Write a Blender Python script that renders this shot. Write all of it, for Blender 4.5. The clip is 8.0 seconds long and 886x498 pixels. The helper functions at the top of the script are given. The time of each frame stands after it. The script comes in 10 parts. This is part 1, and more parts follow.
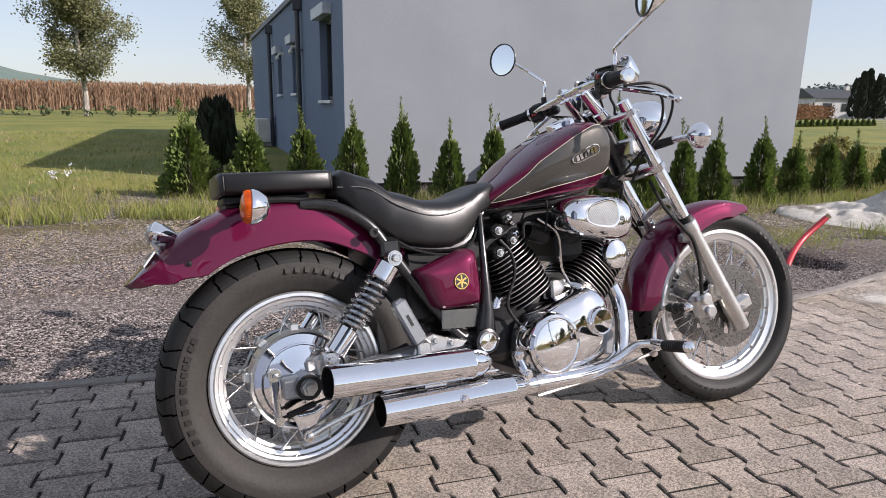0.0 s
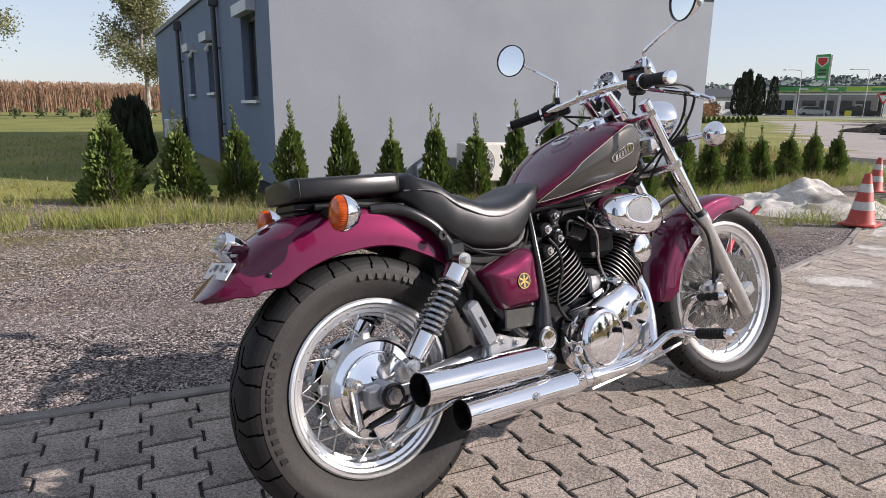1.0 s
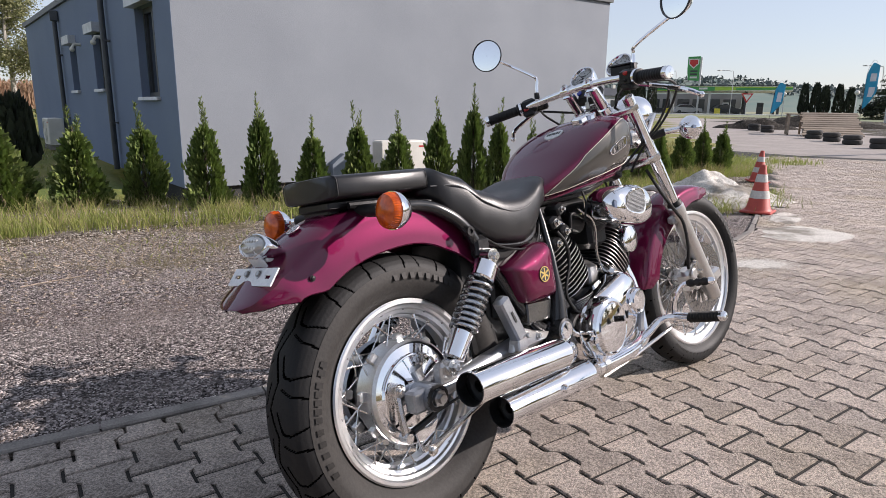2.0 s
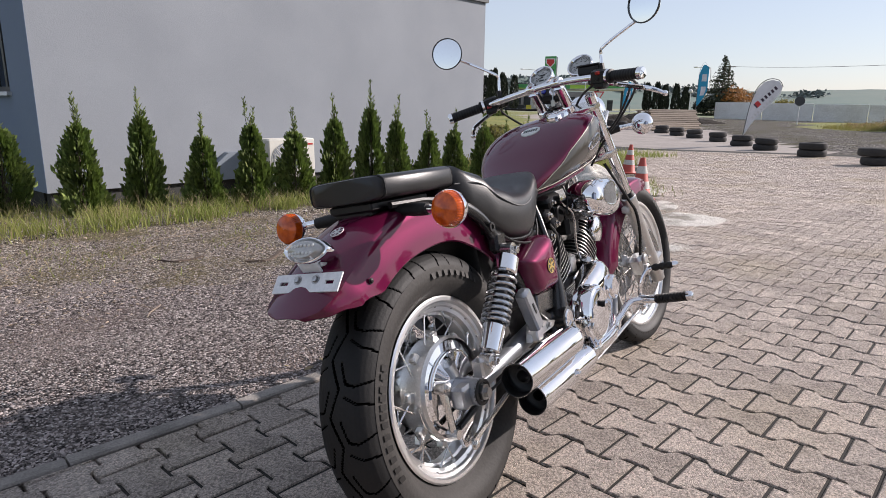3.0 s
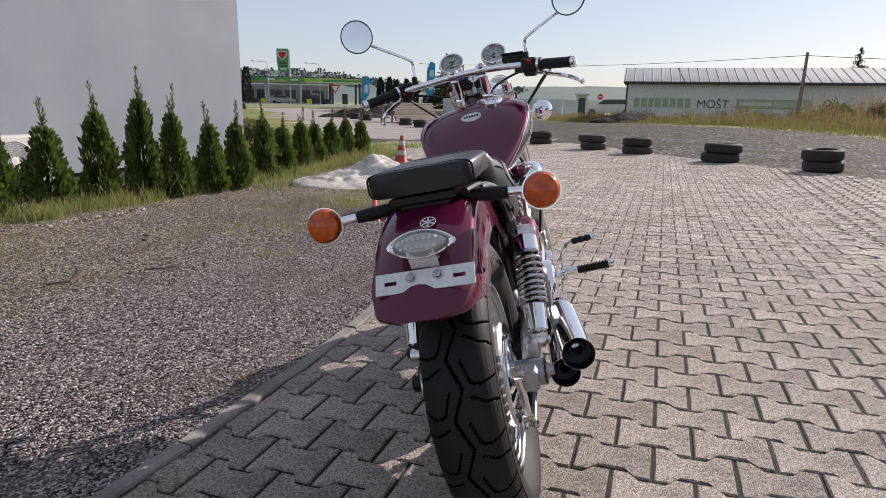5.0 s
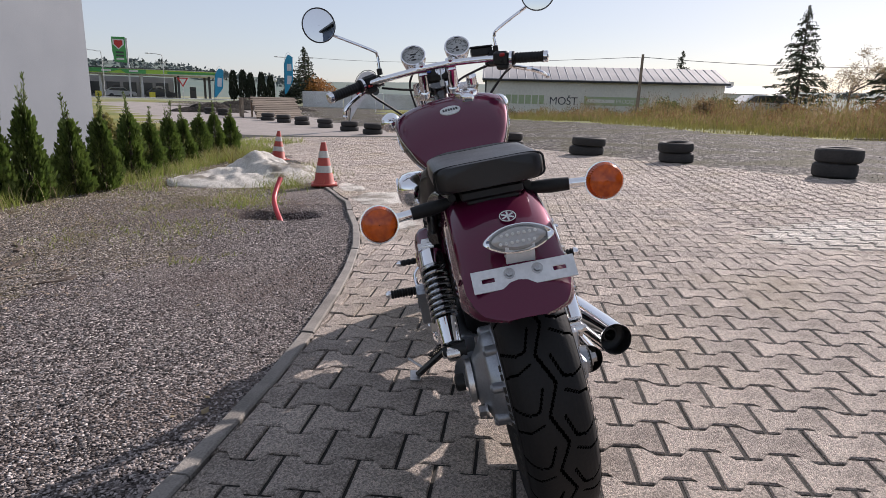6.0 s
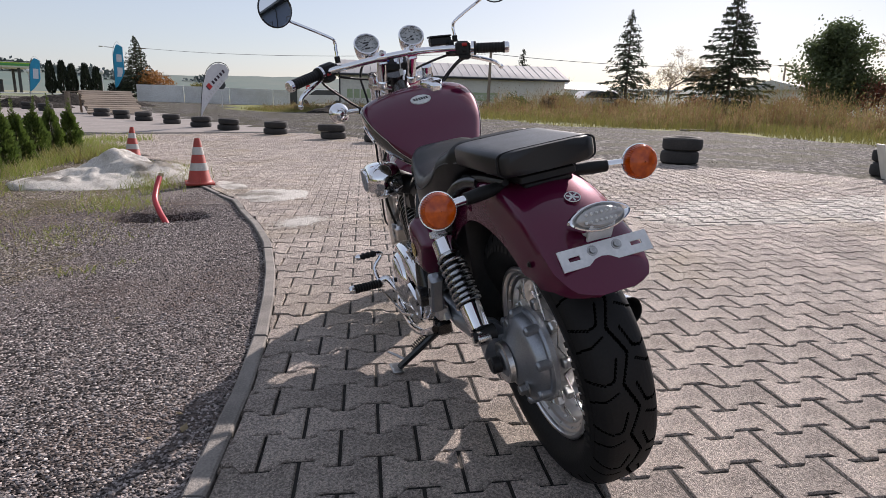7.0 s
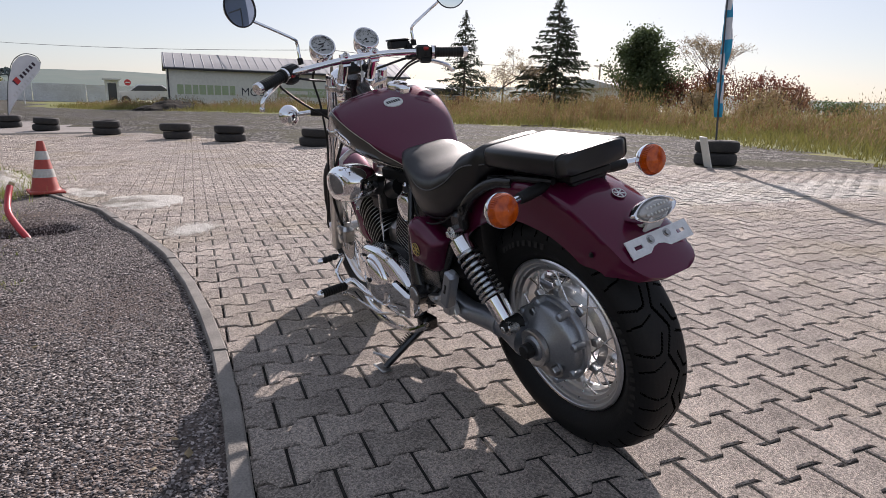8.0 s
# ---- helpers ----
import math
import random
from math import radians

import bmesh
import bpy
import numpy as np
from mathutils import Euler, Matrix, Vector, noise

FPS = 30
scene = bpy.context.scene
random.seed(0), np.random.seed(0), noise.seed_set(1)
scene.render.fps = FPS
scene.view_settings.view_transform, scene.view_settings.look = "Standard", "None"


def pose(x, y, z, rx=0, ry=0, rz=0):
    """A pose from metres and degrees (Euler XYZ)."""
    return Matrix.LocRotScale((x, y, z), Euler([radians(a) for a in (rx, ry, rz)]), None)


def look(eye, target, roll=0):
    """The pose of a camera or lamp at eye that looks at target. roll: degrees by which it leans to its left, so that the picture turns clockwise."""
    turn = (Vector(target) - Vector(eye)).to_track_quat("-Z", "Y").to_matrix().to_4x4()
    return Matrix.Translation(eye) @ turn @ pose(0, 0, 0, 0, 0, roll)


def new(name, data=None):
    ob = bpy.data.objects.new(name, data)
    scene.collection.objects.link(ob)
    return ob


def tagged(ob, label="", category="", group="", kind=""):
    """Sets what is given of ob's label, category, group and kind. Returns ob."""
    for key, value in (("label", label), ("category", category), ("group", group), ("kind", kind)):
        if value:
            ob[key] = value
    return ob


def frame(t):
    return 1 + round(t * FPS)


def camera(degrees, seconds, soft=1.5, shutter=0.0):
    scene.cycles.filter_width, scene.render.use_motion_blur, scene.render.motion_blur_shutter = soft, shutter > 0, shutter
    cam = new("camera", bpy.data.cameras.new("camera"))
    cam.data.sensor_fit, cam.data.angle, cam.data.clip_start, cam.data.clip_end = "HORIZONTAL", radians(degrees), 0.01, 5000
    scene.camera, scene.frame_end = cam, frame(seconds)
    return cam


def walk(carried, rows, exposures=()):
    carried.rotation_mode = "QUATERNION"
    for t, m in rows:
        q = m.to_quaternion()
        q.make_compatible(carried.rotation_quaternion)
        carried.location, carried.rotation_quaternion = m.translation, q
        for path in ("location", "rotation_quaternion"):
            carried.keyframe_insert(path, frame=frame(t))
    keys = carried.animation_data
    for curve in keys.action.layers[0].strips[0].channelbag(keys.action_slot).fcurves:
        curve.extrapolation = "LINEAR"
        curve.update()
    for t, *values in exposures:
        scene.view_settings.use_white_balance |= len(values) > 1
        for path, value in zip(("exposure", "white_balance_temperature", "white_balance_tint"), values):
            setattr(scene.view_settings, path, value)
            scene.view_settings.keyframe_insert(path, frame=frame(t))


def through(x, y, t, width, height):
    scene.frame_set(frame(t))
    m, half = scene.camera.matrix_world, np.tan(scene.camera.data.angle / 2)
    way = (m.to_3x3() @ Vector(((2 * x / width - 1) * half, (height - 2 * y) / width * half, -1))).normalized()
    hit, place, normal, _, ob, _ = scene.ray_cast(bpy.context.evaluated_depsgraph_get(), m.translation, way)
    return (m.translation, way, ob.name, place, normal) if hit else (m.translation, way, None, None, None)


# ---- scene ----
EXPOSURES = [(0.0, 0.58, 6310, 18), (1.5, 0.58, 6310, 18), (3.5, 0.50, 6310, 18), (4.5, 0.40, 6310, 18), (6.5, 0.33, 6310, 19), (8.0, 0.32, 6310, 19)]
cam = camera(71.2, 8.0, 0.7)
ROWS = [
    (0.0, 0.074, 1.088, 0.960, 77.07, -0.90, -14.46),
    (0.5, -0.102, 1.158, 0.954, 77.11, -0.78, -18.71),
    (1.0, -0.284, 1.213, 0.960, 77.11, -0.67, -22.79),
    (1.5, -0.425, 1.283, 0.952, 77.10, -0.61, -27.42),
    (1.7, -0.465, 1.320, 0.945, 77.11, -0.57, -29.19),
    (2.8, -0.777, 1.548, 0.948, 76.89, -0.93, -41.70),
    (3.0, -0.827, 1.592, 0.944, 76.91, -0.77, -44.17),
    (3.5, -0.915, 1.728, 0.929, 76.85, -0.82, -49.48),
    (4.0, -0.993, 1.857, 0.922, 76.76, -0.92, -55.45),
    (4.5, -1.090, 2.007, 0.921, 76.75, -1.05, -61.80),
    (5.0, -1.161, 2.166, 0.908, 76.72, -0.96, -67.98),
    (5.2, -1.174, 2.239, 0.891, 76.69, -0.97, -70.49),
    (6.3, -1.257, 2.669, 0.892, 76.51, -1.43, -84.73),
    (6.5, -1.265, 2.744, 0.891, 76.45, -1.38, -87.37),
    (7.0, -1.258, 2.943, 0.863, 76.48, -1.48, -94.35),
    (7.5, -1.245, 3.149, 0.877, 76.53, -1.57, -101.64),
    (8.0, -1.232, 3.387, 0.871, 76.56, -1.54, -109.02),
]
walk(cam, [(t, pose(x, y, z, rx, ry, rz)) for t, x, y, z, rx, ry, rz in ROWS], EXPOSURES)

# ---- sky and sun ----
SUN_AZ, SUN_EL = -28.5, 28.8   # direction towards the sun: from +x anticlockwise, above the horizon
world = bpy.data.worlds.new("world")
scene.world = world
world.use_nodes = True
wn = world.node_tree.nodes
sky = wn.new("ShaderNodeTexSky")
sky.sky_type = "NISHITA"
sky.sun_disc = False
sky.sun_elevation = radians(SUN_EL)
sky.sun_rotation = radians(90.0 - SUN_AZ)
sky.air_density, sky.dust_density, sky.ozone_density = 1.0, 0.6, 1.5
haze = wn.new("ShaderNodeMix")                # thin high cloud over the blue
haze.data_type = "RGBA"
haze.inputs[0].default_value = 0.56
haze.inputs[7].default_value = (5.35, 5.85, 6.25, 1)
world.node_tree.links.new(sky.outputs[0], haze.inputs[6])
world.node_tree.links.new(haze.outputs[2], wn["Background"].inputs[0])
wn["Background"].inputs[1].default_value = 0.088
sun = new("sun", bpy.data.lights.new("sun", "SUN"))
sun.data.energy, sun.data.angle, sun.data.color = 4.9, radians(0.55), (1.0, 0.92, 0.82)
sun_way = Vector((math.cos(radians(SUN_EL)) * math.cos(radians(SUN_AZ)), math.cos(radians(SUN_EL)) * math.sin(radians(SUN_AZ)), math.sin(radians(SUN_EL))))
sun.matrix_world = look(sun_way * 50, (0, 0, 0))


# ---- materials ----
def mat(name, base, rough=0.6, metal=0.0, other=None, scale=6.0, fine=120.0, amount=0.5, bump=0.0, coat=0.0, spread=0.12, stretch=(1, 1, 1), vary=0.0, island=False, rvary=0.12, bumpscale=None):
    """A surface whose colour goes between base and other in large stains and fine grain, with a fine relief."""
    m = bpy.data.materials.new(name)
    m.use_nodes = True
    n, l = m.node_tree.nodes, m.node_tree.links
    b = n["Principled BSDF"]
    b.inputs["Metallic"].default_value = metal
    b.inputs["Coat Weight"].default_value = coat
    b.inputs["Coat Roughness"].default_value = 0.04
    other = other or tuple(c * 0.7 for c in base)
    co = n.new("ShaderNodeTexCoord")
    mp = n.new("ShaderNodeMapping")
    mp.inputs["Scale"].default_value = stretch
    l.new(co.outputs["Object"], mp.inputs[0])
    big, small = n.new("ShaderNodeTexNoise"), n.new("ShaderNodeTexNoise")
    for t, s, d in ((big, scale, 4.0), (small, fine, 3.0)):
        t.inputs["Scale"].default_value, t.inputs["Detail"].default_value = s, d
        l.new(mp.outputs[0], t.inputs[0])
    mixf = n.new("ShaderNodeMix")
    mixf.inputs[0].default_value = amount
    l.new(big.outputs[0], mixf.inputs[2])
    l.new(small.outputs[0], mixf.inputs[3])
    ramp = n.new("ShaderNodeMapRange")
    ramp.inputs[1].default_value, ramp.inputs[2].default_value = 0.5 - spread, 0.5 + spread
    l.new(mixf.outputs[0], ramp.inputs[0])
    col = n.new("ShaderNodeMix")
    col.data_type = "RGBA"
    col.inputs[6].default_value, col.inputs[7].default_value = (*base, 1), (*other, 1)
    l.new(ramp.outputs[0], col.inputs[0])
    out = col.outputs[2]
    if vary:
        hsv = n.new("ShaderNodeHueSaturation")
        rnd = n.new("ShaderNodeNewGeometry").outputs["Random Per Island"] if island else n.new("ShaderNodeObjectInfo").outputs["Random"]
        vr = n.new("ShaderNodeMapRange")
        vr.inputs[3].default_value, vr.inputs[4].default_value = 1 - vary, 1 + vary
        l.new(rnd, vr.inputs[0])
        l.new(vr.outputs[0], hsv.inputs["Value"])
        l.new(out, hsv.inputs["Color"])
        out = hsv.outputs[0]
    l.new(out, b.inputs["Base Color"])
    rr = n.new("ShaderNodeMapRange")
    rr.inputs[3].default_value, rr.inputs[4].default_value = max(0.02, rough - rvary * rough), min(1, rough + rvary * rough)
    l.new(big.outputs[0], rr.inputs[0])
    l.new(rr.outputs[0], b.inputs["Roughness"])
    if bump:
        bt = small
        if bumpscale:
            bt = n.new("ShaderNodeTexNoise")
            bt.inputs["Scale"].default_value, bt.inputs["Detail"].default_value = bumpscale, 4
            l.new(mp.outputs[0], bt.inputs[0])
        bp = n.new("ShaderNodeBump")
        bp.inputs["Strength"].default_value, bp.inputs["Distance"].default_value = 1.0, bump
        l.new(bt.outputs[0], bp.inputs["Height"])
        l.new(bp.outputs[0], b.inputs["Normal"])
    return m


def leafy(name, base, other, vary=0.35, through=0.25):
    """Leaves: two greens, changed from leaf to leaf, that let some light through."""
    m = mat(name, base, 0.75, other=other, scale=2.5, fine=30, amount=0.4, vary=vary, island=True)
    n, l = m.node_tree.nodes, m.node_tree.links
    b = n["Principled BSDF"]
    tr = n.new("ShaderNodeBsdfTranslucent")
    tr.inputs[0].default_value = tuple(min(1, c * 1.6) for c in base) + (1,)
    mx = n.new("ShaderNodeMixShader")
    mx.inputs[0].default_value = through
    l.new(b.outputs[0], mx.inputs[1])
    l.new(tr.outputs[0], mx.inputs[2])
    l.new(mx.outputs[0], n["Material Output"].inputs[0])
    return m


def gravel_mat(name, cols, cell, bump, stain=None, stain_scale=0.6, stain_at=(0.5, 0.62), pale=None):
    """Loose chippings: each pebble its own tone, with a larger stain of soil."""
    m = bpy.data.materials.new(name)
    m.use_nodes = True
    n, l = m.node_tree.nodes, m.node_tree.links
    b = n["Principled BSDF"]
    b.inputs["Roughness"].default_value = 0.9
    b.inputs["Specular IOR Level"].default_value = 0.12
    co = n.new("ShaderNodeTexCoord")
    v = n.new("ShaderNodeTexVoronoi")
    v.inputs["Scale"].default_value = 1.0 / cell
    l.new(co.outputs["Object"], v.inputs["Vector"])
    sep = n.new("ShaderNodeSeparateColor")
    l.new(v.outputs["Color"], sep.inputs[0])
    cr = n.new("ShaderNodeValToRGB")
    while len(cr.color_ramp.elements) < len(cols):
        cr.color_ramp.elements.new(0.5)
    for e, (p, c) in zip(cr.color_ramp.elements, cols):
        e.position, e.color = p, (*c, 1)
    l.new(sep.outputs[0], cr.inputs[0])
    out = cr.outputs[0]
    ns = n.new("ShaderNodeTexNoise")
    ns.inputs["Scale"].default_value, ns.inputs["Detail"].default_value = stain_scale, 6
    l.new(co.outputs["Object"], ns.inputs[0])
    if stain:
        mr = n.new("ShaderNodeMapRange")
        mr.inputs[1].default_value, mr.inputs[2].default_value = stain_at
        l.new(ns.outputs[0], mr.inputs[0])
        mx = n.new("ShaderNodeMix")
        mx.data_type = "RGBA"
        mx.inputs[7].default_value = (*stain, 1)
        sc = n.new("ShaderNodeMath")
        sc.operation = "MULTIPLY"
        sc.inputs[1].default_value = 0.8
        l.new(mr.outputs[0], sc.inputs[0])
        l.new(sc.outputs[0], mx.inputs[0])
        l.new(out, mx.inputs[6])
        out = mx.outputs[2]
    if pale:                                      # stone dust driven over in drifts
        pn = n.new("ShaderNodeTexNoise")
        pn.inputs["Scale"].default_value, pn.inputs["Detail"].default_value = 1.3, 5
        pm = n.new("ShaderNodeMapping")
        pm.inputs["Rotation"].default_value, pm.inputs["Scale"].default_value = (0, 0, 0.5), (0.35, 1.3, 1)
        l.new(co.outputs["Object"], pm.inputs[0])
        l.new(pm.outputs[0], pn.inputs[0])
        pr = n.new("ShaderNodeMapRange")
        pr.inputs[1].default_value, pr.inputs[2].default_value, pr.inputs[4].default_value = 0.5, 0.72, 0.75
        l.new(pn.outputs[0], pr.inputs[0])
        px = n.new("ShaderNodeMix")
        px.data_type = "RGBA"
        px.inputs[7].default_value = (*pale, 1)
        l.new(pr.outputs[0], px.inputs[0])
        l.new(out, px.inputs[6])
        out = px.outputs[2]
    l.new(out, b.inputs["Base Color"])
    bp = n.new("ShaderNodeBump")
    bp.inputs["Distance"].default_value = bump
    bp.inputs["Strength"].default_value = 1.0
    inv = n.new("ShaderNodeMath")
    inv.operation = "SUBTRACT"
    inv.inputs[0].default_value = 1.0
    l.new(v.outputs["Distance"], inv.inputs[1])
    l.new(inv.outputs[0], bp.inputs["Height"])
    l.new(bp.outputs[0], b.inputs["Normal"])
    return m


CHROME = mat("chrome", (0.93, 0.93, 0.94), 0.05, 1.0, other=(0.85, 0.85, 0.86), scale=25, fine=200, spread=0.3)
CHROME_DULL = mat("worn_chrome", (0.8, 0.79, 0.77), 0.2, 1.0, other=(0.62, 0.6, 0.57), scale=40, fine=300, spread=0.3)
ALLOY = mat("cast_alloy", (0.70, 0.70, 0.69), 0.32, 1.0, other=(0.56, 0.55, 0.54), scale=18, fine=260, bump=0.00012)
RIM = mat("polished_alloy", (0.92, 0.92, 0.92), 0.3, 1.0, other=(0.84, 0.84, 0.84), scale=20, fine=200, spread=0.3)
SATIN = mat("satin_steel", (0.5, 0.5, 0.5), 0.3, 1.0, other=(0.36, 0.35, 0.34), scale=30, fine=200)
GREY_CASE = mat("grey_painted_casting", (0.36, 0.378, 0.405), 0.36, 0.85, other=(0.30, 0.315, 0.338), scale=18, fine=240, bump=0.00012)
TOOLBOX = mat("dull_steel_sheet", (0.26, 0.26, 0.25), 0.25, 1.0, other=(0.2, 0.2, 0.2), scale=20)
DISC = mat("brushed_disc_steel", (0.32, 0.31, 0.30), 0.26, 1.0, other=(0.24, 0.235, 0.23), scale=10, fine=300)
BLACK_PAINT = mat("black_gloss_paint", (0.010, 0.010, 0.011), 0.26, coat=0.25, other=(0.016, 0.016, 0.016), scale=30)
BLACK_SATIN = mat("satin_black_metal", (0.008, 0.008, 0.0085), 0.4, other=(0.014, 0.014, 0.014), scale=40, bump=0.0004)
FIN_BLACK = mat("black_engine_paint", (0.022, 0.0225, 0.024), 0.42, 0.3, other=(0.032, 0.032, 0.033), scale=30)
FIN_EDGE = mat("bare_fin_edge", (0.5, 0.5, 0.49), 0.32, 1.0)
RUBBER = mat("tyre_rubber", (0.0065, 0.0065, 0.0068), 0.62, other=(0.010, 0.0098, 0.0098), scale=9, fine=160, bump=0.0006)
RUBBER.node_tree.nodes["Principled BSDF"].inputs["Specular IOR Level"].default_value = 0.16
SIDEWALL = mat("dusty_tyre_sidewall", (0.021, 0.0195, 0.0180), 0.66, other=(0.032, 0.0295, 0.0270), scale=10, fine=140, bump=0.0005)
# near-black that stands for the shade down in the tread grooves
GROOVE_SHADE = mat("tyre_groove", (0.0015, 0.0015, 0.0015), 0.95)
GROOVE_SHADE.node_tree.nodes["Principled BSDF"].inputs["Specular IOR Level"].default_value = 0.0
GRIP = mat("black_grip_rubber", (0.008, 0.008, 0.008), 0.55, other=(0.013, 0.013, 0.013), scale=40, bump=0.0006)
LEATHER = mat("black_vinyl", (0.006, 0.006, 0.007), 0.36, other=(0.010, 0.010, 0.0105), scale=14, fine=420, bump=0.0002, rvary=0.25)
STITCH = mat("grey_thread", (0.12, 0.12, 0.12), 0.8)
PURPLE = mat("burgundy_metallic_paint", (0.084, 0.0052, 0.028), 0.44, 0.32, other=(0.100, 0.0068, 0.034), scale=3, fine=900, amount=0.6, coat=1.0)
GREYPAINT = mat("graphite_metallic_paint", (0.055, 0.052, 0.047), 0.42, 0.3, other=(0.066, 0.063, 0.057), scale=3, fine=900, amount=0.6, coat=1.0)
PINSTRIPE = mat("gold_grey_pinstripe", (0.5, 0.45, 0.38), 0.4)
GOLD = mat("gold_badge", (0.75, 0.55, 0.18), 0.35, 0.6)
WHITEB = mat("white_badge", (0.75, 0.75, 0.73), 0.4)
AMBER = mat("amber_lens", (0.60, 0.098, 0.002), 0.16, other=(0.34, 0.042, 0.001), scale=30, fine=60, coat=0.2)
REDP = mat("red_plastic", (0.45, 0.015, 0.012), 0.35)
DIAL = mat("white_dial_face", (0.44, 0.45, 0.44), 0.5, coat=0.6)
BLUE_LENS = mat("blue_lens", (0.015, 0.04, 0.35), 0.2, coat=0.6)
INK = mat("black_print", (0.015, 0.015, 0.015), 0.6)
PLATE = mat("white_enamelled_plate", (0.72, 0.73, 0.74), 0.35, other=(0.62, 0.63, 0.64), scale=30)
SPRING = mat("bright_spring_steel", (0.55, 0.56, 0.57), 0.22, 1.0)


for m in (PURPLE, GREYPAINT):                     # the gloss is in the clear coat
    m.node_tree.nodes["Principled BSDF"].inputs["Specular IOR Level"].default_value = 0.0
    m.node_tree.nodes["Principled BSDF"].inputs["Coat Roughness"].default_value = 0.02

MIRROR = mat("mirror_glass", (0.9, 0.91, 0.92), 0.02, 1.0, other=(0.88, 0.89, 0.9))
LED = mat("clear_led_lens", (0.42, 0.41, 0.39), 0.22, 0.2, other=(0.34, 0.33, 0.31), scale=20, fine=90, coat=1.0)
LEDDOT = mat("led_dome", (0.75, 0.74, 0.7), 0.15, 0.0, coat=1.0)
for m in (BLACK_SATIN, GRIP, RUBBER, SIDEWALL, FIN_BLACK):   # dull blacks
    m.node_tree.nodes["Principled BSDF"].inputs["Specular IOR Level"].default_value = 0.3


# ---- mesh tools ----
class Shape:
    """Vertices and faces of one mesh, with the index of a material for each face."""

    def __init__(self):
        self.v, self.f, self.m, self.k = [], [], [], 0

    def add(self, verts, faces):
        o = len(self.v)
        self.v += [tuple(p) for p in verts]
        self.f += [tuple(o + i for i in f) for f in faces]
        self.m += [self.k] * len(faces)
        return self

    def rings(self, rings, closed=True, caps=True, loop=False):
        n = len(rings[0])
        verts = [p for r in rings for p in r]
        faces = []
        for a in range(len(rings) - (0 if loop else 1)):
            b = (a + 1) % len(rings)
            for i in range(n if closed else n - 1):
                j = (i + 1) % n
                faces.append((a * n + i, a * n + j, b * n + j, b * n + i))
        if caps and not loop and closed:
            faces.append(tuple(range(n))[::-1])
            faces.append(tuple((len(rings) - 1) * n + i for i in range(n)))
        return self.add(verts, faces)

    def tube(self, path, radius, n=10, caps=True, loop=False):
        path = [Vector(p) for p in path]
        rad = radius if hasattr(radius, "__len__") else [radius] * len(path)
        rings, up = [], None
        for i, p in enumerate(path):
            if loop:
                d = path[(i + 1) % len(path)] - path[i - 1]
            else:
                d = path[min(i + 1, len(path) - 1)] - path[max(i - 1, 0)]
            d.normalize()
            if up is None:
                up = d.orthogonal().normalized()
            up = (up - d * up.dot(d)).normalized()
            side = d.cross(up)
            rings.append([p + (up * math.cos(a) + side * math.sin(a)) * rad[i] for a in (2 * math.pi * k / n for k in range(n))])
        return self.rings(rings, True, caps, loop)

    def lathe(self, profile, centre, axis, n=32, closed_profile=False, caps=False, arc=None, start=None):
        """profile: (distance along the axis, radius) pairs."""
        c, w = Vector(centre), Vector(axis).normalized()
        u = Vector(start).normalized() if start else w.orthogonal().normalized()
        u = (u - w * u.dot(w)).normalized()
        t = w.cross(u)
        turn = arc or 2 * math.pi
        cnt = n + 1 if arc else n
        rings = [[c + w * a + (u * math.cos(q) + t * math.sin(q)) * r for a, r in profile] for q in (turn * k / n for k in range(cnt))]
        m, verts, faces = len(profile), [p for r in rings for p in r], []
        for i in range(n):
            j = (i + 1) % cnt
            for k in range(m if closed_profile else m - 1):
                e = (k + 1) % m
                faces.append((i * m + k, j * m + k, j * m + e, i * m + e))
        if caps and not arc:
            faces.append(tuple(i * m for i in range(n))[::-1])
            faces.append(tuple(i * m + m - 1 for i in range(n)))
        return self.add(verts, faces)

    def box(self, c, s, turn=None, bevel=0.0):
        c, hx, hy, hz = Vector(c), s[0] / 2, s[1] / 2, s[2] / 2
        q = turn if turn is not None else Matrix.Identity(3)
        b = min(bevel, hx * 0.95, hy * 0.95, hz * 0.95)
        if b <= 0:
            vs = [c + q @ Vector((x * hx, y * hy, z * hz)) for x in (-1, 1) for y in (-1, 1) for z in (-1, 1)]
            return self.add(vs, [(0, 1, 3, 2), (4, 6, 7, 5), (0, 4, 5, 1), (2, 3, 7, 6), (0, 2, 6, 4), (1, 5, 7, 3)])
        rings = []
        for z, ins in ((-hz, b), (-hz + b, 0), (hz - b, 0), (hz, b)):
            x, y, cut = hx - ins, hy - ins, b * 0.6
            pts = [(-x + cut, -y), (x - cut, -y), (x, -y + cut), (x, y - cut), (x - cut, y), (-x + cut, y), (-x, y - cut), (-x, -y + cut)]
            rings.append([c + q @ Vector((px, py, z)) for px, py in pts])
        return self.rings(rings)

    def prism(self, outline, lo, hi, frame_m=None, bevel=0.0):
        """outline: (x, y) pairs anticlockwise, raised from lo to hi along z of frame_m."""
        q = frame_m if frame_m is not None else Matrix.Identity(4)
        n = len(outline)
        cx, cy = sum(p[0] for p in outline) / n, sum(p[1] for p in outline) / n

        def ring(z, ins):
            out = []
            for x, y in outline:
                d = math.hypot(x - cx, y - cy) or 1
                k = max(0.0, 1 - ins / d)
                out.append(q @ Vector((cx + (x - cx) * k, cy + (y - cy) * k, z)))
            return out
        lv = [(lo, bevel), (lo + bevel, 0), (hi - bevel, 0), (hi, bevel)] if bevel else [(lo, 0), (hi, 0)]
        return self.rings([ring(z, i) for z, i in lv])

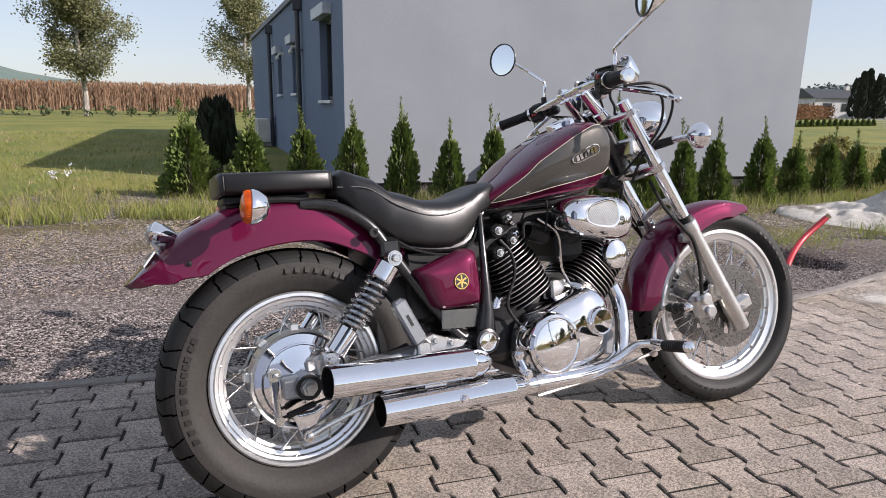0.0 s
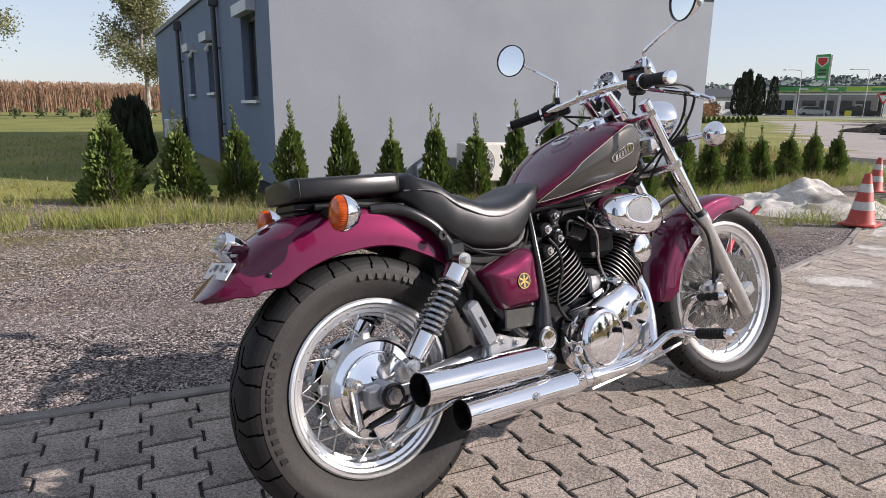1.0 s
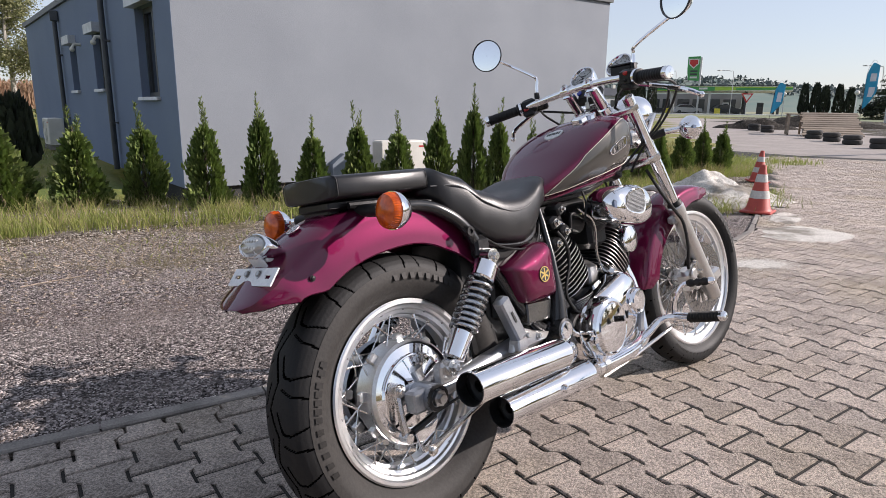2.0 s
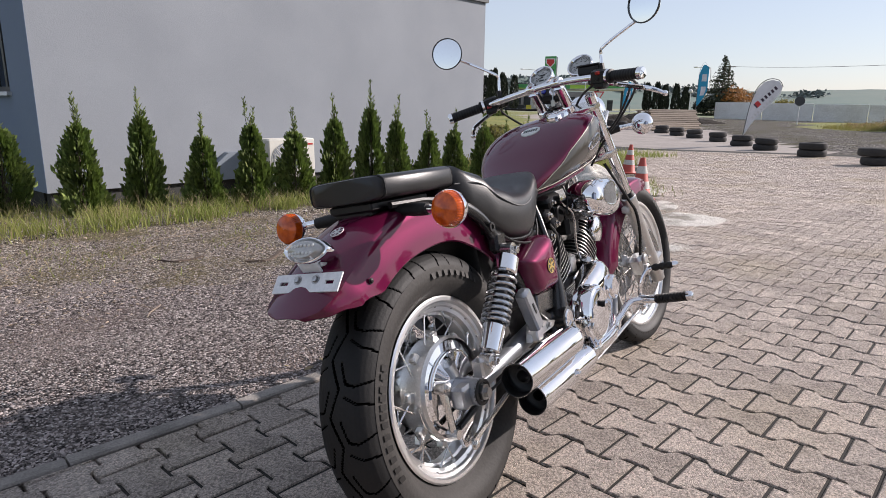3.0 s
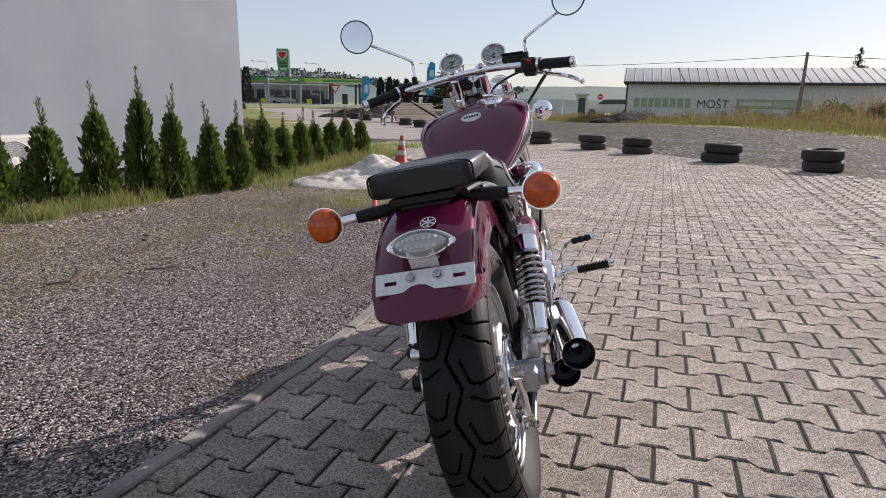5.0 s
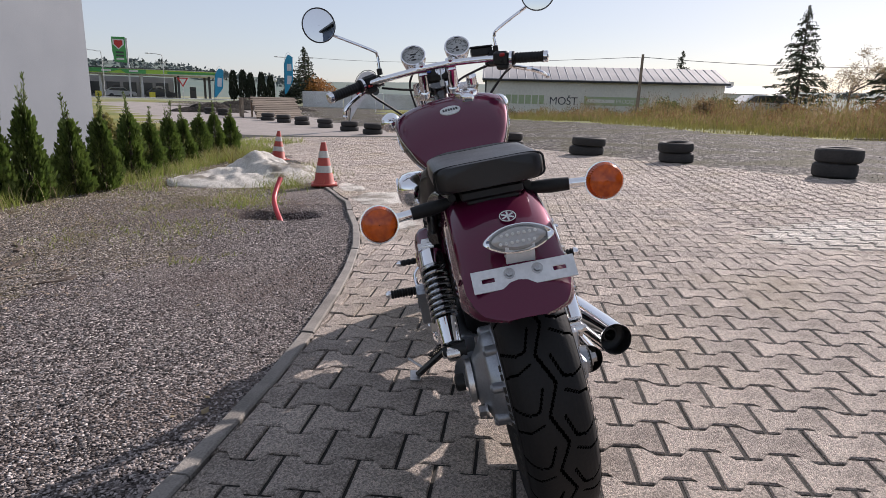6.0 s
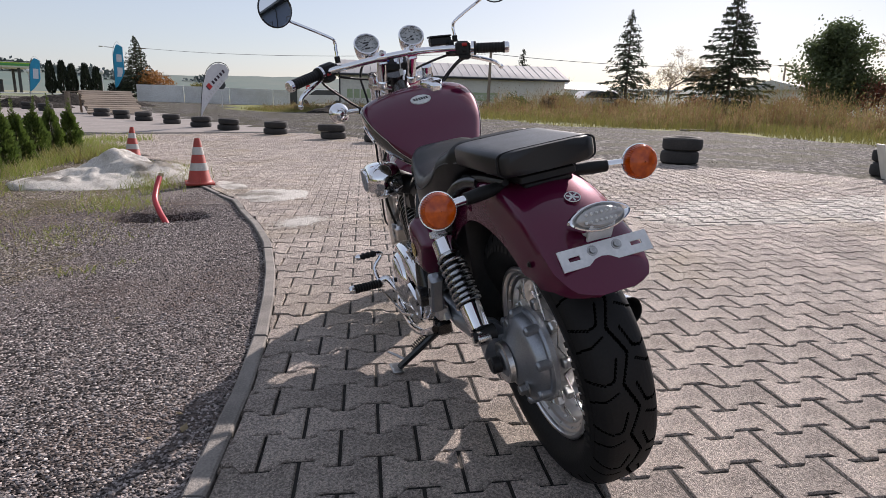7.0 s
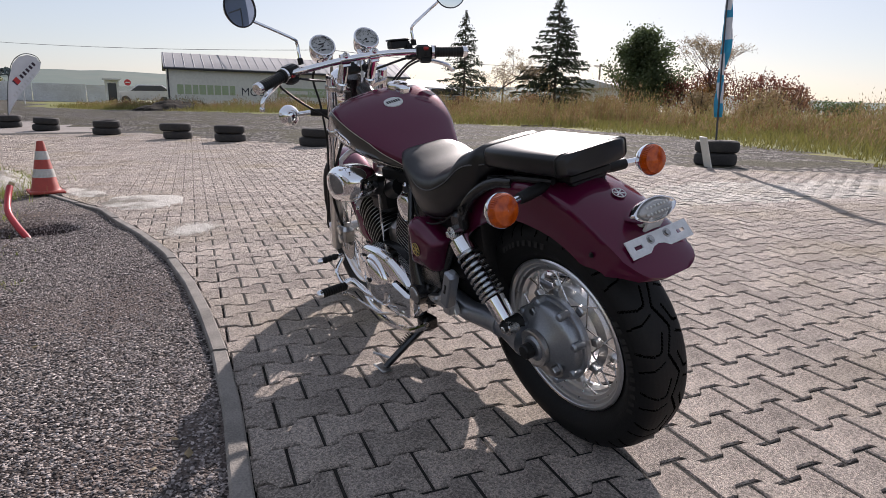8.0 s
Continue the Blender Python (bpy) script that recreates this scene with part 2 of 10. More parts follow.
    def ball(self, c, r, n=16, squash=(1, 1, 1)):
        c = Vector(c)
        rings = []
        for i in range(n // 2 + 1):
            a = math.pi * i / (n // 2)
            s = max(math.sin(a), 0.02)
            rings.append([c + Vector((r * s * math.cos(b) * squash[0], r * s * math.sin(b) * squash[1], r * math.cos(a) * squash[2])) for b in (2 * math.pi * k / n for k in range(n))])
        return self.rings(rings)

    def turned(self, m):
        self.v = [tuple(m @ Vector(p)) for p in self.v]
        return self

    def mesh(self, name, mats, smooth=True, angle=35):
        me = bpy.data.meshes.new(name)
        me.from_pydata(self.v, [], self.f)
        for x in (mats if isinstance(mats, (list, tuple)) else [mats]):
            me.materials.append(x)
        me.polygons.foreach_set("material_index", self.m)
        bm = bmesh.new()
        bm.from_mesh(me)
        bmesh.ops.recalc_face_normals(bm, faces=bm.faces)
        bm.to_mesh(me)
        bm.free()
        if smooth:
            me.polygons.foreach_set("use_smooth", [True] * len(me.polygons))
            me.set_sharp_from_angle(angle=radians(angle))
        me.update()
        return me


def part(name, shape, mats, parent=None, label="", smooth=True, angle=35):
    ob = new(name, shape.mesh(name, mats, smooth, angle))
    while parent and parent.parent and parent.parent.parent:      # thing, part, sub-part and no deeper
        parent = parent.parent
    ob.parent = parent
    if label:
        ob["label"] = label
    return ob


def holder(name, m=None, label="", category="", group="", kind=""):
    ob = new(name)
    ob.empty_display_size = 0.1
    if m is not None:
        ob.matrix_world = m
    return tagged(ob, label, category, group, kind)


def curve_pts(points, n=6, loop=False):
    """A smooth line through the points."""
    p = [Vector(a) for a in points]
    out, c = [], len(p)
    for i in range(c if loop else c - 1):
        a, b = p[i], p[(i + 1) % c]
        z = p[i - 1] if (i > 0 or loop) else a * 2 - b
        d = p[(i + 2) % c] if (i + 2 < c or loop) else b * 2 - a
        for k in range(n):
            t = k / n
            out.append(0.5 * ((2 * a) + (b - z) * t + (2 * z - 5 * a + 4 * b - d) * t * t + (3 * a - z - 3 * b + d) * t ** 3))
    if not loop:
        out.append(p[-1])
    return out


def smooth_at(table, x):
    """Value at x of a table of (x, value) pairs, eased between them."""
    if x <= table[0][0]:
        return table[0][1]
    for (a, va), (b, vb) in zip(table, table[1:]):
        if x <= b:
            t = (x - a) / (b - a)
            t = t * t * (3 - 2 * t)
            return va + (vb - va) * t
    return table[-1][1]


def clamp(v, lo, hi):
    return max(lo, min(hi, v))


def land(x, y):
    """Height of the land: the yard falls gently to the house and rises again far off."""
    z = -0.028 * clamp(y - 2.5, -4, 8.0) - 0.0062 * clamp(x, -4, 8)
    z += 0.012 * clamp(y - 13, 0, 25) + 0.0075 * clamp(x - 11, 0, 35)
    return z


GRASS_EDGE = [(-20, 2.0), (5.2, -5.6), (8.3, -7.2), (12.6, -8.0), (17.7, -6.5), (19.5, -2.2), (24, -1.0), (29.0, 2.6), (35.0, 7.5), (39, 13.0), (46, 16.0), (60, 18)]


def grass_top(x):
    for (a, ya), (b, yb) in zip(GRASS_EDGE, GRASS_EDGE[1:]):
        if x <= b:
            return ya + (yb - ya) * (x - a) / (b - a)
    return GRASS_EDGE[-1][1]


# ---- ground ----
KERB = [(-40, 3.352), (-6, 3.354), (-1, 3.356), (0.0, 3.360), (0.55, 3.380), (1.02, 3.420), (1.5, 3.485), (2.0, 3.570), (2.65, 3.715), (3.3, 3.920), (3.9, 4.155), (4.5, 4.37), (5.70, 5.02)]
M_GRAVEL = gravel_mat("dark_stone_chippings", [(0.0, (0.012, 0.0105, 0.010)), (0.38, (0.06, 0.05, 0.047)), (0.62, (0.17, 0.143, 0.133)), (0.85, (0.40, 0.345, 0.32)), (1.0, (0.75, 0.69, 0.65))], 0.0088, 0.012, stain=(0.14, 0.108, 0.095), stain_scale=0.8, stain_at=(0.5, 0.62), pale=(0.25, 0.215, 0.195))
M_SOIL = gravel_mat("stony_yard_soil", [(0.0, (0.018, 0.016, 0.015)), (0.45, (0.05, 0.045, 0.041)), (0.8, (0.12, 0.108, 0.098)), (1.0, (0.42, 0.39, 0.36))], 0.05, 0.02, stain=(0.062, 0.058, 0.03), stain_scale=0.9, stain_at=(0.44, 0.6))
M_YARDSOIL = gravel_mat("trampled_stony_soil", [(0.0, (0.026, 0.021, 0.016)), (0.4, (0.115, 0.094, 0.073)), (0.72, (0.225, 0.19, 0.154)), (0.9, (0.44, 0.39, 0.33)), (1.0, (0.68, 0.63, 0.57))], 0.013, 0.016, stain=(0.13, 0.108, 0.056), stain_scale=1.6)
M_LAWN = mat("mown_lawn", (0.078, 0.112, 0.010), 0.95, other=(0.20, 0.178, 0.034), scale=0.5, fine=14, amount=0.45, bump=0.02)
M_FARLAND = mat("far_fields", (0.16, 0.19, 0.10), 0.95, other=(0.24, 0.21, 0.13), scale=0.006, fine=0.05, amount=0.4)
M_BED = mat("paver_bedding", (0.020, 0.017, 0.0135), 0.95, other=(0.010, 0.0088, 0.0072), scale=14, fine=150, bump=0.002)
M_KERB = mat("concrete_kerb", (0.25, 0.228, 0.205), 0.85, other=(0.14, 0.128, 0.115), scale=9, fine=170, bump=0.003, vary=0.12)
M_FARPAVE = mat("far_pavers", (0.30, 0.265, 0.24), 0.8, other=(0.22, 0.195, 0.175), scale=1.2, fine=9, amount=0.5)


def kerb_y(x):
    for (a, ya), (b, yb) in zip(KERB, KERB[1:]):
        if x <= b:
            return ya + (yb - ya) * (x - a) / (b - a)
    return KERB[-1][1] + (x - KERB[-1][0]) * 0.5


def sheet(name, xs, ys, mats, height, pick=None, label="", kind="structure"):
    s = Shape()
    w = len(ys)
    s.v = [(x, y, height(x, y)) for x in xs for y in ys]
    for i in range(len(xs) - 1):
        for j in range(w - 1):
            s.f.append((i * w + j, (i + 1) * w + j, (i + 1) * w + j + 1, i * w + j + 1))
            s.m.append(pick(0.5 * (xs[i] + xs[i + 1]), 0.5 * (ys[j] + ys[j + 1])) if pick else 0)
    ob = new(name, s.mesh(name, mats))
    return tagged(ob, label, name, "", kind)


def steps(*runs):
    out = []
    for a, b, d in runs:
        k = a
        while k < b - 1e-6:
            out.append(round(k, 4))
            k += d
    return out + [runs[-1][1]]


def yard_far_edge(y):
    """Where the paving ends towards the tyres."""
    pts = [(-40, -4.0), (-12, 2.0), (-3.6, 5.2), (-1.5, 6.9), (0.3, 9.2), (1.7, 11.0), (3.3, 13.2), (4.5, 15.0), (6.4, 17.8), (8.6, 21.3), (10.5, 24.3), (13, 28.0), (20, 37), (60, 60)]
    for (a, xa), (b, xb) in zip(pts, pts[1:]):
        if y <= b:
            return xa + (xb - xa) * (y - a) / (b - a)
    return pts[-1][1]


def paved(x, y):
    if x > yard_far_edge(y):
        return False
    if x < 5.7:
        return y < kerb_y(x)
    top = 5.04 + 0.585 * (x - 5.7)
    if x > 11.5:
        top += 0.32 * (x - 11.5)
    return y < top


def in_gravel(x, y):
    """Gravel yard between the kerb and the grass by the house."""
    return -30 < x < 7.0 and y < 7.3 + 0.2 * math.sin(x * 1.7) - 0.05 * clamp(x - 2.5, 0, 5) and y > kerb_y(x) - 0.2


def ground_kind(x, y):
    if paved(x, y):
        return 4 if x < 16 else 5
    if in_gravel(x, y):
        k = y - 5.5 + 1.1 * noise.noise(Vector((x * 0.7, y * 0.7, 8))) + 0.5 * noise.noise(Vector((x * 3.1, y * 3.1, 2)))
        return 6 if k > 0 else 0
    if -6 < x < 13 and 3.4 < y < 9.6 + 0.2 * noise.noise(Vector((x * 2, y * 2, 4))) or (0.6 < x < 11 and 3.4 < y < 11):
        return 6
    if x > 60 or x < -70 or y > 72 or y < -60:
        return 3
    if y > 9.5 + 0.3 * (x - 8) and x > 8:
        return 2 if x < 14 or y > 0.62 * x + 3 else 1
    if x > 3 and y < grass_top(x) - 0.5:
        return 2
    if x > 7 and y < 30:
        return 1
    if y < 3.3:
        return 1
    return 2


def ground_z(x, y):
    z = land(x, y)
    if 0.2 < x < 10.2 and 8.4 < y < 14:            # sunk strip along the house
        k = clamp((y - 8.75) / 0.7, 0, 1) * clamp((x - 0.2) / 0.5, 0, 1) * clamp((10.2 - x) / 0.5, 0, 1)
        z -= 0.24 * k * k * (3 - 2 * k)
    if x < 16 and paved(x + 0.08, y + 0.1) and y > -5:
        return z - 0.0058
    if in_gravel(x, y):
        z += -0.018 + 0.010 * noise.noise(Vector((x * 1.3, y * 1.3, 0))) + 0.004 * noise.noise(Vector((x * 6, y * 6, 3)))
        z -= 0.20 * math.exp(-(((x - 3.80) / 0.20) ** 2 + ((y - 4.85) / 0.36) ** 2) ** 3)
    elif y > 3.4 and x < 12:
        z += 0.03 * noise.noise(Vector((x * 0.8, y * 0.8, 5)))
    return z


gx = steps((-900, -100, 100), (-100, -20, 5), (-20, -3, 0.5), (-3, 8, 0.06), (8, 14, 0.25), (14, 40, 1.3), (40, 100, 6), (100, 900, 100))
gy = steps((-900, -60, 60), (-60, -10, 2.5), (-10, -5, 0.7), (-5, 3.2, 0.4), (3.2, 9.0, 0.06), (9.0, 14, 0.25), (14, 50, 2), (50, 110, 8), (110, 1000, 100))
sheet("ground", gx, gy, [M_GRAVEL, M_SOIL, M_LAWN, M_FARLAND, M_BED, M_FARPAVE, M_YARDSOIL], ground_z, ground_kind, "dark gravel yard, stony soil, mown lawn and far fields")


# kerb stones between paving and gravel
kerb_holder = holder("kerb", None, "narrow concrete edging kerb between pavers and gravel", "kerb", "", "structure")
kx = -6.0
ki = 0
while kx < 5.65:
    ln = 0.5
    a, b = kx + 0.003, min(kx + ln - 0.003, 5.7)
    s = Shape()
    rings = []
    for k in range(5):
        x = a + (b - a) * k / 4
        y, z = kerb_y(x), land(x, kerb_y(x))
        up = 0.008 + 0.003 * math.sin(ki * 2.3) - 0.012 * clamp((x - 4.5) / 0.4, 0, 1)
        rings.append([(x, y + 0.002, z - 0.15), (x, y + 0.002, z + up - 0.006), (x, y + 0.008, z + up), (x, y + 0.050, z + up), (x, y + 0.057, z + up - 0.007), (x, y + 0.057, z - 0.15)])
    s.rings(rings)
    part("kerb_stone", s, M_KERB, kerb_holder)
    kx += ln
    ki += 1


# ---- house ----
M_WALL = mat("light_grey_render", (0.245, 0.266, 0.292), 0.9, other=(0.205, 0.223, 0.247), scale=1.1, fine=60, amount=0.45, bump=0.0015, spread=0.2)
M_WALL_DARK = mat("blue_grey_render", (0.165, 0.21, 0.30), 0.9, other=(0.14, 0.18, 0.265), scale=0.9, fine=60, bump=0.0015, spread=0.2)
M_PLINTH = mat("dark_plinth_coating", (0.03, 0.03, 0.03), 0.9, other=(0.05, 0.05, 0.045), scale=4)
M_ANTHRA = mat("anthracite_aluminium", (0.035, 0.04, 0.045), 0.45, other=(0.05, 0.055, 0.06), scale=6)
M_PANE = mat("dark_window_glass", (0.01, 0.012, 0.015), 0.05, other=(0.014, 0.016, 0.018), coat=1.0)
M_SILL = mat("grey_sheet_sill", (0.55, 0.57, 0.6), 0.4, 0.3)
M_PLASTIC = mat("cream_plastic_housing", (0.6, 0.585, 0.53), 0.5, other=(0.5, 0.49, 0.44), scale=5)
M_CONC = mat("rough_concrete", (0.3, 0.29, 0.27), 0.9, other=(0.2, 0.19, 0.18), scale=5, fine=80, bump=0.003)
M_TRUNK = mat("grey_sheet_trunking", (0.2, 0.23, 0.27), 0.5, 0.2, other=(0.17, 0.2, 0.235), scale=3)

HC = Vector((1.02, 10.65, 0))                                      # near corner of the house
H_FRONT = Vector((math.cos(radians(2.0)), math.sin(radians(2.0)), 0))
H_SIDE = Vector((math.cos(radians(97.5)), math.sin(radians(97.5)), 0))
H_W, H_D, H_LOW, H_TOP, H_T = 8.46, 13.5, -0.215, 3.05, 0.35


def on_front(s, z, out=0.0):
    return HC + H_FRONT * s + Vector((H_FRONT.y, -H_FRONT.x, 0)) * out + Vector((0, 0, z))


def on_side(s, z, out=0.0):
    return HC + H_SIDE * s + Vector((-H_SIDE.y, H_SIDE.x, 0)) * out + Vector((0, 0, z))


def slab(p, a, b, thick_way, t):
    """A flat piece from corner p along a and b with thickness t."""
    s, w = Shape(), thick_way * t
    q = [p, p + a, p + a + b, p + b]
    s.rings([q, [x + w for x in q]])
    return s


house = holder("house", None, "single-storey flat-roofed house with light grey and blue-grey rendered walls", "house")
inward_f, inward_s = Vector((-H_FRONT.y, H_FRONT.x, 0)), Vector((H_SIDE.y, -H_SIDE.x, 0))
part("wall", slab(on_front(0, H_LOW), H_FRONT * H_W, Vector((0, 0, H_TOP - H_LOW)), inward_f, H_T), M_WALL, house, "light grey rendered gable wall", smooth=False)
wall_b = HC + H_FRONT * H_W
part("wall", slab(wall_b + inward_f * H_T + Vector((0, 0, H_LOW)), H_SIDE * (H_D - 0.36), Vector((0, 0, H_TOP - H_LOW)), -H_FRONT, H_T), M_WALL, house, smooth=False)
part("wall", slab(on_side(H_D - H_T, H_LOW) + H_FRONT * H_T, H_FRONT * (H_W - 2 * H_T), Vector((0, 0, H_TOP - H_LOW)), H_SIDE, H_T), M_WALL_DARK, house, smooth=False)
part("roof", slab(on_front(-0.05, H_TOP + 0.003, 0.05), H_FRONT * (H_W + 0.1), H_SIDE * (H_D + 0.1), Vector((0, 0, 1)), 0.12), M_ANTHRA, house, "dark sheet-metal roof edge", smooth=False)
# side wall with its window openings
WINS = [(0.80, 1.75, 1.04, 2.35), (4.15, 4.85, 1.2, 2.2), (6.5, 7.2, 1.2, 2.15)]
s = Shape()
cuts = [0.36] + [c for w in WINS for c in w[:2]] + [H_D]
for i in range(len(cuts) - 1):
    a, b = cuts[i], cuts[i + 1]
    win = next((w for w in WINS if abs(w[0] - a) < 1e-6), None)
    for lo, hi in ([(H_LOW, win[2]), (win[3], H_TOP)] if win else [(H_LOW, H_TOP)]):
        q = [on_side(a, lo), on_side(b, lo), on_side(b, hi), on_side(a, hi)]
        part("wall", Shape().rings([q, [x + inward_s * H_T for x in q]]), M_WALL_DARK, house, "blue-grey rendered side wall", smooth=False)
q = [on_side(0.0, H_LOW, 0.003), on_side(0.36, H_LOW, 0.003), on_side(0.36, H_TOP, 0.003), on_side(0.0, H_TOP, 0.003)]
part("wall", Shape().rings([q, [x + inward_s * 0.02 for x in q]]), M_WALL_DARK, house, smooth=False)
s = Shape()
q = [on_front(0.05, H_LOW - 0.75, -0.06), on_front(H_W - 0.05, H_LOW - 0.75, -0.06)]
s.rings([[q[0], q[1], q[1] + Vector((0, 0, 0.75)), q[0] + Vector((0, 0, 0.75))], [p + inward_f * 0.2 for p in (q[0], q[1], q[1] + Vector((0, 0, 0.75)), q[0] + Vector((0, 0, 0.75)))]])
q = [on_side(0.3, H_LOW - 0.75, -0.06), on_side(H_D - 0.1, H_LOW - 0.75, -0.06)]
s.rings([[q[0], q[1], q[1] + Vector((0, 0, 0.75)), q[0] + Vector((0, 0, 0.75))], [p + inward_s * 0.2 for p in (q[0], q[1], q[1] + Vector((0, 0, 0.75)), q[0] + Vector((0, 0, 0.75)))]])
part("plinth", s, M_PLINTH, house, "dark recessed plinth", smooth=False)
for a, b, lo, hi in WINS:
    wf = Shape()
    for p, qq, w, hgt in ((a, lo, b - a, 0.07), (a, hi - 0.07, b - a, 0.07), (a, lo + 0.07, 0.07, hi - lo - 0.14), (b - 0.07, lo + 0.07, 0.07, hi - lo - 0.14), ((a + b) / 2 - 0.035, lo + 0.07, 0.07, hi - lo - 0.14)):
        c = [on_side(p, qq, -0.12), on_side(p + w, qq, -0.12), on_side(p + w, qq + hgt, -0.12), on_side(p, qq + hgt, -0.12)]
        wf.rings([c, [x + inward_s * 0.07 for x in c]])
    wob = part("window", wf, M_ANTHRA, house, "anthracite window with outside blind box", smooth=False)
    c = [on_side(a + 0.05, lo + 0.05, -0.15), on_side(b - 0.05, lo + 0.05, -0.15), on_side(b - 0.05, hi - 0.05, -0.15), on_side(a + 0.05, hi - 0.05, -0.15)]
    part("pane", Shape().rings([c, [x + inward_s * 0.02 for x in c]]), M_PANE, wob, smooth=False)
    c = [on_side(a - 0.04, lo - 0.05, 0.06), on_side(b + 0.04, lo - 0.05, 0.06), on_side(b + 0.04, lo, 0.05), on_side(a - 0.04, lo, 0.05)]
    part("sill", Shape().rings([c, [x + inward_s * 0.2 for x in c]]), M_SILL, wob, smooth=False)
    c = [on_side(a - 0.03, hi, 0.14), on_side(b + 0.03, hi, 0.14), on_side(b + 0.03, hi + 0.17, 0.14), on_side(a - 0.03, hi + 0.17, 0.14)]
    part("blind_box", Shape().rings([c, [x + inward_s * 0.139 for x in c]]), M_SILL, wob, "grey blind box", smooth=False)
for sx in (3.5, 8.1):
    d = Shape().tube([on_side(sx, -0.35, 0.09), on_side(sx, 2.7, 0.09), on_side(sx, 2.85, 0.05)], 0.05, 12)
    d.box(on_side(sx, 2.85, 0.09), (0.16, 0.16, 0.22), bevel=0.01)
    dp = part("downspout", d, M_ANTHRA, house, "black rain downpipe")
    for z in (0.6, 2.0):
        part("clip", Shape().box(on_side(sx, z, 0.06), (0.13, 0.13, 0.03)), M_ANTHRA, dp)
s = Shape()
for sx in (4.0, 6.0):
    s = Shape().tube([on_side(sx, 2.1, 0.0), on_side(sx, 2.1, 0.12), on_side(sx, 2.02, 0.16)], 0.03, 8).ball(on_side(sx, 2.0, 0.16), 0.05, 12)
    part("wall_lamp", s, M_PLASTIC, house, "small white outside lamp")


M_SIGNRED_AC = mat("red_plate", (0.45, 0.03, 0.03), 0.5)


def ac_unit(m, label):
    e = holder("air_conditioner", m, label, "air conditioner")
    part("housing", Shape().box((0, 0, 0.42), (0.82, 0.32, 0.62), bevel=0.02), M_PLASTIC, e, "cream plastic housing")
    g = Shape()
    for r in [0.05 + 0.025 * i for i in range(9)]:
        g.tube([(-0.12 + r * math.cos(a), -0.168, 0.42 + r * math.sin(a)) for a in (2 * math.pi * k / 28 for k in range(28))], 0.004, 5, loop=True)
    for k in range(8):
        a = math.pi * k / 8
        g.tube([(-0.12 + 0.255 * math.cos(a), -0.166, 0.42 + 0.255 * math.sin(a)), (-0.12 - 0.255 * math.cos(a), -0.166, 0.42 - 0.255 * math.sin(a))], 0.004, 5)
    # no hollow here: a flat grey disc paints the shade behind the grille
    part("fan_opening", Shape().lathe([(0, 0.001), (0, 0.25), (0.004, 0.25), (0.004, 0.001)], (-0.12, -0.1605, 0.42), (0, -1, 0), 32), M_TRUNK, e, "flat grey disc painted as the shade in the fan opening")
    part("grille", g, M_PLASTIC, e, "round cream fan grille")
    part("brand_plate", Shape().box((0.33, -0.163, 0.64), (0.1, 0.006, 0.025)), M_SIGNRED_AC, e, "small red plate")
    part("fan_hub", Shape().lathe([(0, 0.001), (0, 0.055), (0.008, 0.055), (0.012, 0.001)], (-0.12, -0.166, 0.42), (0, -1, 0), 20), WHITEB, e)
    for x in (-0.32, 0.32):
        part("foot", Shape().box((x, 0, 0.055), (0.07, 0.36, 0.11), bevel=0.01), M_CONC, e)
    return e


acp = on_front(3.26, 0, 0.38)
low = land(acp.x, acp.y) - 0.1
block = Shape().box((acp.x, acp.y, (low - 0.329) / 2), (1.0, 0.42, -0.329 - low), bevel=0.01)
tagged(part("concrete_block", block, M_CONC, None, smooth=False), "pale concrete block under the air conditioner", "block")
ac_unit(Matrix.Translation((acp.x, acp.y, -0.325)) @ pose(0, 0, 0, 0, 0, 2), "cream outdoor air conditioner standing before the grey wall")
acp2 = on_side(8.4, 0, 0.32)
ac_unit(Matrix.Translation((acp2.x, acp2.y, land(acp2.x, acp2.y) + 0.0)) @ pose(0, 0, 0, 0, 0, -82.5), "cream outdoor air conditioner beside the blue-grey side wall")
tr = Shape()
c = [on_front(2.2, -0.20, 0.13), on_front(2.66, -0.20, 0.13), on_front(2.66, 0.20, 0.13), on_front(2.4, 0.20, 0.13), on_front(2.2, 0.04, 0.13)]
tr.rings([c, [x + inward_f * 0.128 for x in c]])
tagged(part("pipe_trunking", tr, M_TRUNK, None, smooth=False), "grey sheet-metal pipe trunking on the wall", "trunking")


# ---- neighbouring building on the other side of the yard ----
def neighbour():
    m = Matrix.Translation((-1.2, -3.6, 0)) @ pose(0, 0, 0, 0, 0, 211.5)
    e = holder("neighbour_house", m, "grey rendered building with dark eaves behind the yard", "house")
    part("wall", Shape().box((5.0, 3.0, 1.85), (10.0, 6.0, 4.3)), M_WALL_DARK, e)
    part("roof", Shape().box((5.0, 3.0, 4.12), (10.9, 6.9, 0.22), bevel=0.02), M_ANTHRA, e)
    part("downpipe", Shape().tube(curve_pts([(4.3, -0.4, 3.98), (4.3, -0.3, 3.8), (4.3, -0.06, 3.6), (4.3, -0.06, 0.2)], 4), 0.05, 8), M_ANTHRA, e)
    for x in (1.6, 6.4):
        w = part("window", Shape().box((x, -0.01, 2.1), (1.8, 0.06, 1.7), bevel=0.01), M_ANTHRA, e)
        part("pane", Shape().box((x, -0.045, 2.1), (1.6, 0.01, 1.5)), M_WALL_DARK, w)


neighbour()


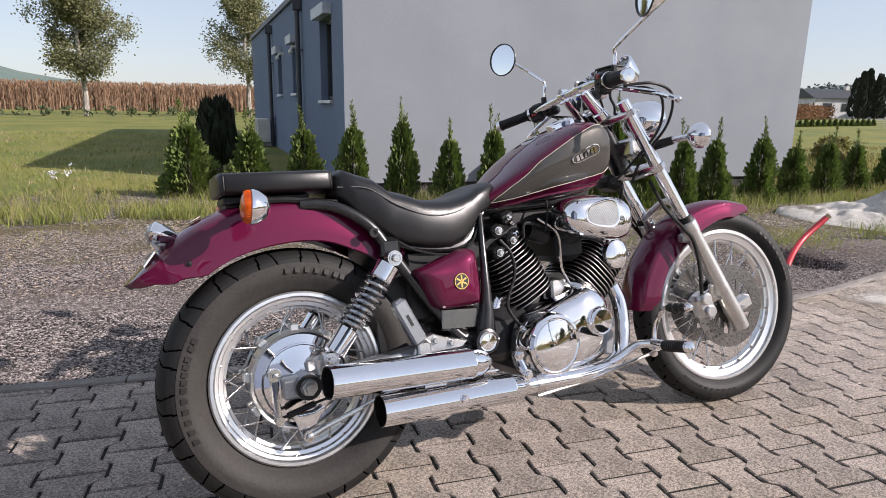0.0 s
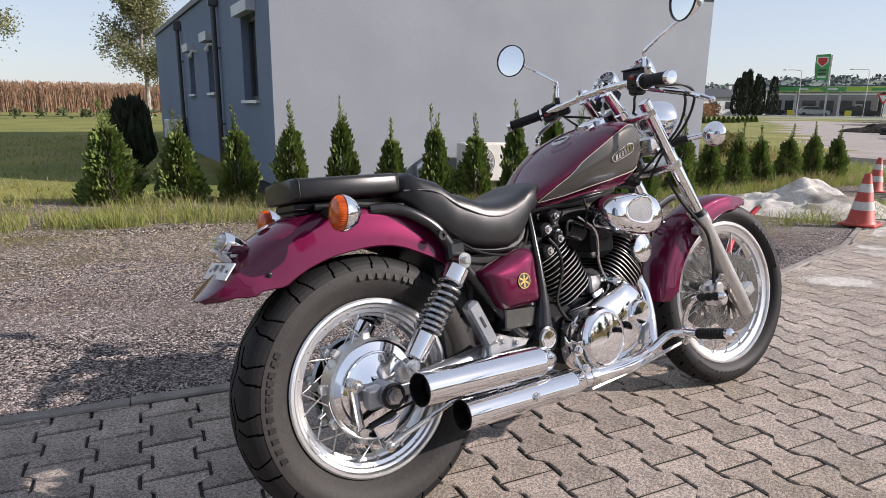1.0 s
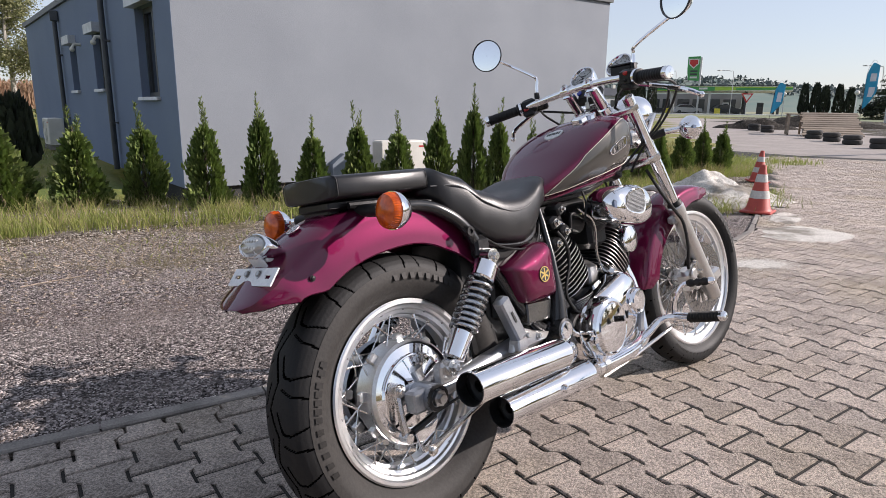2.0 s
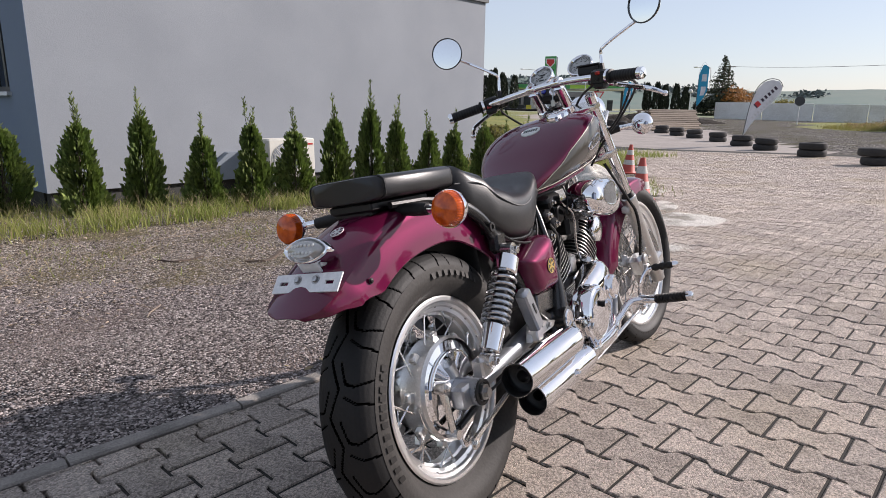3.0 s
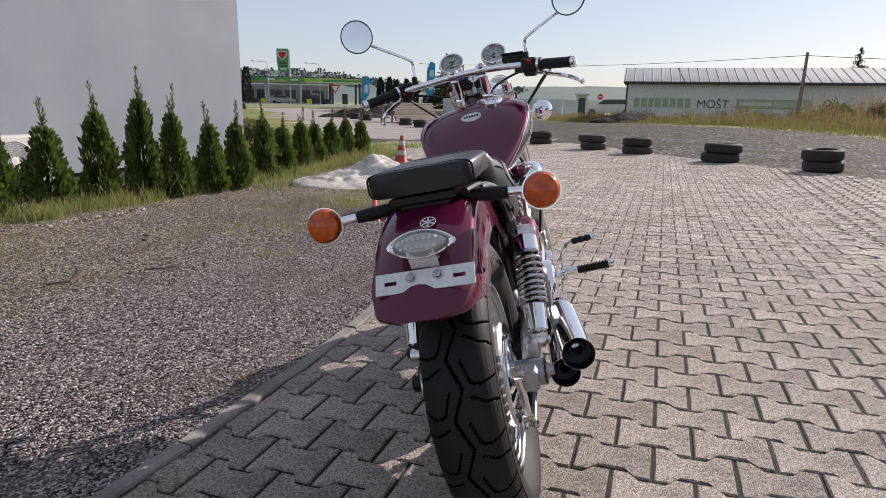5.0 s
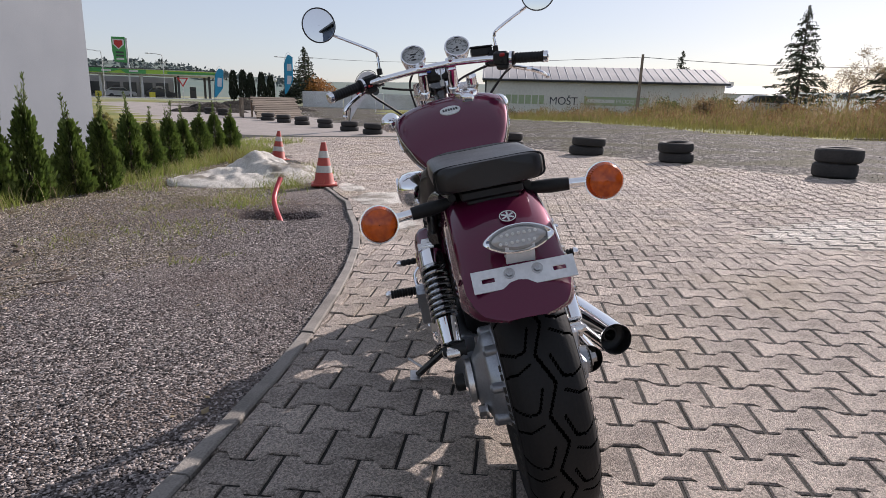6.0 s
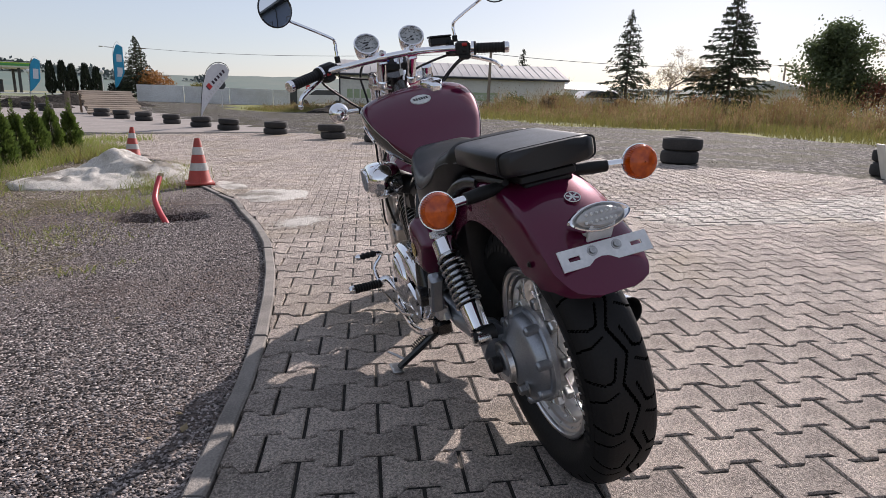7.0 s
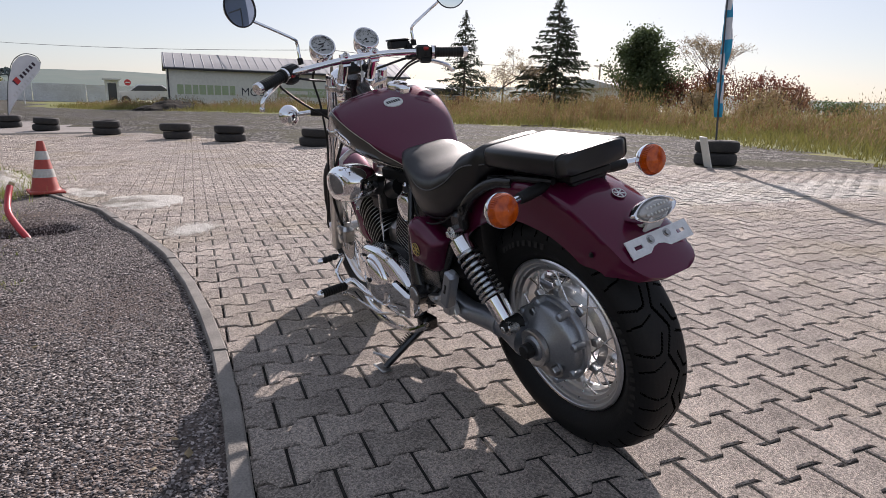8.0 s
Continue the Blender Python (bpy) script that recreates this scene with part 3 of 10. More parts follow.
# ---- trees, weeds and the distance ----
M_BARK = mat("brown_bark", (0.1, 0.07, 0.05), 0.9, other=(0.05, 0.038, 0.03), scale=12, fine=90, stretch=(1, 1, 0.25), bump=0.006)
M_PALEBARK = mat("pale_bark", (0.42, 0.39, 0.34), 0.85, other=(0.16, 0.14, 0.12), scale=5, fine=40, stretch=(1, 1, 0.6), bump=0.004)
M_POPLAR = leafy("silvery_poplar_leaves", (0.14, 0.155, 0.07), (0.21, 0.2, 0.10), 0.45, 0.3)
M_SPRUCE = leafy("spruce_needles", (0.030, 0.042, 0.020), (0.05, 0.06, 0.028), 0.4, 0.1)
M_CYPRESS = leafy("cypress_scales", (0.014, 0.021, 0.011), (0.024, 0.031, 0.016), 0.4, 0.08)
M_TREEGREEN = leafy("dull_green_leaves", (0.072, 0.098, 0.042), (0.11, 0.125, 0.055), 0.45, 0.35)
M_REDLEAF = leafy("autumn_red_leaves", (0.15, 0.045, 0.035), (0.22, 0.10, 0.05), 0.45, 0.25)
M_RUSTLEAF = leafy("rusty_orange_leaves", (0.26, 0.11, 0.03), (0.2, 0.13, 0.04), 0.4, 0.25)
M_DRYWEED = leafy("dry_weed_stalks", (0.27, 0.195, 0.105), (0.16, 0.12, 0.06), 0.6, 0.3)
M_RUSTWEED = leafy("rusty_weed_heads", (0.20, 0.105, 0.052), (0.12, 0.07, 0.04), 0.5, 0.25)
M_GRASS = leafy("rough_green_grass", (0.15, 0.145, 0.04), (0.25, 0.205, 0.085), 0.45, 0.3)
M_CORN = leafy("dry_field_crop", (0.25, 0.135, 0.08), (0.38, 0.27, 0.18), 0.65, 0.2)
M_WHITEWALL = mat("white_rendered_wall", (0.74, 0.74, 0.72), 0.85, other=(0.52, 0.51, 0.48), scale=0.7, fine=12, bump=0.004)
M_SHEDWALL = mat("pale_shed_panel", (0.74, 0.72, 0.64), 0.7, other=(0.64, 0.62, 0.55), scale=0.5, fine=8)
M_ROOFMETAL = mat("grey_ribbed_roof", (0.27, 0.27, 0.28), 0.75, 0.0, other=(0.22, 0.22, 0.23), scale=0.6, fine=10)
M_DARKTRIM = mat("dark_trim", (0.035, 0.037, 0.04), 0.5, other=(0.05, 0.05, 0.055), scale=3)
M_SIGNGREEN = mat("station_green", (0.06, 0.30, 0.08), 0.4, other=(0.05, 0.26, 0.07), scale=1)
M_LIME = mat("station_lime", (0.33, 0.52, 0.06), 0.4, other=(0.28, 0.46, 0.05), scale=1)
M_PALEMETAL = mat("pale_painted_metal", (0.6, 0.6, 0.6), 0.4, other=(0.5, 0.5, 0.5), scale=2)
M_YELLOW = mat("yellow_plastic", (0.7, 0.6, 0.05), 0.4)
M_BLUECLOTH = mat("blue_flag_cloth", (0.02, 0.33, 0.52), 0.7, other=(0.03, 0.26, 0.44), scale=4, fine=60)
M_WHITECLOTH = mat("white_flag_cloth", (0.68, 0.68, 0.70), 0.7, other=(0.58, 0.58, 0.60), scale=4, fine=60)
M_SIGNRED = mat("sign_red", (0.55, 0.03, 0.03), 0.4)
M_TIMBER = mat("weathered_timber", (0.30, 0.24, 0.18), 0.85, other=(0.19, 0.15, 0.115), scale=5, fine=60, stretch=(0.3, 1, 1), bump=0.003, vary=0.2)
M_EARTH = gravel_mat("dark_heaped_earth", [(0.0, (0.014, 0.012, 0.010)), (0.6, (0.03, 0.026, 0.022)), (1.0, (0.07, 0.06, 0.05))], 0.06, 0.03)
# the haze of distance is mixed into both hill colours
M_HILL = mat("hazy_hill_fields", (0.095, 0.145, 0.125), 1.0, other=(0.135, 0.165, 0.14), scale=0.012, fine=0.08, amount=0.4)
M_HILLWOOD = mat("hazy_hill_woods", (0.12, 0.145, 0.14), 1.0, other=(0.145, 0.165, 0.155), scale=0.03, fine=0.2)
M_LATTERING = mat("faded_green_lettering", (0.34, 0.42, 0.22), 0.7, other=(0.40, 0.45, 0.3), scale=1.5, fine=12)
M_GLASSDARK = mat("dark_shop_glass", (0.03, 0.035, 0.04), 0.12, other=(0.05, 0.055, 0.06), scale=0.5)


def leaf_quads(sh, p, rnd, size, down=0.0):
    """One leaf-like quad of random turn at p."""
    d = Vector((rnd.gauss(0, 1), rnd.gauss(0, 1), rnd.gauss(0, 0.7) - down)).normalized()
    e = d.cross(Vector((rnd.gauss(0, 1), rnd.gauss(0, 1), rnd.gauss(0, 1)))).normalized()
    a, w = size * rnd.uniform(0.7, 1.3), size * rnd.uniform(0.3, 0.5)
    sh.add([p, p + d * a * 0.5 + e * w, p + d * a, p + d * a * 0.5 - e * w], [(0, 1, 2, 3)])


def at_land(x, y, dz=0.0):
    return Matrix.Translation((x, y, land(x, y) + dz))


def broadleaf(name, x, y, h, lo, width, seed, leaves, bark, r0, count, leaf, label, category="tree", waist=0.4, top_shape=0.7):
    """Tapered trunk, forking limbs and a crown of many small leaves gathered at the twigs."""
    rnd = random.Random(seed)
    e = holder(name, at_land(x, y), label, category)
    wood, crown = Shape(), Shape()
    spine = [Vector((0.02 * h * noise.noise(Vector((k * 0.4, seed, 0))), 0.02 * h * noise.noise(Vector((k * 0.4, seed, 9))), h * 0.95 * k / 8 - (0.1 if k == 0 else 0))) for k in range(9)]
    wood.tube(spine, [r0 * (1 - 0.93 * k / 8) for k in range(9)], 7)
    tips = []
    for i in range(46):
        t = rnd.random() ** 0.9
        z = lo + (h * 0.97 - lo) * t
        prof = min(1.0, (t + 0.10) / waist) ** 0.8 if t < waist else (1 - (t - waist) / (1.02 - waist)) ** top_shape
        ln = 0.5 * width * prof * rnd.uniform(0.6, 1.08)
        a = i * 2.399 + rnd.uniform(-0.4, 0.4)
        k = clamp((z - ln * 0.55) / (h * 0.95), 0.12, 0.98) * 8
        base = spine[int(k)].lerp(spine[min(int(k) + 1, 8)], k % 1)
        end = Vector((math.cos(a) * ln, math.sin(a) * ln, z))
        mid = base.lerp(end, 0.5) + Vector((0, 0, -0.06 * ln)) + Vector((rnd.uniform(-0.1, 0.1), rnd.uniform(-0.1, 0.1), 0)) * ln
        line = curve_pts([base, mid, end], 3)
        wood.tube(line, [r0 * 0.34 * (1 - 0.85 * j / (len(line) - 1)) for j in range(len(line))], 4, caps=False)
        for j in range(5):
            q = line[rnd.randrange(2, len(line))]
            tip = q + Vector((rnd.gauss(0, 0.5), rnd.gauss(0, 0.5), rnd.gauss(0.15, 0.4))) * (0.11 * width)
            wood.tube([q, tip], [r0 * 0.07, r0 * 0.02], 3, caps=False)
            tips.append((q, tip))
    spread = 0.052 * width
    for i in range(count):
        q, tip = tips[rnd.randrange(len(tips))]
        p = q.lerp(tip, rnd.uniform(0.15, 1.1)) + Vector((rnd.gauss(0, spread), rnd.gauss(0, spread), rnd.gauss(0, spread)))
        leaf_quads(crown, p, rnd, leaf)
    part("trunk", wood, bark, e)
    part("crown", crown, leaves, e, smooth=False)
    return e


def spruce(name, x, y, h, width, seed, label, bare=0.1, count=13):
    """Straight trunk, whorls of drooping boughs with hanging needle sprays."""
    rnd = random.Random(seed)
    e = holder(name, at_land(x, y), label, "conifer")
    wood, crown = Shape(), Shape()
    wood.tube([(0, 0, -0.1), (0, 0, h * 0.5), (0, 0, h)], [h * 0.016, h * 0.010, h * 0.002], 7)
    z = h * bare
    while z < h * 0.985:
        t = z / h
        for k in range(10):
            ln = 0.5 * width * (1 - t) ** 0.85 * rnd.uniform(0.62, 1.12) + 0.05
            a = rnd.uniform(0, 2 * math.pi)
            d = Vector((math.cos(a), math.sin(a), 0))
            b = Vector((0, 0, z + rnd.uniform(-0.1, 0.1)))
            sag = rnd.uniform(0.12, 0.34) * (1 - t)
            line = [b + d * ln * s + Vector((0, 0, ln * (-sag * s * 1.6 + sag * 1.1 * s * s * s))) for s in (0, 0.35, 0.7, 1.0)]
            wood.tube(line, [0.02, 0.014, 0.008, 0.004], 3, caps=False)
            for j in range(int(count * (0.4 + ln / width))):
                s = rnd.random() ** 0.7
                p = line[0].lerp(line[-1], s) + Vector((0, 0, -sag * ln * 0.4 * s * (1 - s)))
                side = d.cross(Vector((0, 0, 1))) * rnd.choice((-1, 1))
                q = p + side * rnd.uniform(0.05, 0.20) * ln * (1.15 - s) + d * 0.1 * ln + Vector((0, 0, rnd.uniform(-0.22, 0.05)))
                w = rnd.uniform(0.018, 0.045)
                up = Vector((rnd.uniform(-0.5, 0.5), rnd.uniform(-0.5, 0.5), 1)) * w
                crown.add([p + up, q + up * 0.5, q - up, p - up], [(0, 1, 2, 3)])
        z += h * 0.032
    part("trunk", wood, M_BARK, e)
    part("crown", crown, M_SPRUCE, e, smooth=False)
    return e


def leaf_body(sh, c, size, count, leaf, rnd, seed, rise=0.0):
    """Leaves through an uneven rounded body."""
    for i in range(count):
        d = Vector((rnd.gauss(0, 1), rnd.gauss(0, 1), rnd.gauss(0, 1))).normalized()
        r = (0.45 + 0.55 * rnd.random() ** 0.5) * (0.82 + 0.5 * noise.noise(d * 2.2 + Vector((seed, 0, 0))))
        p = Vector(c) + Vector((d.x * size[0] * r, d.y * size[1] * r, d.z * size[2] * r))
        leaf_quads(sh, p, rnd, leaf, -rise)


def bush(name, x, y, size, seed, leaves, count, leaf, label, category="bush", group="", stems=8):
    rnd = random.Random(seed)
    e = holder(name, at_land(x, y), label, category, group)
    wood, crown = Shape(), Shape()
    for i in range(stems):
        a = rnd.uniform(0, 6.28)
        wood.tube([(0.1 * size[0] * math.cos(a), 0.1 * size[1] * math.sin(a), -0.05), (0.7 * size[0] * math.cos(a), 0.7 * size[1] * math.sin(a), size[2] * rnd.uniform(1.0, 1.7))], [0.03, 0.008], 4)
    for i in range(5):
        a = 1.2566 * i + rnd.uniform(0, 0.8)
        k = rnd.uniform(0.5, 0.75)
        leaf_body(crown, (0.5 * size[0] * math.cos(a), 0.5 * size[1] * math.sin(a), size[2] * rnd.uniform(0.6, 1.15)), (size[0] * k, size[1] * k, size[2] * k), count // 5, leaf, rnd, seed + i)
    part("stem", wood, M_BARK, e)
    part("crown", crown, leaves, e, smooth=False)
    return e


def column_conifer(name, x, y, h, width, seed, label, group):
    rnd = random.Random(seed)
    e = holder(name, at_land(x, y), label, "conifer", group)
    crown = Shape()
    for i in range(900):
        t = rnd.random() ** 0.9
        r = 0.5 * width * min(1, 4 * t + 0.4) * (1 - t) ** 0.4 * (0.5 + 0.5 * rnd.random() ** 0.4)
        a = rnd.uniform(0, 6.28)
        p = Vector((r * math.cos(a), r * math.sin(a), 0.1 + t * h * 0.93))
        d = Vector((math.cos(a) * 0.3, math.sin(a) * 0.3, 1)).normalized()
        s = d.cross(Vector((rnd.gauss(0, 1), rnd.gauss(0, 1), 0))).normalized() * 0.09
        ln = rnd.uniform(0.25, 0.5)
        crown.add([p, p + d * ln * 0.5 + s, p + d * ln, p + d * ln * 0.5 - s], [(0, 1, 2, 3)])
    part("trunk", Shape().tube([(0, 0, -0.1), (0, 0, h * 0.8)], [0.09, 0.02], 6), M_BARK, e)
    part("crown", crown, M_CYPRESS, e, smooth=False)


def bare_tree(name, x, y, h, width, seed, leaves, count, label, leaf=0.07):
    """A thin-twigged tree that has lost most of its leaves."""
    rnd = random.Random(seed)
    e = holder(name, at_land(x, y), label, "tree")
    wood, crown = Shape(), Shape()

    def grow(p, d, ln, r, depth):
        q = p + d * ln
        wood.tube([p, q], [r, r * 0.66], 4 if depth < 2 else 3, caps=False)
        if depth >= 6:
            for k in range(count):
                leaf_quads(crown, p.lerp(q, rnd.random()) + Vector((rnd.gauss(0, 0.08), rnd.gauss(0, 0.08), rnd.gauss(0, 0.08))), rnd, leaf)
            return
        for k in range(3 if depth < 5 else 2):
            n = Vector((rnd.gauss(0, 1) * width / h, rnd.gauss(0, 1) * width / h, rnd.uniform(0.0, 0.75)))
            grow(q if k else p.lerp(q, rnd.uniform(0.5, 1)), (d * 0.8 + n).normalized(), ln * rnd.uniform(0.62, 0.84), max(r * 0.6, 0.006), depth + 1)
    grow(Vector((0, 0, -0.1)), Vector((0, 0, 1)), h * 0.30, h * 0.014, 0)
    part("trunk", wood, M_BARK, e)
    part("crown", crown, leaves, e, smooth=False)


# poplars on the lawn before the field
broadleaf("poplar", -10.8, 42.0, 9.2, 2.9, 5.5, 3, M_POPLAR, M_PALEBARK, 0.17, 38000, 0.13, "young poplar with pale trunk and silvery green crown", waist=0.3)
broadleaf("poplar", -1.9, 46.1, 9.6, 2.9, 5.0, 4, M_POPLAR, M_PALEBARK, 0.16, 25000, 0.13, "young poplar with pale trunk and thinning silvery crown", waist=0.3)

# spruces, birch, round tree and red bushes beyond the weeds
spruce("spruce", 38.1, -11.6, 6.3, 4.4, 21, "sparse dark spruce standing behind dry weeds", 0.12, 18)
spruce("spruce", 35.5, -16.9, 7.3, 6.2, 22, "tall dark spruce with drooping boughs", 0.06, 40)
bare_tree("birch", 37.0, -13.9, 5.6, 6.4, 23, M_DRYWEED, 6, "small nearly bare birch between the spruces")
broadleaf("walnut_tree", 32.6, -21.5, 5.0, 0.9, 4.9, 24, M_TREEGREEN, M_BARK, 0.15, 20000, 0.16, "round dull green leafy tree behind weeds", waist=0.4, top_shape=0.42)
bare_tree("ash_tree", 30.0, -24.4, 6.3, 5.2, 25, M_DRYWEED, 8, "tall autumn tree with few brown leaves")
for i, (x, y, w, hh, m) in enumerate([(31.3, -22.9, 1.3, 1.75, M_REDLEAF), (30.2, -24.6, 1.5, 2.0, M_REDLEAF), (28.4, -26.0, 1.6, 1.9, M_REDLEAF), (27.0, -27.2, 1.4, 1.6, M_REDLEAF), (29.2, -23.4, 1.2, 1.6, M_RUSTLEAF), (24.5, -28.5, 1.6, 0.85, M_TREEGREEN), (21.5, -30.5, 1.8, 0.8, M_TREEGREEN), (18.0, -32.5, 1.9, 0.85, M_TREEGREEN), (37.0, -7.3, 0.9, 0.75, M_TREEGREEN), (36.2, -4.2, 0.9, 0.7, M_TREEGREEN)]):
    lab = {M_REDLEAF: "dark red autumn shrub behind dry weeds", M_RUSTLEAF: "rusty orange shrub behind dry weeds"}.get(m, "dark green shrub behind dry weeds")
    bush("shrub", x, y, (w, w, hh), 60 + i, m, 2000, 0.12, lab, "shrub")

for i, (x, y, w, hh) in enumerate([(25.0, -19.5, 0.9, 0.75), (27.0, -15.5, 0.8, 0.6), (22.6, -21.5, 1.0, 0.85), (29.5, -12.0, 0.7, 0.55), (20.5, -18.5, 0.8, 0.6), (31.0, -9.0, 0.7, 0.5), (33.0, -5.5, 0.6, 0.5), (24.0, -24.5, 1.1, 0.95)]):
    bush("weed_clump", x, y, (w, w, hh * 1.35), 140 + i, M_RUSTWEED if i % 2 else M_DRYWEED, 1500, 0.09, "tall clump of dry brown weeds", "weeds", "weed clumps", 14)

# conifer group, spruce and orange tree by the low wall
spruce("spruce", 72.3, -11.8, 6.6, 4.6, 27, "dark spruce top beyond the shed roof", 0.3, 18)
for i, (x, y, hh) in enumerate([(74.2, 41.6, 3.6), (74.8, 40.6, 3.7), (75.1, 39.7, 3.4), (75.9, 38.6, 3.5), (76.4, 37.6, 3.1), (73.4, 68.6, 5.2), (74.4, 67.6, 5.5), (75.4, 66.5, 5.3), (76.5, 65.3, 5.4), (62.4, 57.6, 4.6), (63.4, 56.6, 4.9), (59.4, 55.0, 4.9), (60.6, 55.4, 5.3), (61.6, 55.0, 4.6)]):
    column_conifer("cypress", x, y, hh, 1.15 if x < 70 or y < 50 else 1.7, 80 + i, "dark narrow columnar conifer in a tight group", "columnar conifers")
spruce("spruce", 68.6, 30.0, 6.4, 5.0, 26, "dense dark spruce beside an orange tree", 0.05, 30)
bush("orange_tree", 69.2, 28.3, (2.0, 2.0, 1.9), 91, M_RUSTLEAF, 2600, 0.2, "rusty orange autumn tree beside the spruce", "tree")
bush("dark_bush", 68.0, 31.6, (1.2, 1.2, 1.2), 92, M_CYPRESS, 1500, 0.2, "dark green bush beside the spruce")
bush("yellowing_tree", 71.0, 24.0, (1.5, 1.5, 1.2), 93, M_GRASS, 1500, 0.2, "small yellow-green tree behind the wall", "tree")
for i, (x, y, w, hh) in enumerate([(12.9, 13.5, 0.34, 0.34), (12.3, 12.3, 0.30, 0.24), (14.6, 14.9, 0.4, 0.36)]):
    bush("yard_bush", x, y, (w, w, hh), 120 + i, M_GRASS, 1100, 0.09, "small yellow-green bush by the yard edge", "bush", "yard bushes")


def brown_hedge():
    rnd = random.Random(77)
    sh = Shape()
    for i in range(3600):
        t = rnd.random()
        p = Vector((44.5 + 14 * t, 48.4 + 9.5 * t, 0)) + Vector((rnd.gauss(0, 0.35), rnd.gauss(0, 0.35), 0))
        top = 1.35 + 0.3 * noise.noise(Vector((t * 14, 0, 3)))
        leaf_quads(sh, p + Vector((0, 0, land(p.x, p.y) + top * rnd.random() ** 0.8)), rnd, 0.2)
    tagged(new("brown_hedge", sh.mesh("brown_hedge", M_RUSTWEED, smooth=False)), "withered brown hedge before a white house", "hedge", "", "stuff")


brown_hedge()


# ---- rough grass and weeds past the yard ----
def blade(sh, p, h, w, lean, rnd, cut=0.5):
    a = rnd.uniform(0, 6.283)
    s = Vector((math.cos(a), math.sin(a), 0)) * w * 0.5
    d = Vector((rnd.gauss(0, lean), rnd.gauss(0, lean), 1)) * h
    m = p + d * cut + Vector((d.x, d.y, 0)) * -0.2
    sh.add([p - s, p + s, m + s * 0.7, m - s * 0.7, p + d], [(0, 1, 2, 3), (3, 2, 4)])


def rough_grass():
    rnd = random.Random(5)
    low, tall = Shape(), Shape()
    made = 0
    while made < 26000:
        x, y = rnd.uniform(3, 42), rnd.uniform(-26, 13)
        deep = grass_top(x) - y
        if deep < 0 or deep > 9 or (30 < x and y < 6 and deep > 6):
            continue
        if noise.noise(Vector((x * 0.5, y * 0.5, 2))) < -0.25 - 0.25 * (deep - 1.0):
            continue
        hh = rnd.uniform(0.08, 0.25) * (0.6 + 0.4 * clamp(deep, 0, 2))
        blade(low, Vector((x, y, land(x, y) - 0.02)), hh, rnd.uniform(0.015, 0.035), 0.35, rnd)
        made += 1
    while made < 34000:                                   # uneven growth on the lawn past the house
        a, d = radians(rnd.uniform(36, 49)), rnd.uniform(10.5, 30)
        x, y = d * math.cos(a), 1.1 + d * math.sin(a)
        if paved(x, y) or noise.noise(Vector((x * 0.6, y * 0.6, 2))) < -0.3 + 0.5 * clamp((d - 19) / 6, 0, 1):
            continue
        blade(low, Vector((x, y, land(x, y) - 0.02)), rnd.uniform(0.06, 0.30) * clamp(1.5 - d / 24, 0.4, 1), rnd.uniform(0.012, 0.03), 0.35, rnd)
        made += 1
    made = 0
    while made < 17000:
        x, y = rnd.uniform(3, 44), rnd.uniform(-36, 12)
        deep = grass_top(x) - y
        if deep < 2.4 or deep > 17 or (x > 37.5 and -8 < y < 7):
            continue
        clump = noise.noise(Vector((x * 0.45, y * 0.45, 7))) + 0.5 * noise.noise(Vector((x * 1.6, y * 1.6, 3)))
        if clump < -0.15 - 0.05 * (deep - 3):
            continue
        hh = rnd.uniform(0.3, 1.1) * (0.7 + 1.5 * clump) * (0.55 + 0.55 * clamp((deep - 3) / 3, 0, 1.5)) * (0.62 if y > -5 else 0.80)
        tall.k = rnd.choices((0, 1, 2), (0.42 + 0.6 * clump, 0.46, 0.28 if deep > 4 else 0.04))[0]
        p = Vector((x, y, land(x, y) - 0.02))
        for k in range(3):                                # fine upright stems with feathery heads
            d = Vector((rnd.gauss(0, 0.16), rnd.gauss(0, 0.16), 1)) * hh * rnd.uniform(0.7, 1.1)
            q = p + Vector((rnd.gauss(0, 0.07), rnd.gauss(0, 0.07), 0))
            s = Vector((rnd.gauss(0, 1), rnd.gauss(0, 1), 0)).normalized() * 0.007
            tall.add([q - s, q + s, q + d], [(0, 1, 2)])
            for j in range(3):
                t = rnd.uniform(0.45, 1.0)
                e = (d.normalized() + Vector((rnd.gauss(0, 0.4), rnd.gauss(0, 0.4), 0))).normalized() * rnd.uniform(0.06, 0.16)
                w = Vector((rnd.gauss(0, 1), rnd.gauss(0, 1), 0)).normalized() * rnd.uniform(0.006, 0.018)
                c = q + d * t
                tall.add([c, c + e * 0.5 + w, c + e, c + e * 0.5 - w], [(0, 1, 2, 3)])
        made += 1
    tagged(new("grass", low.mesh("grass", M_GRASS, smooth=False)), "rough green and yellow grass along the yard", "grass", "", "stuff")
    tagged(new("weeds", tall.mesh("weeds", [M_DRYWEED, M_GRASS, M_RUSTWEED], smooth=False)), "tall dry brown weeds gone to seed", "weeds", "", "stuff")


rough_grass()


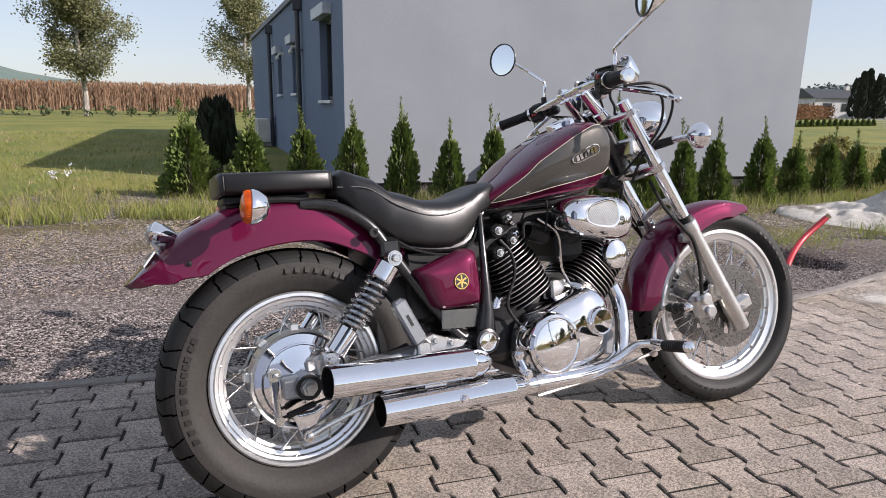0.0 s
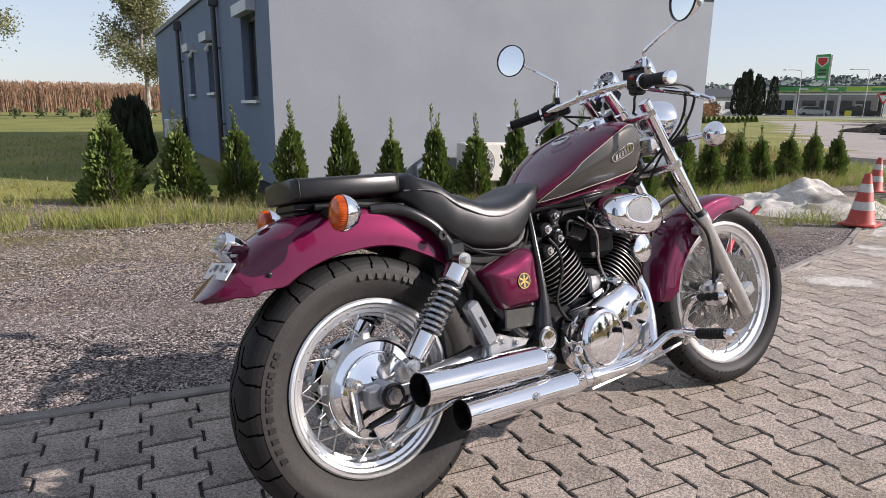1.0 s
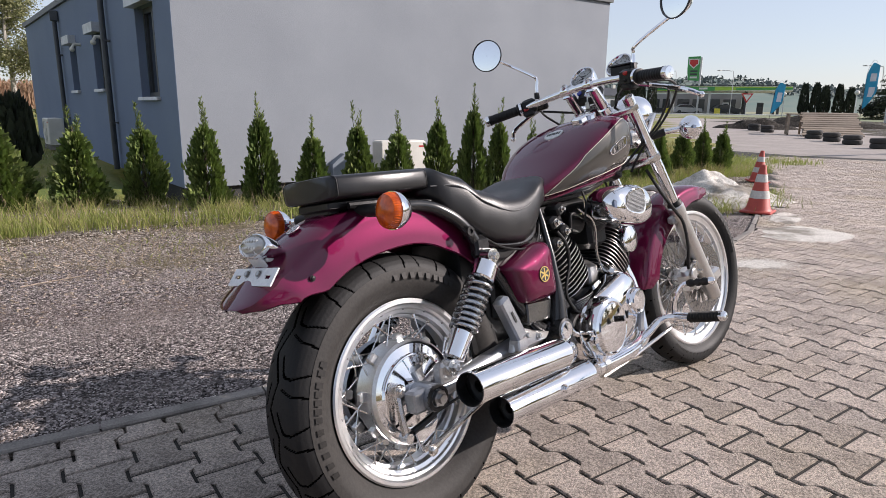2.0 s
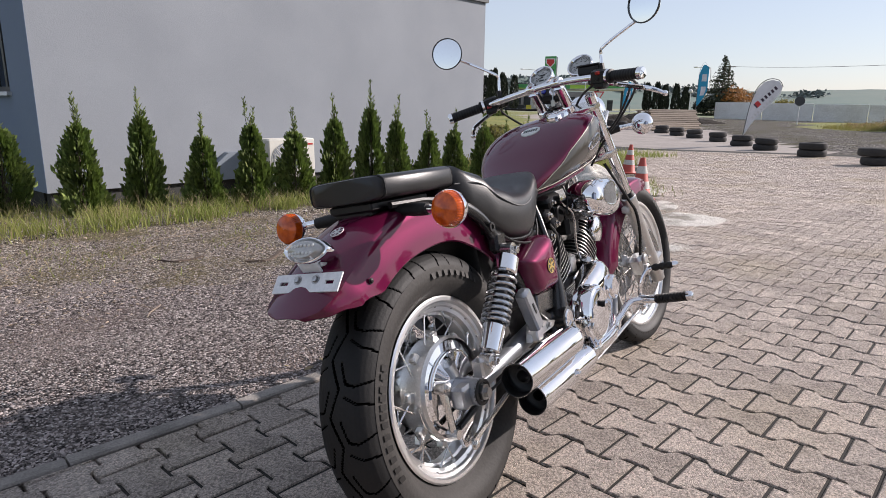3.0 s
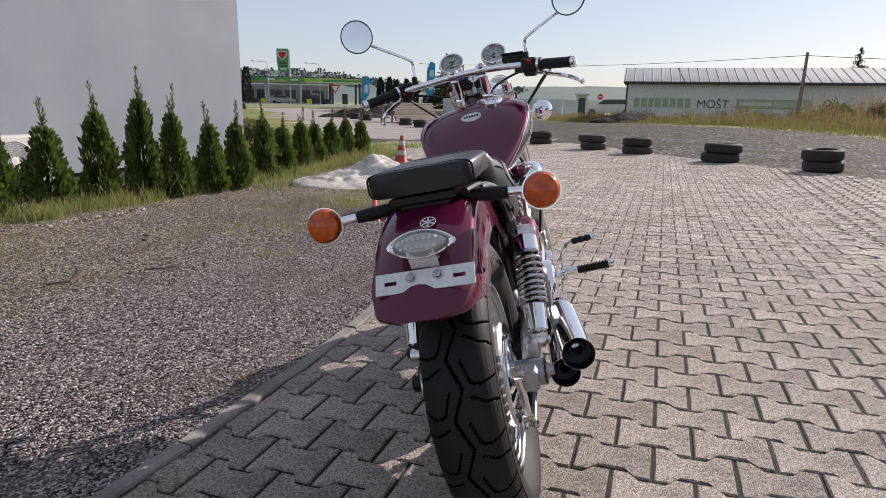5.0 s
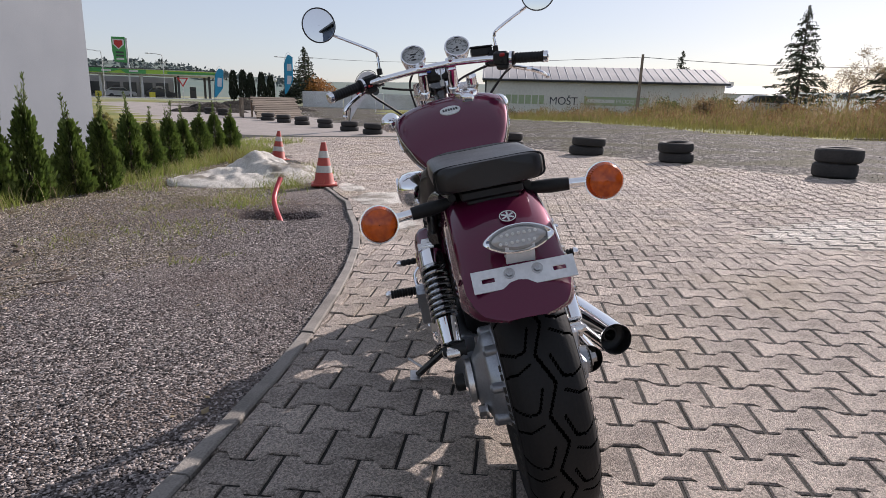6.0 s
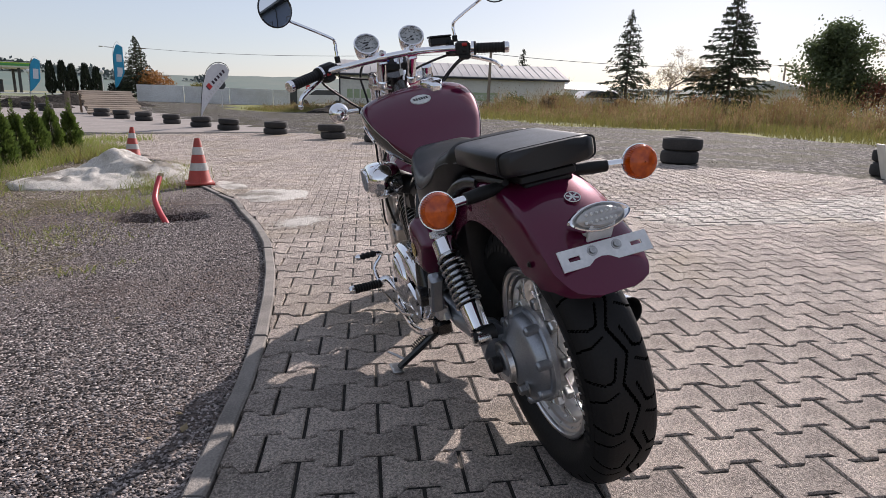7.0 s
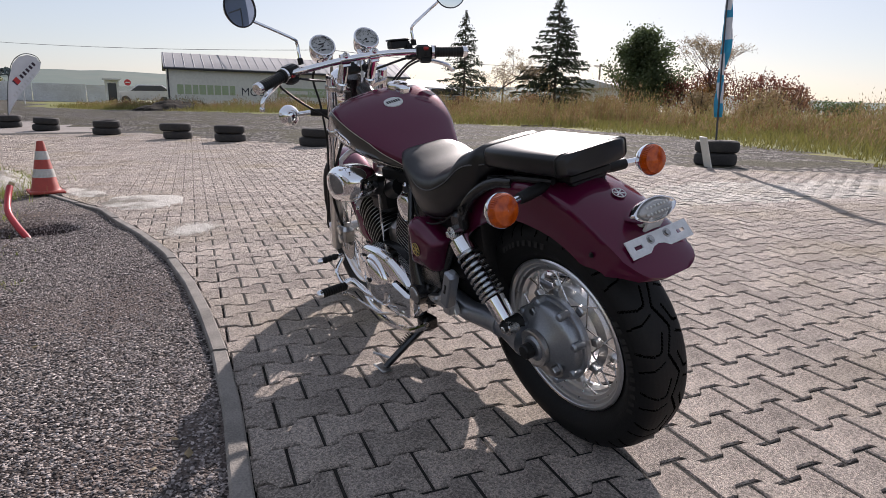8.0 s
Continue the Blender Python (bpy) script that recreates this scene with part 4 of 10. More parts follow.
def field_crop():
    """Dry crop at the field's edge: stalks with hanging leaves, and the canopy behind."""
    rnd = random.Random(8)
    sh = Shape()
    for i in range(9500):
        x = rnd.uniform(-62, 10)
        y = 68.0 + 3.0 * rnd.random() ** 1.4
        z = land(x, y)
        hh = rnd.uniform(2.3, 2.95)
        s = Vector((0.035, 0, 0))
        p = Vector((x, y, z - 0.05))
        sh.add([p - s, p + s, p + Vector((rnd.gauss(0, 0.05), 0, hh))], [(0, 1, 2)])
        for k in range(5):                                # narrow leaves that hang beside the stalk
            q = p + Vector((rnd.gauss(0, 0.05), rnd.gauss(0, 0.05), hh * (1 - 0.75 * rnd.random() ** 1.6)))
            d = Vector((rnd.gauss(0, 0.14), rnd.gauss(0, 0.14), -rnd.uniform(0.25, 0.6)))
            sh.add([q, q + d * 0.4 + Vector((0.045, 0, 0.05)), q + d, q + d * 0.4 - Vector((0.03, 0, 0))], [(0, 1, 2, 3)])
    xs = [-80 + 2.0 * k for k in range(48)]
    o = len(sh.v)
    for x in xs:
        for k in range(5):
            y = 69.6 + 9 * k
            sh.v.append((x, y, land(x, y) + 2.35 + 0.12 * noise.noise(Vector((x, y, 0)))))
    for i in range(len(xs) - 1):
        for k in range(4):
            sh.f.append((o + i * 5 + k, o + (i + 1) * 5 + k, o + (i + 1) * 5 + k + 1, o + i * 5 + k + 1))
            sh.m.append(0)
    tagged(new("field_crop", sh.mesh("field_crop", M_CORN, smooth=False)), "field of dry reddish brown standing crop", "crop", "", "stuff")
    row = Shape()
    for i in range(900):
        x = rnd.choice([-16 + 1.1 * k for k in range(22)]) + rnd.gauss(0, 0.16)
        y = 40.9 + 0.13 * (x + 14) + rnd.gauss(0, 0.15)
        leaf_quads(row, Vector((x, y, land(x, y) + rnd.uniform(0.05, 0.5))), rnd, 0.22, -0.6)
    tagged(new("young_hedge", row.mesh("young_hedge", M_TREEGREEN, smooth=False)), "row of low green plants before the field", "hedge", "", "stuff")


field_crop()


def hills():
    sh, wd = Shape(), Shape()
    n = 150
    tops, feet, mids = [], [], []
    for i in range(n):
        a = radians(-75 + 200 * i / (n - 1))
        az = math.degrees(a)
        r = 430.0
        top = 13.5 + 2.5 * noise.noise(Vector((az * 0.06, 1, 0))) + 1.0 * noise.noise(Vector((az * 0.5, 2, 0)))
        top += 9.0 * math.exp(-((az - 36) / 9) ** 2) + 13.0 * math.exp(-((az - 113.5) / 5) ** 2) - 6 * clamp((-az - 30) / 20, 0, 1)
        if 50 < az < 100:
            top *= 0.75
        tops.append((r * 1.15 * math.cos(a), r * 1.15 * math.sin(a), top))
        mids.append((r * 1.0 * math.cos(a), r * 1.0 * math.sin(a), top * 0.55))
        feet.append((r * 0.8 * math.cos(a), r * 0.8 * math.sin(a), 0.0))
    sh.rings([feet, mids, tops], closed=False, caps=False)
    rnd = random.Random(12)
    for i in range(1900):
        k = rnd.randrange(n - 1)
        az = -75 + 200 * k / (n - 1)
        f = rnd.random()
        wooded = 1.0 if 20 < az < 50 else 0.1
        if noise.noise(Vector((az * 0.35, 0, 4))) > wooded - 0.4:
            continue
        u = rnd.random() if wooded == 1.0 else rnd.random() * 0.5
        lo = Vector(mids[k]).lerp(Vector(mids[k + 1]), f).lerp(Vector(tops[k]).lerp(Vector(tops[k + 1]), f), u)
        for j in range(9):
            leaf_quads(wd, lo + Vector((rnd.gauss(0, 2.4), rnd.gauss(0, 2.4), rnd.uniform(0, 1.8))), rnd, 2.6)
    tagged(new("backdrop", sh.mesh("backdrop", M_HILL)), "low green hills on the horizon with haze in their colour", "hills", "", "structure")
    tagged(new("far_woods", wd.mesh("far_woods", M_HILLWOOD, smooth=False)), "clumps of far woods on the hills with haze in their colour", "woods", "", "stuff")


hills()


# ---- buildings far off ----
def wall_box(sh, x0, x1, y0, y1, z0, z1):
    return sh.box(((x0 + x1) / 2, (y0 + y1) / 2, (z0 + z1) / 2), (x1 - x0, y1 - y0, z1 - z0))


def letters(text, width, m, material):
    """Raised lettering of a given width, placed by m."""
    cu = bpy.data.curves.new("lettering", "FONT")
    cu.body, cu.size, cu.extrude, cu.offset = text, 0.6, 0.004, 0.0
    ob = new("lettering", cu)
    bpy.context.view_layer.update()
    me = bpy.data.meshes.new_from_object(ob)
    bpy.data.objects.remove(ob)
    me.name = "lettering"
    me.materials.clear()
    me.materials.append(material)
    xs = [v.co.x for v in me.vertices]
    k = width / (max(xs) - min(xs))
    me.transform(m @ Matrix.Diagonal((k, min(k, 1.2), 1, 1)) @ Matrix.Translation((-min(xs), 0, 0)))
    return new("lettering", me)


def shed():
    """Long pale shed with a grey ribbed roof and green lettering on its long side."""
    e = holder("shed", Matrix.Translation((38.7, 6.35, 0.0)) @ pose(0, 0, 0, 0, 0, 5.3) @ Matrix.Diagonal((1, 1.035, 1.06, 1)), "long pale shed with grey ribbed metal roof", "shed")
    part("wall", wall_box(Shape(), 0, 5.2, -14.1, 0, -0.2, 2.18), M_SHEDWALL, e)
    gab = Shape()
    for y in (0.0, -14.1):
        gab.prism([(0, 2.18), (5.2, 2.18), (2.6, 3.0)], -0.03, 0.03, Matrix.Translation((0, y, 0)) @ Matrix.Rotation(radians(90), 4, "X"))
    part("gable", gab, M_SHEDWALL, e)
    rf = Shape()
    rf.add([(-0.25, 0.2, 2.22), (-0.25, -14.3, 2.22), (2.6, -14.3, 3.1), (2.6, 0.2, 3.1), (5.45, -14.3, 2.22), (5.45, 0.2, 2.22), (-0.25, 0.2, 2.16), (-0.25, -14.3, 2.16), (2.6, -14.3, 3.04), (2.6, 0.2, 3.04), (5.45, -14.3, 2.16), (5.45, 0.2, 2.16)],
           [(0, 1, 2, 3), (3, 2, 4, 5), (6, 9, 8, 7), (9, 11, 10, 8), (0, 6, 7, 1), (5, 4, 10, 11), (0, 3, 9, 6), (3, 5, 11, 9), (1, 7, 8, 2), (2, 8, 10, 4)])
    roof = part("roof", rf, M_ROOFMETAL, e)
    for k in range(29):
        y = 0.1 - 0.505 * k
        part("rib", Shape().add([(-0.25, y - 0.03, 2.225), (-0.25, y + 0.03, 2.225), (2.6, y + 0.03, 3.105), (2.6, y - 0.03, 3.105), (-0.25, y, 2.243), (2.6, y, 3.123)], [(0, 3, 5, 4), (1, 4, 5, 2), (0, 4, 1), (3, 2, 5)]), M_ROOFMETAL, roof)
    part("gutter", Shape().tube([(-0.3, 0.2, 2.15), (-0.3, -14.3, 2.15)], 0.06, 6), M_DARKTRIM, e)
    part("corner_trim", wall_box(Shape(), -0.02, 0.06, -0.06, 0.03, -0.2, 2.2), M_DARKTRIM, e)
    # faded lettering as plain bars
    y = -0.45
    for w in (0.40, 0.42, 0.34, 0.42, 0.40, 0.40, 0.42, 0.36):
        part("lettering", wall_box(Shape(), -0.012, -0.003, y - w * 0.82, y, 0.82, 1.33), M_LATTERING, e)
        y -= w
    y -= 0.3
    word = letters("MO\u0160T", 1.64, Matrix(((0, 0, -1, -0.004), (-1, 0, 0, y), (0, 1, 0, 0.82), (0, 0, 0, 1))), M_DARKTRIM)
    word.parent = e
    y -= 1.64
    board = part("banner", wall_box(Shape(), -0.012, -0.003, y - 4.2, y - 0.4, 0.82, 1.32), M_LATTERING, e, "faded green banner")
    part("print_bar", wall_box(Shape(), -0.02, -0.0125, y - 2.2, y - 0.55, 0.98, 1.17), M_SHEDWALL, board)
    word = letters("PRODEJ ZDE", 1.75, Matrix(((0, 0, -1, -0.0125), (-1, 0, 0, y - 2.3), (0, 1, 0, 0.97), (0, 0, 0, 1))), M_SHEDWALL)
    word.parent = board


shed()


def station():
    """Petrol station: flat canopy with a green band on pillars, shop behind, pumps beneath."""
    a, b = Vector((79.65, 67.6, 0)), Vector((90.6, 52.2, 0))
    d = (b - a).normalized()
    yaw = math.degrees(math.atan2(d.y, d.x))
    ln = (b - a).length
    g = 0.3
    e = holder("petrol_station", Matrix.Translation((a.x, a.y, g)) @ pose(0, 0, 0, 0, 0, yaw), "petrol station canopy with green and lime band", "petrol station")
    can = part("canopy", Shape().box((ln / 2, 4.5, 3.75), (ln, 9.0, 0.75), bevel=0.03), M_WHITEWALL, e)
    part("band", Shape().prism([(0, 3.42), (ln * 0.55, 3.5), (ln, 3.62), (ln, 4.02), (0, 4.08)], 0.0, 0.05, Matrix.Rotation(radians(90), 4, "X")), M_LIME, can)
    part("band", Shape().prism([(0.0, 3.6), (3.4, 3.5), (5.6, 4.0), (4.4, 4.1), (0.0, 4.1)], 0.05, 0.09, Matrix.Rotation(radians(90), 4, "X")), M_SIGNGREEN, can)
    part("band", Shape().prism([(6.0, 3.42), (8.6, 3.46), (8.6, 4.0), (5.2, 4.0)], 0.05, 0.09, Matrix.Rotation(radians(90), 4, "X")), M_SIGNGREEN, can)
    part("band", Shape().prism([(11.5, 3.56), (ln, 3.62), (ln, 3.86), (11.5, 3.86)], 0.05, 0.09, Matrix.Rotation(radians(90), 4, "X")), M_SIGNGREEN, can)
    for x in (3.0, 6.5):
        part("sign_mark", Shape().box((x + 0.5, -0.1, 3.78), (1.2, 0.02, 0.28)), M_WHITEWALL, can)
    part("roof_edge", Shape().box((ln / 2, 4.5, 4.17), (ln + 0.2, 9.2, 0.1)), M_DARKTRIM, can)
    for x in (2.6, 8.0, 13.0, 17.4):
        for y in (1.0, 7.6):
            part("pillar", Shape().box((x, y, 1.65), (0.34, 0.34, 3.5), bevel=0.02), M_PALEMETAL if x < 9 else M_DARKTRIM, e)
    shop = part("shop", Shape().box((5.5, 15.5, 1.6), (15.0, 6.0, 3.4)), M_ROOFMETAL, e, "pale shop building with dark windows")
    for k in range(6):
        part("window", Shape().box((-0.8 + 2.4 * k, 12.47, 1.45), (1.9, 0.05, 1.9)), M_GLASSDARK, shop)
    for k, x in enumerate((4.6, 10.4, 15.2)):
        pump = part("pump", Shape().box((x, 3.6, 0.9), (0.9, 0.5, 1.8), bevel=0.05), M_PALEMETAL if k % 2 else M_DARKTRIM, e)
        part("pump_screen", Shape().box((x, 3.33, 1.4), (0.6, 0.02, 0.35)), M_GLASSDARK, pump)
    for k, x in enumerate((2.3, 9.2)):
        t = holder("price_box", Matrix.Translation((a.x, a.y, g)) @ pose(0, 0, 0, 0, 0, yaw) @ Matrix.Translation((x, -1.5, 0)), "small yellow box standing by the station", "bin", "yellow boxes")
        part("body", Shape().box((0, 0, 0.42), (0.8, 0.4, 0.9), bevel=0.03), M_YELLOW, t)
    isl = holder("station_island", Matrix.Translation((a.x, a.y, g)) @ pose(0, 0, 0, 0, 0, yaw), "white kerbed island before the station", "kerb", "", "structure")
    part("kerb_stone", Shape().box((9, -4.0, 0.0), (26, 0.4, 0.26), bevel=0.03), M_WHITEWALL, isl)
    for k in range(3):
        car(79.9 + 3.3 * k + 2, 70 - 4.6 * k, g, yaw + 8 * k, (M_DARKTRIM, M_PALEMETAL, M_DARKTRIM)[k], ("dark", "pale", "dark")[k])
    # totem
    t = holder("price_totem", Matrix.Translation((83.0, 63.3, 0.2)) @ pose(0, 0, 0, 0, 0, yaw), "tall green price totem on a grey pole", "sign")
    part("pole", Shape().tube([(0.95, 0, -0.3), (0.95, 0, 8.4)], 0.13, 8), M_PALEMETAL, t)
    bd = part("board", Shape().prism([(-0.75, 5.1), (0.8, 5.0), (0.8, 8.55), (-0.95, 8.5), (-0.95, 6.6)], -0.16, 0.16, Matrix.Rotation(radians(90), 4, "X"), 0.02), M_SIGNGREEN, t)
    part("crest", Shape().prism([(-0.1, 6.95), (0.45, 7.5), (0.45, 8.05), (-0.65, 8.05), (-0.65, 7.5)], 0.17, 0.19, Matrix.Rotation(radians(90), 4, "X")), M_SIGNRED, bd)
    part("crest_edge", Shape().prism([(-0.1, 6.75), (0.62, 7.45), (0.62, 8.2), (-0.82, 8.2), (-0.82, 7.45)], 0.162, 0.168, Matrix.Rotation(radians(90), 4, "X")), M_WHITEWALL, bd)
    for z in (5.5, 5.95, 6.4):
        part("price_bar", Shape().box((0.0, -0.175, z), (1.0, 0.02, 0.26)), M_DARKTRIM if z > 5.6 else M_WHITEWALL, bd)


def car(x, y, z, yaw, paint, word):
    e = holder("car", Matrix.Translation((x, y, z)) @ pose(0, 0, 0, 0, 0, yaw), word + " car parked on the forecourt", "car", "parked cars")
    prof = [(-2.05, 0.3), (2.05, 0.3), (2.1, 0.65), (1.95, 0.85), (1.1, 0.95), (0.45, 1.42), (-1.2, 1.45), (-1.95, 1.0), (-2.1, 0.7)]
    part("body", Shape().prism(prof, -0.82, 0.82, Matrix.Rotation(radians(90), 4, "X"), 0.06), paint, e)
    part("window", Shape().prism([(0.95, 0.97), (0.42, 1.36), (-1.15, 1.38), (-1.7, 1.02)], -0.83, 0.83, Matrix.Rotation(radians(90), 4, "X")), M_GLASSDARK, e)
    for k in (-1.3, 1.3):
        for s in (-0.75, 0.75):
            part("wheel", Shape().lathe([(-0.1, 0.05), (-0.1, 0.3), (0.1, 0.3), (0.1, 0.05)], (k, s, 0.3), (0, 1, 0), 14, True), M_DARKTRIM, e)


station()
car(52.0, 9.0, land(52, 9), 95, M_PALEMETAL, "pale")
car(38.4, -9.5, land(38.4, -9.5), 100, M_PALEMETAL, "pale")


def far_house(x, y, yaw, w, dp, h, label, roofm, rise=0.12):
    e = holder("house", at_land(x, y) @ pose(0, 0, 0, 0, 0, yaw), label, "house")
    part("wall", Shape().box((0, 0, h / 2 - 0.2), (w, dp, h + 0.4)), M_WHITEWALL, e)
    rf = Shape()
    rf.add([(-w / 2 - 0.3, -dp / 2 - 0.3, h), (w / 2 + 0.3, -dp / 2 - 0.3, h), (w / 2 + 0.3, 0, h + dp * rise), (-w / 2 - 0.3, 0, h + dp * rise), (w / 2 + 0.3, dp / 2 + 0.3, h), (-w / 2 - 0.3, dp / 2 + 0.3, h)], [(0, 1, 2, 3), (3, 2, 4, 5), (1, 4, 2), (0, 3, 5), (0, 5, 4, 1)])
    roof = part("roof", rf, roofm, e)
    part("chimney", Shape().box((w * 0.2, 0, h + dp * rise), (0.5, 0.5, 0.9)), M_SHEDWALL, roof)
    for k in range(3):
        part("window", Shape().box((-w * 0.3 + w * 0.3 * k, -dp / 2 - 0.01, h * 0.55), (w * 0.14, 0.06, h * 0.4)), M_GLASSDARK, e)


far_house(77.5, 76.0, -12, 9.0, 6, 2.7, "low white house with dark low roof", M_DARKTRIM, 0.22)
far_house(48.6, -30.0, -60, 8, 6, 2.0, "low pale house with pale metal roof", M_PALEMETAL)
far_house(78, -16, -80, 14, 8, 2.2, "long low pale building on the horizon", M_PALEMETAL)

lw = holder("garden_wall", None, "long low white wall beyond the yard", "wall", "", "structure")
for i in range(4):
    a, b = Vector((54.6 + 0.95 * i, 24.7 - 3.6 * i, 0)), Vector((55.55 + 0.95 * i, 21.14 - 3.6 * i, 0))
    m = (a + b) / 2
    part("wall_panel", Shape().box((0, 0, 0.7), ((b - a).length - 0.02, 0.2, 1.6), bevel=0.01).turned(Matrix.Translation((m.x, m.y, land(m.x, m.y) - 0.1)) @ pose(0, 0, 0, 0, 0, math.degrees(math.atan2(b.y - a.y, b.x - a.x)))), M_WHITEWALL, lw)
bt = holder("booth", at_land(50.5, 11.0) @ pose(0, 0, 0, 0, 0, 10), "small white booth with dark door", "booth")
part("wall", Shape().box((0, 0, 0.85), (0.9, 0.9, 1.75), bevel=0.02), M_WHITEWALL, bt)
part("roof", Shape().box((-0.1, 0, 1.78), (1.3, 1.2, 0.1)), M_PALEMETAL, bt)
part("door", Shape().box((-0.46, 0, 0.8), (0.03, 0.55, 1.4)), M_GLASSDARK, bt)


def road_sign(x, y, z, shape, yaw, label):
    e = holder("road_sign", at_land(x, y) @ pose(0, 0, 0, 0, 0, yaw), label, "sign")
    part("pole", Shape().tube([(0, 0, -0.1), (0, 0, z + 0.3)], 0.03, 6), M_PALEMETAL, e)
    if shape == "round":
        bd = part("board", Shape().lathe([(0, 0.0), (0, 0.32), (0.03, 0.32), (0.03, 0.0)], (-0.06, 0, z), (1, 0, 0), 20), M_SIGNRED, e)
        part("bar", Shape().box((-0.066, 0, z), (0.01, 0.42, 0.11)), M_WHITEWALL, bd)
    elif shape == "back":
        part("board", Shape().lathe([(0, 0.0), (0, 0.3), (0.03, 0.3), (0.03, 0.0)], (-0.06, 0, z), (1, 0, 0), 20), M_DARKTRIM, e)
    else:
        bd = part("board", Shape().prism([(0, z - 0.55), (0.62, z + 0.5), (-0.62, z + 0.5)], -0.02, 0.02, pose(-0.05, 0, 0, 90, 0, 90)), M_SIGNRED, e)
        part("face", Shape().prism([(0, z - 0.30), (0.40, z + 0.38), (-0.40, z + 0.38)], -0.026, 0.026, pose(-0.05, 0, 0, 90, 0, 90)), M_WHITEWALL, bd)


road_sign(73.0, 12.8, 1.9, "round", 10, "red round no entry sign on pole")
road_sign(44.0, 14.9, 1.5, "back", 10, "dark back of a round road sign")
road_sign(66.0, 43.5, 2.0, "yield", 35, "white and red yield sign on pole")


def pole_line():
    spots = [(36.0, -2.55, 3.45), (49.3, -29.0, 4.2), (70.0, 30.0, 5.4)]
    for x, y, h in spots:
        e = holder("power_pole", at_land(x, y) @ pose(0, 0, 0, 1 if x < 40 else 0, 0, 0), "wooden power pole with crossarm", "pole", "power poles")
        part("post", Shape().tube([(0, 0, -0.2), (0, 0, h)], [0.11, 0.07], 7), M_TIMBER, e)
        if x > 40:
            part("crossarm", Shape().box((0, 0, h - 0.2), (0.1, 1.2, 0.1)), M_TIMBER, e)
    for i, (a, b) in enumerate(((2, 0), (0, 1))):
        p, q = spots[a], spots[b]
        line = [Vector((p[0] + (q[0] - p[0]) * t, p[1] + (q[1] - p[1]) * t, land(p[0], p[1]) * (1 - t) + land(q[0], q[1]) * t + p[2] * (1 - t) + q[2] * t - 0.15 - 1.6 * t * (1 - t))) for t in (k / 14 for k in range(15))]
        tagged(new("power_line", Shape().tube(line, 0.018, 4).mesh("power_line", M_DARKTRIM)), "thin dark power line between poles", "cable", "power lines")
    for x, y, h in ((72.5, 43.0, 2.3), (74.2, 36.0, 2.5), (75.0, 34.6, 2.2)):
        e = holder("garden_lamp", at_land(x, y), "white globe lamp on a slim post", "street lamp", "globe lamps")
        part("post", Shape().tube([(0, 0, -0.1), (0, 0, h)], 0.05, 6), M_PALEMETAL, e)
        part("globe", Shape().ball((0, 0, h + 0.2), 0.26, 12), M_WHITEWALL, e)
    for x, y, h in ((85, 58, 6.2), (84, 38, 5.9), (78, 62.5, 6.1)):
        e = holder("street_lamp", at_land(x, y), "tall grey street lamp with curved arm", "street lamp", "street lamps")
        part("post", Shape().tube(curve_pts([(0, 0, -0.1), (0, 0, h - 0.6), (-0.3, 0.3, h), (-1.2, 1.2, h + 0.1)], 4), 0.05, 6), M_PALEMETAL, e)
        part("lamp_head", Shape().box((-1.4, 1.4, h + 0.1), (0.5, 0.5, 0.12), bevel=0.03), M_PALEMETAL, e)


pole_line()


# ---- on and past the yard: tyre stacks, flags, ramp, mounds ----
def tyre_profile(w, ro, ri):
    h = w / 2
    return [(-h * 0.72, ri), (-h * 0.95, ri + 0.03), (-h, (ri + ro) / 2), (-h * 0.92, ro - 0.035), (-h * 0.72, ro - 0.008), (-h * 0.3, ro), (h * 0.3, ro), (h * 0.72, ro - 0.008), (h * 0.92, ro - 0.035), (h, (ri + ro) / 2), (h * 0.95, ri + 0.03), (h * 0.72, ri), (h * 0.5, ri + 0.02), (-h * 0.5, ri + 0.02)]


M_OLDTYRE = mat("old_dusty_tyre", (0.018, 0.017, 0.017), 0.8, other=(0.04, 0.037, 0.034), scale=6, fine=60, bump=0.002, vary=0.25)
TYRES = [(6.03, -3.32), (7.54, -1.2), (9.53, 0.38), (10.96, 1.74), (12.58, 3.29), (13.68, 4.37), (15.55, 6.05), (17.6, 7.78), (19.48, 9.12), (21.8, 10.8), (23.35, 12.35), (24.57, 13.65), (25.8, 14.96), (28.8, 18.7), (30.0, 20.1)]
tyre_me = Shape().lathe(tyre_profile(0.17, 0.31, 0.19), (0, 0, 0), (0, 0, 1), 30, True)
tyre_me = tyre_me.mesh("tyre", M_OLDTYRE)
rnd = random.Random(31)
for i, (x, y) in enumerate(TYRES):
    for k in range(2):
        o = new("tyre", tyre_me)
        kx, kz = rnd.uniform(0.94, 1.06) * {1: 0.85, 2: 0.92}.get(i, 1.0), {0: 1.06, 1: 1.14}.get(i, 1.0)
        o.matrix_world = Matrix.Translation((x + rnd.uniform(-0.04, 0.04) * k, y + rnd.uniform(-0.04, 0.04) * k, land(x, y) + (0.085 + 0.168 * k) * kz - 0.004)) @ pose(0, 0, 0, rnd.uniform(-2.5, 2.5) * k, rnd.uniform(-2.5, 2.5) * k, rnd.uniform(0, 360)) @ Matrix.Diagonal((kx, kx, kz, 1))
        tagged(o, "old black car tyre stacked at the yard edge", "tyre", "tyre stacks")


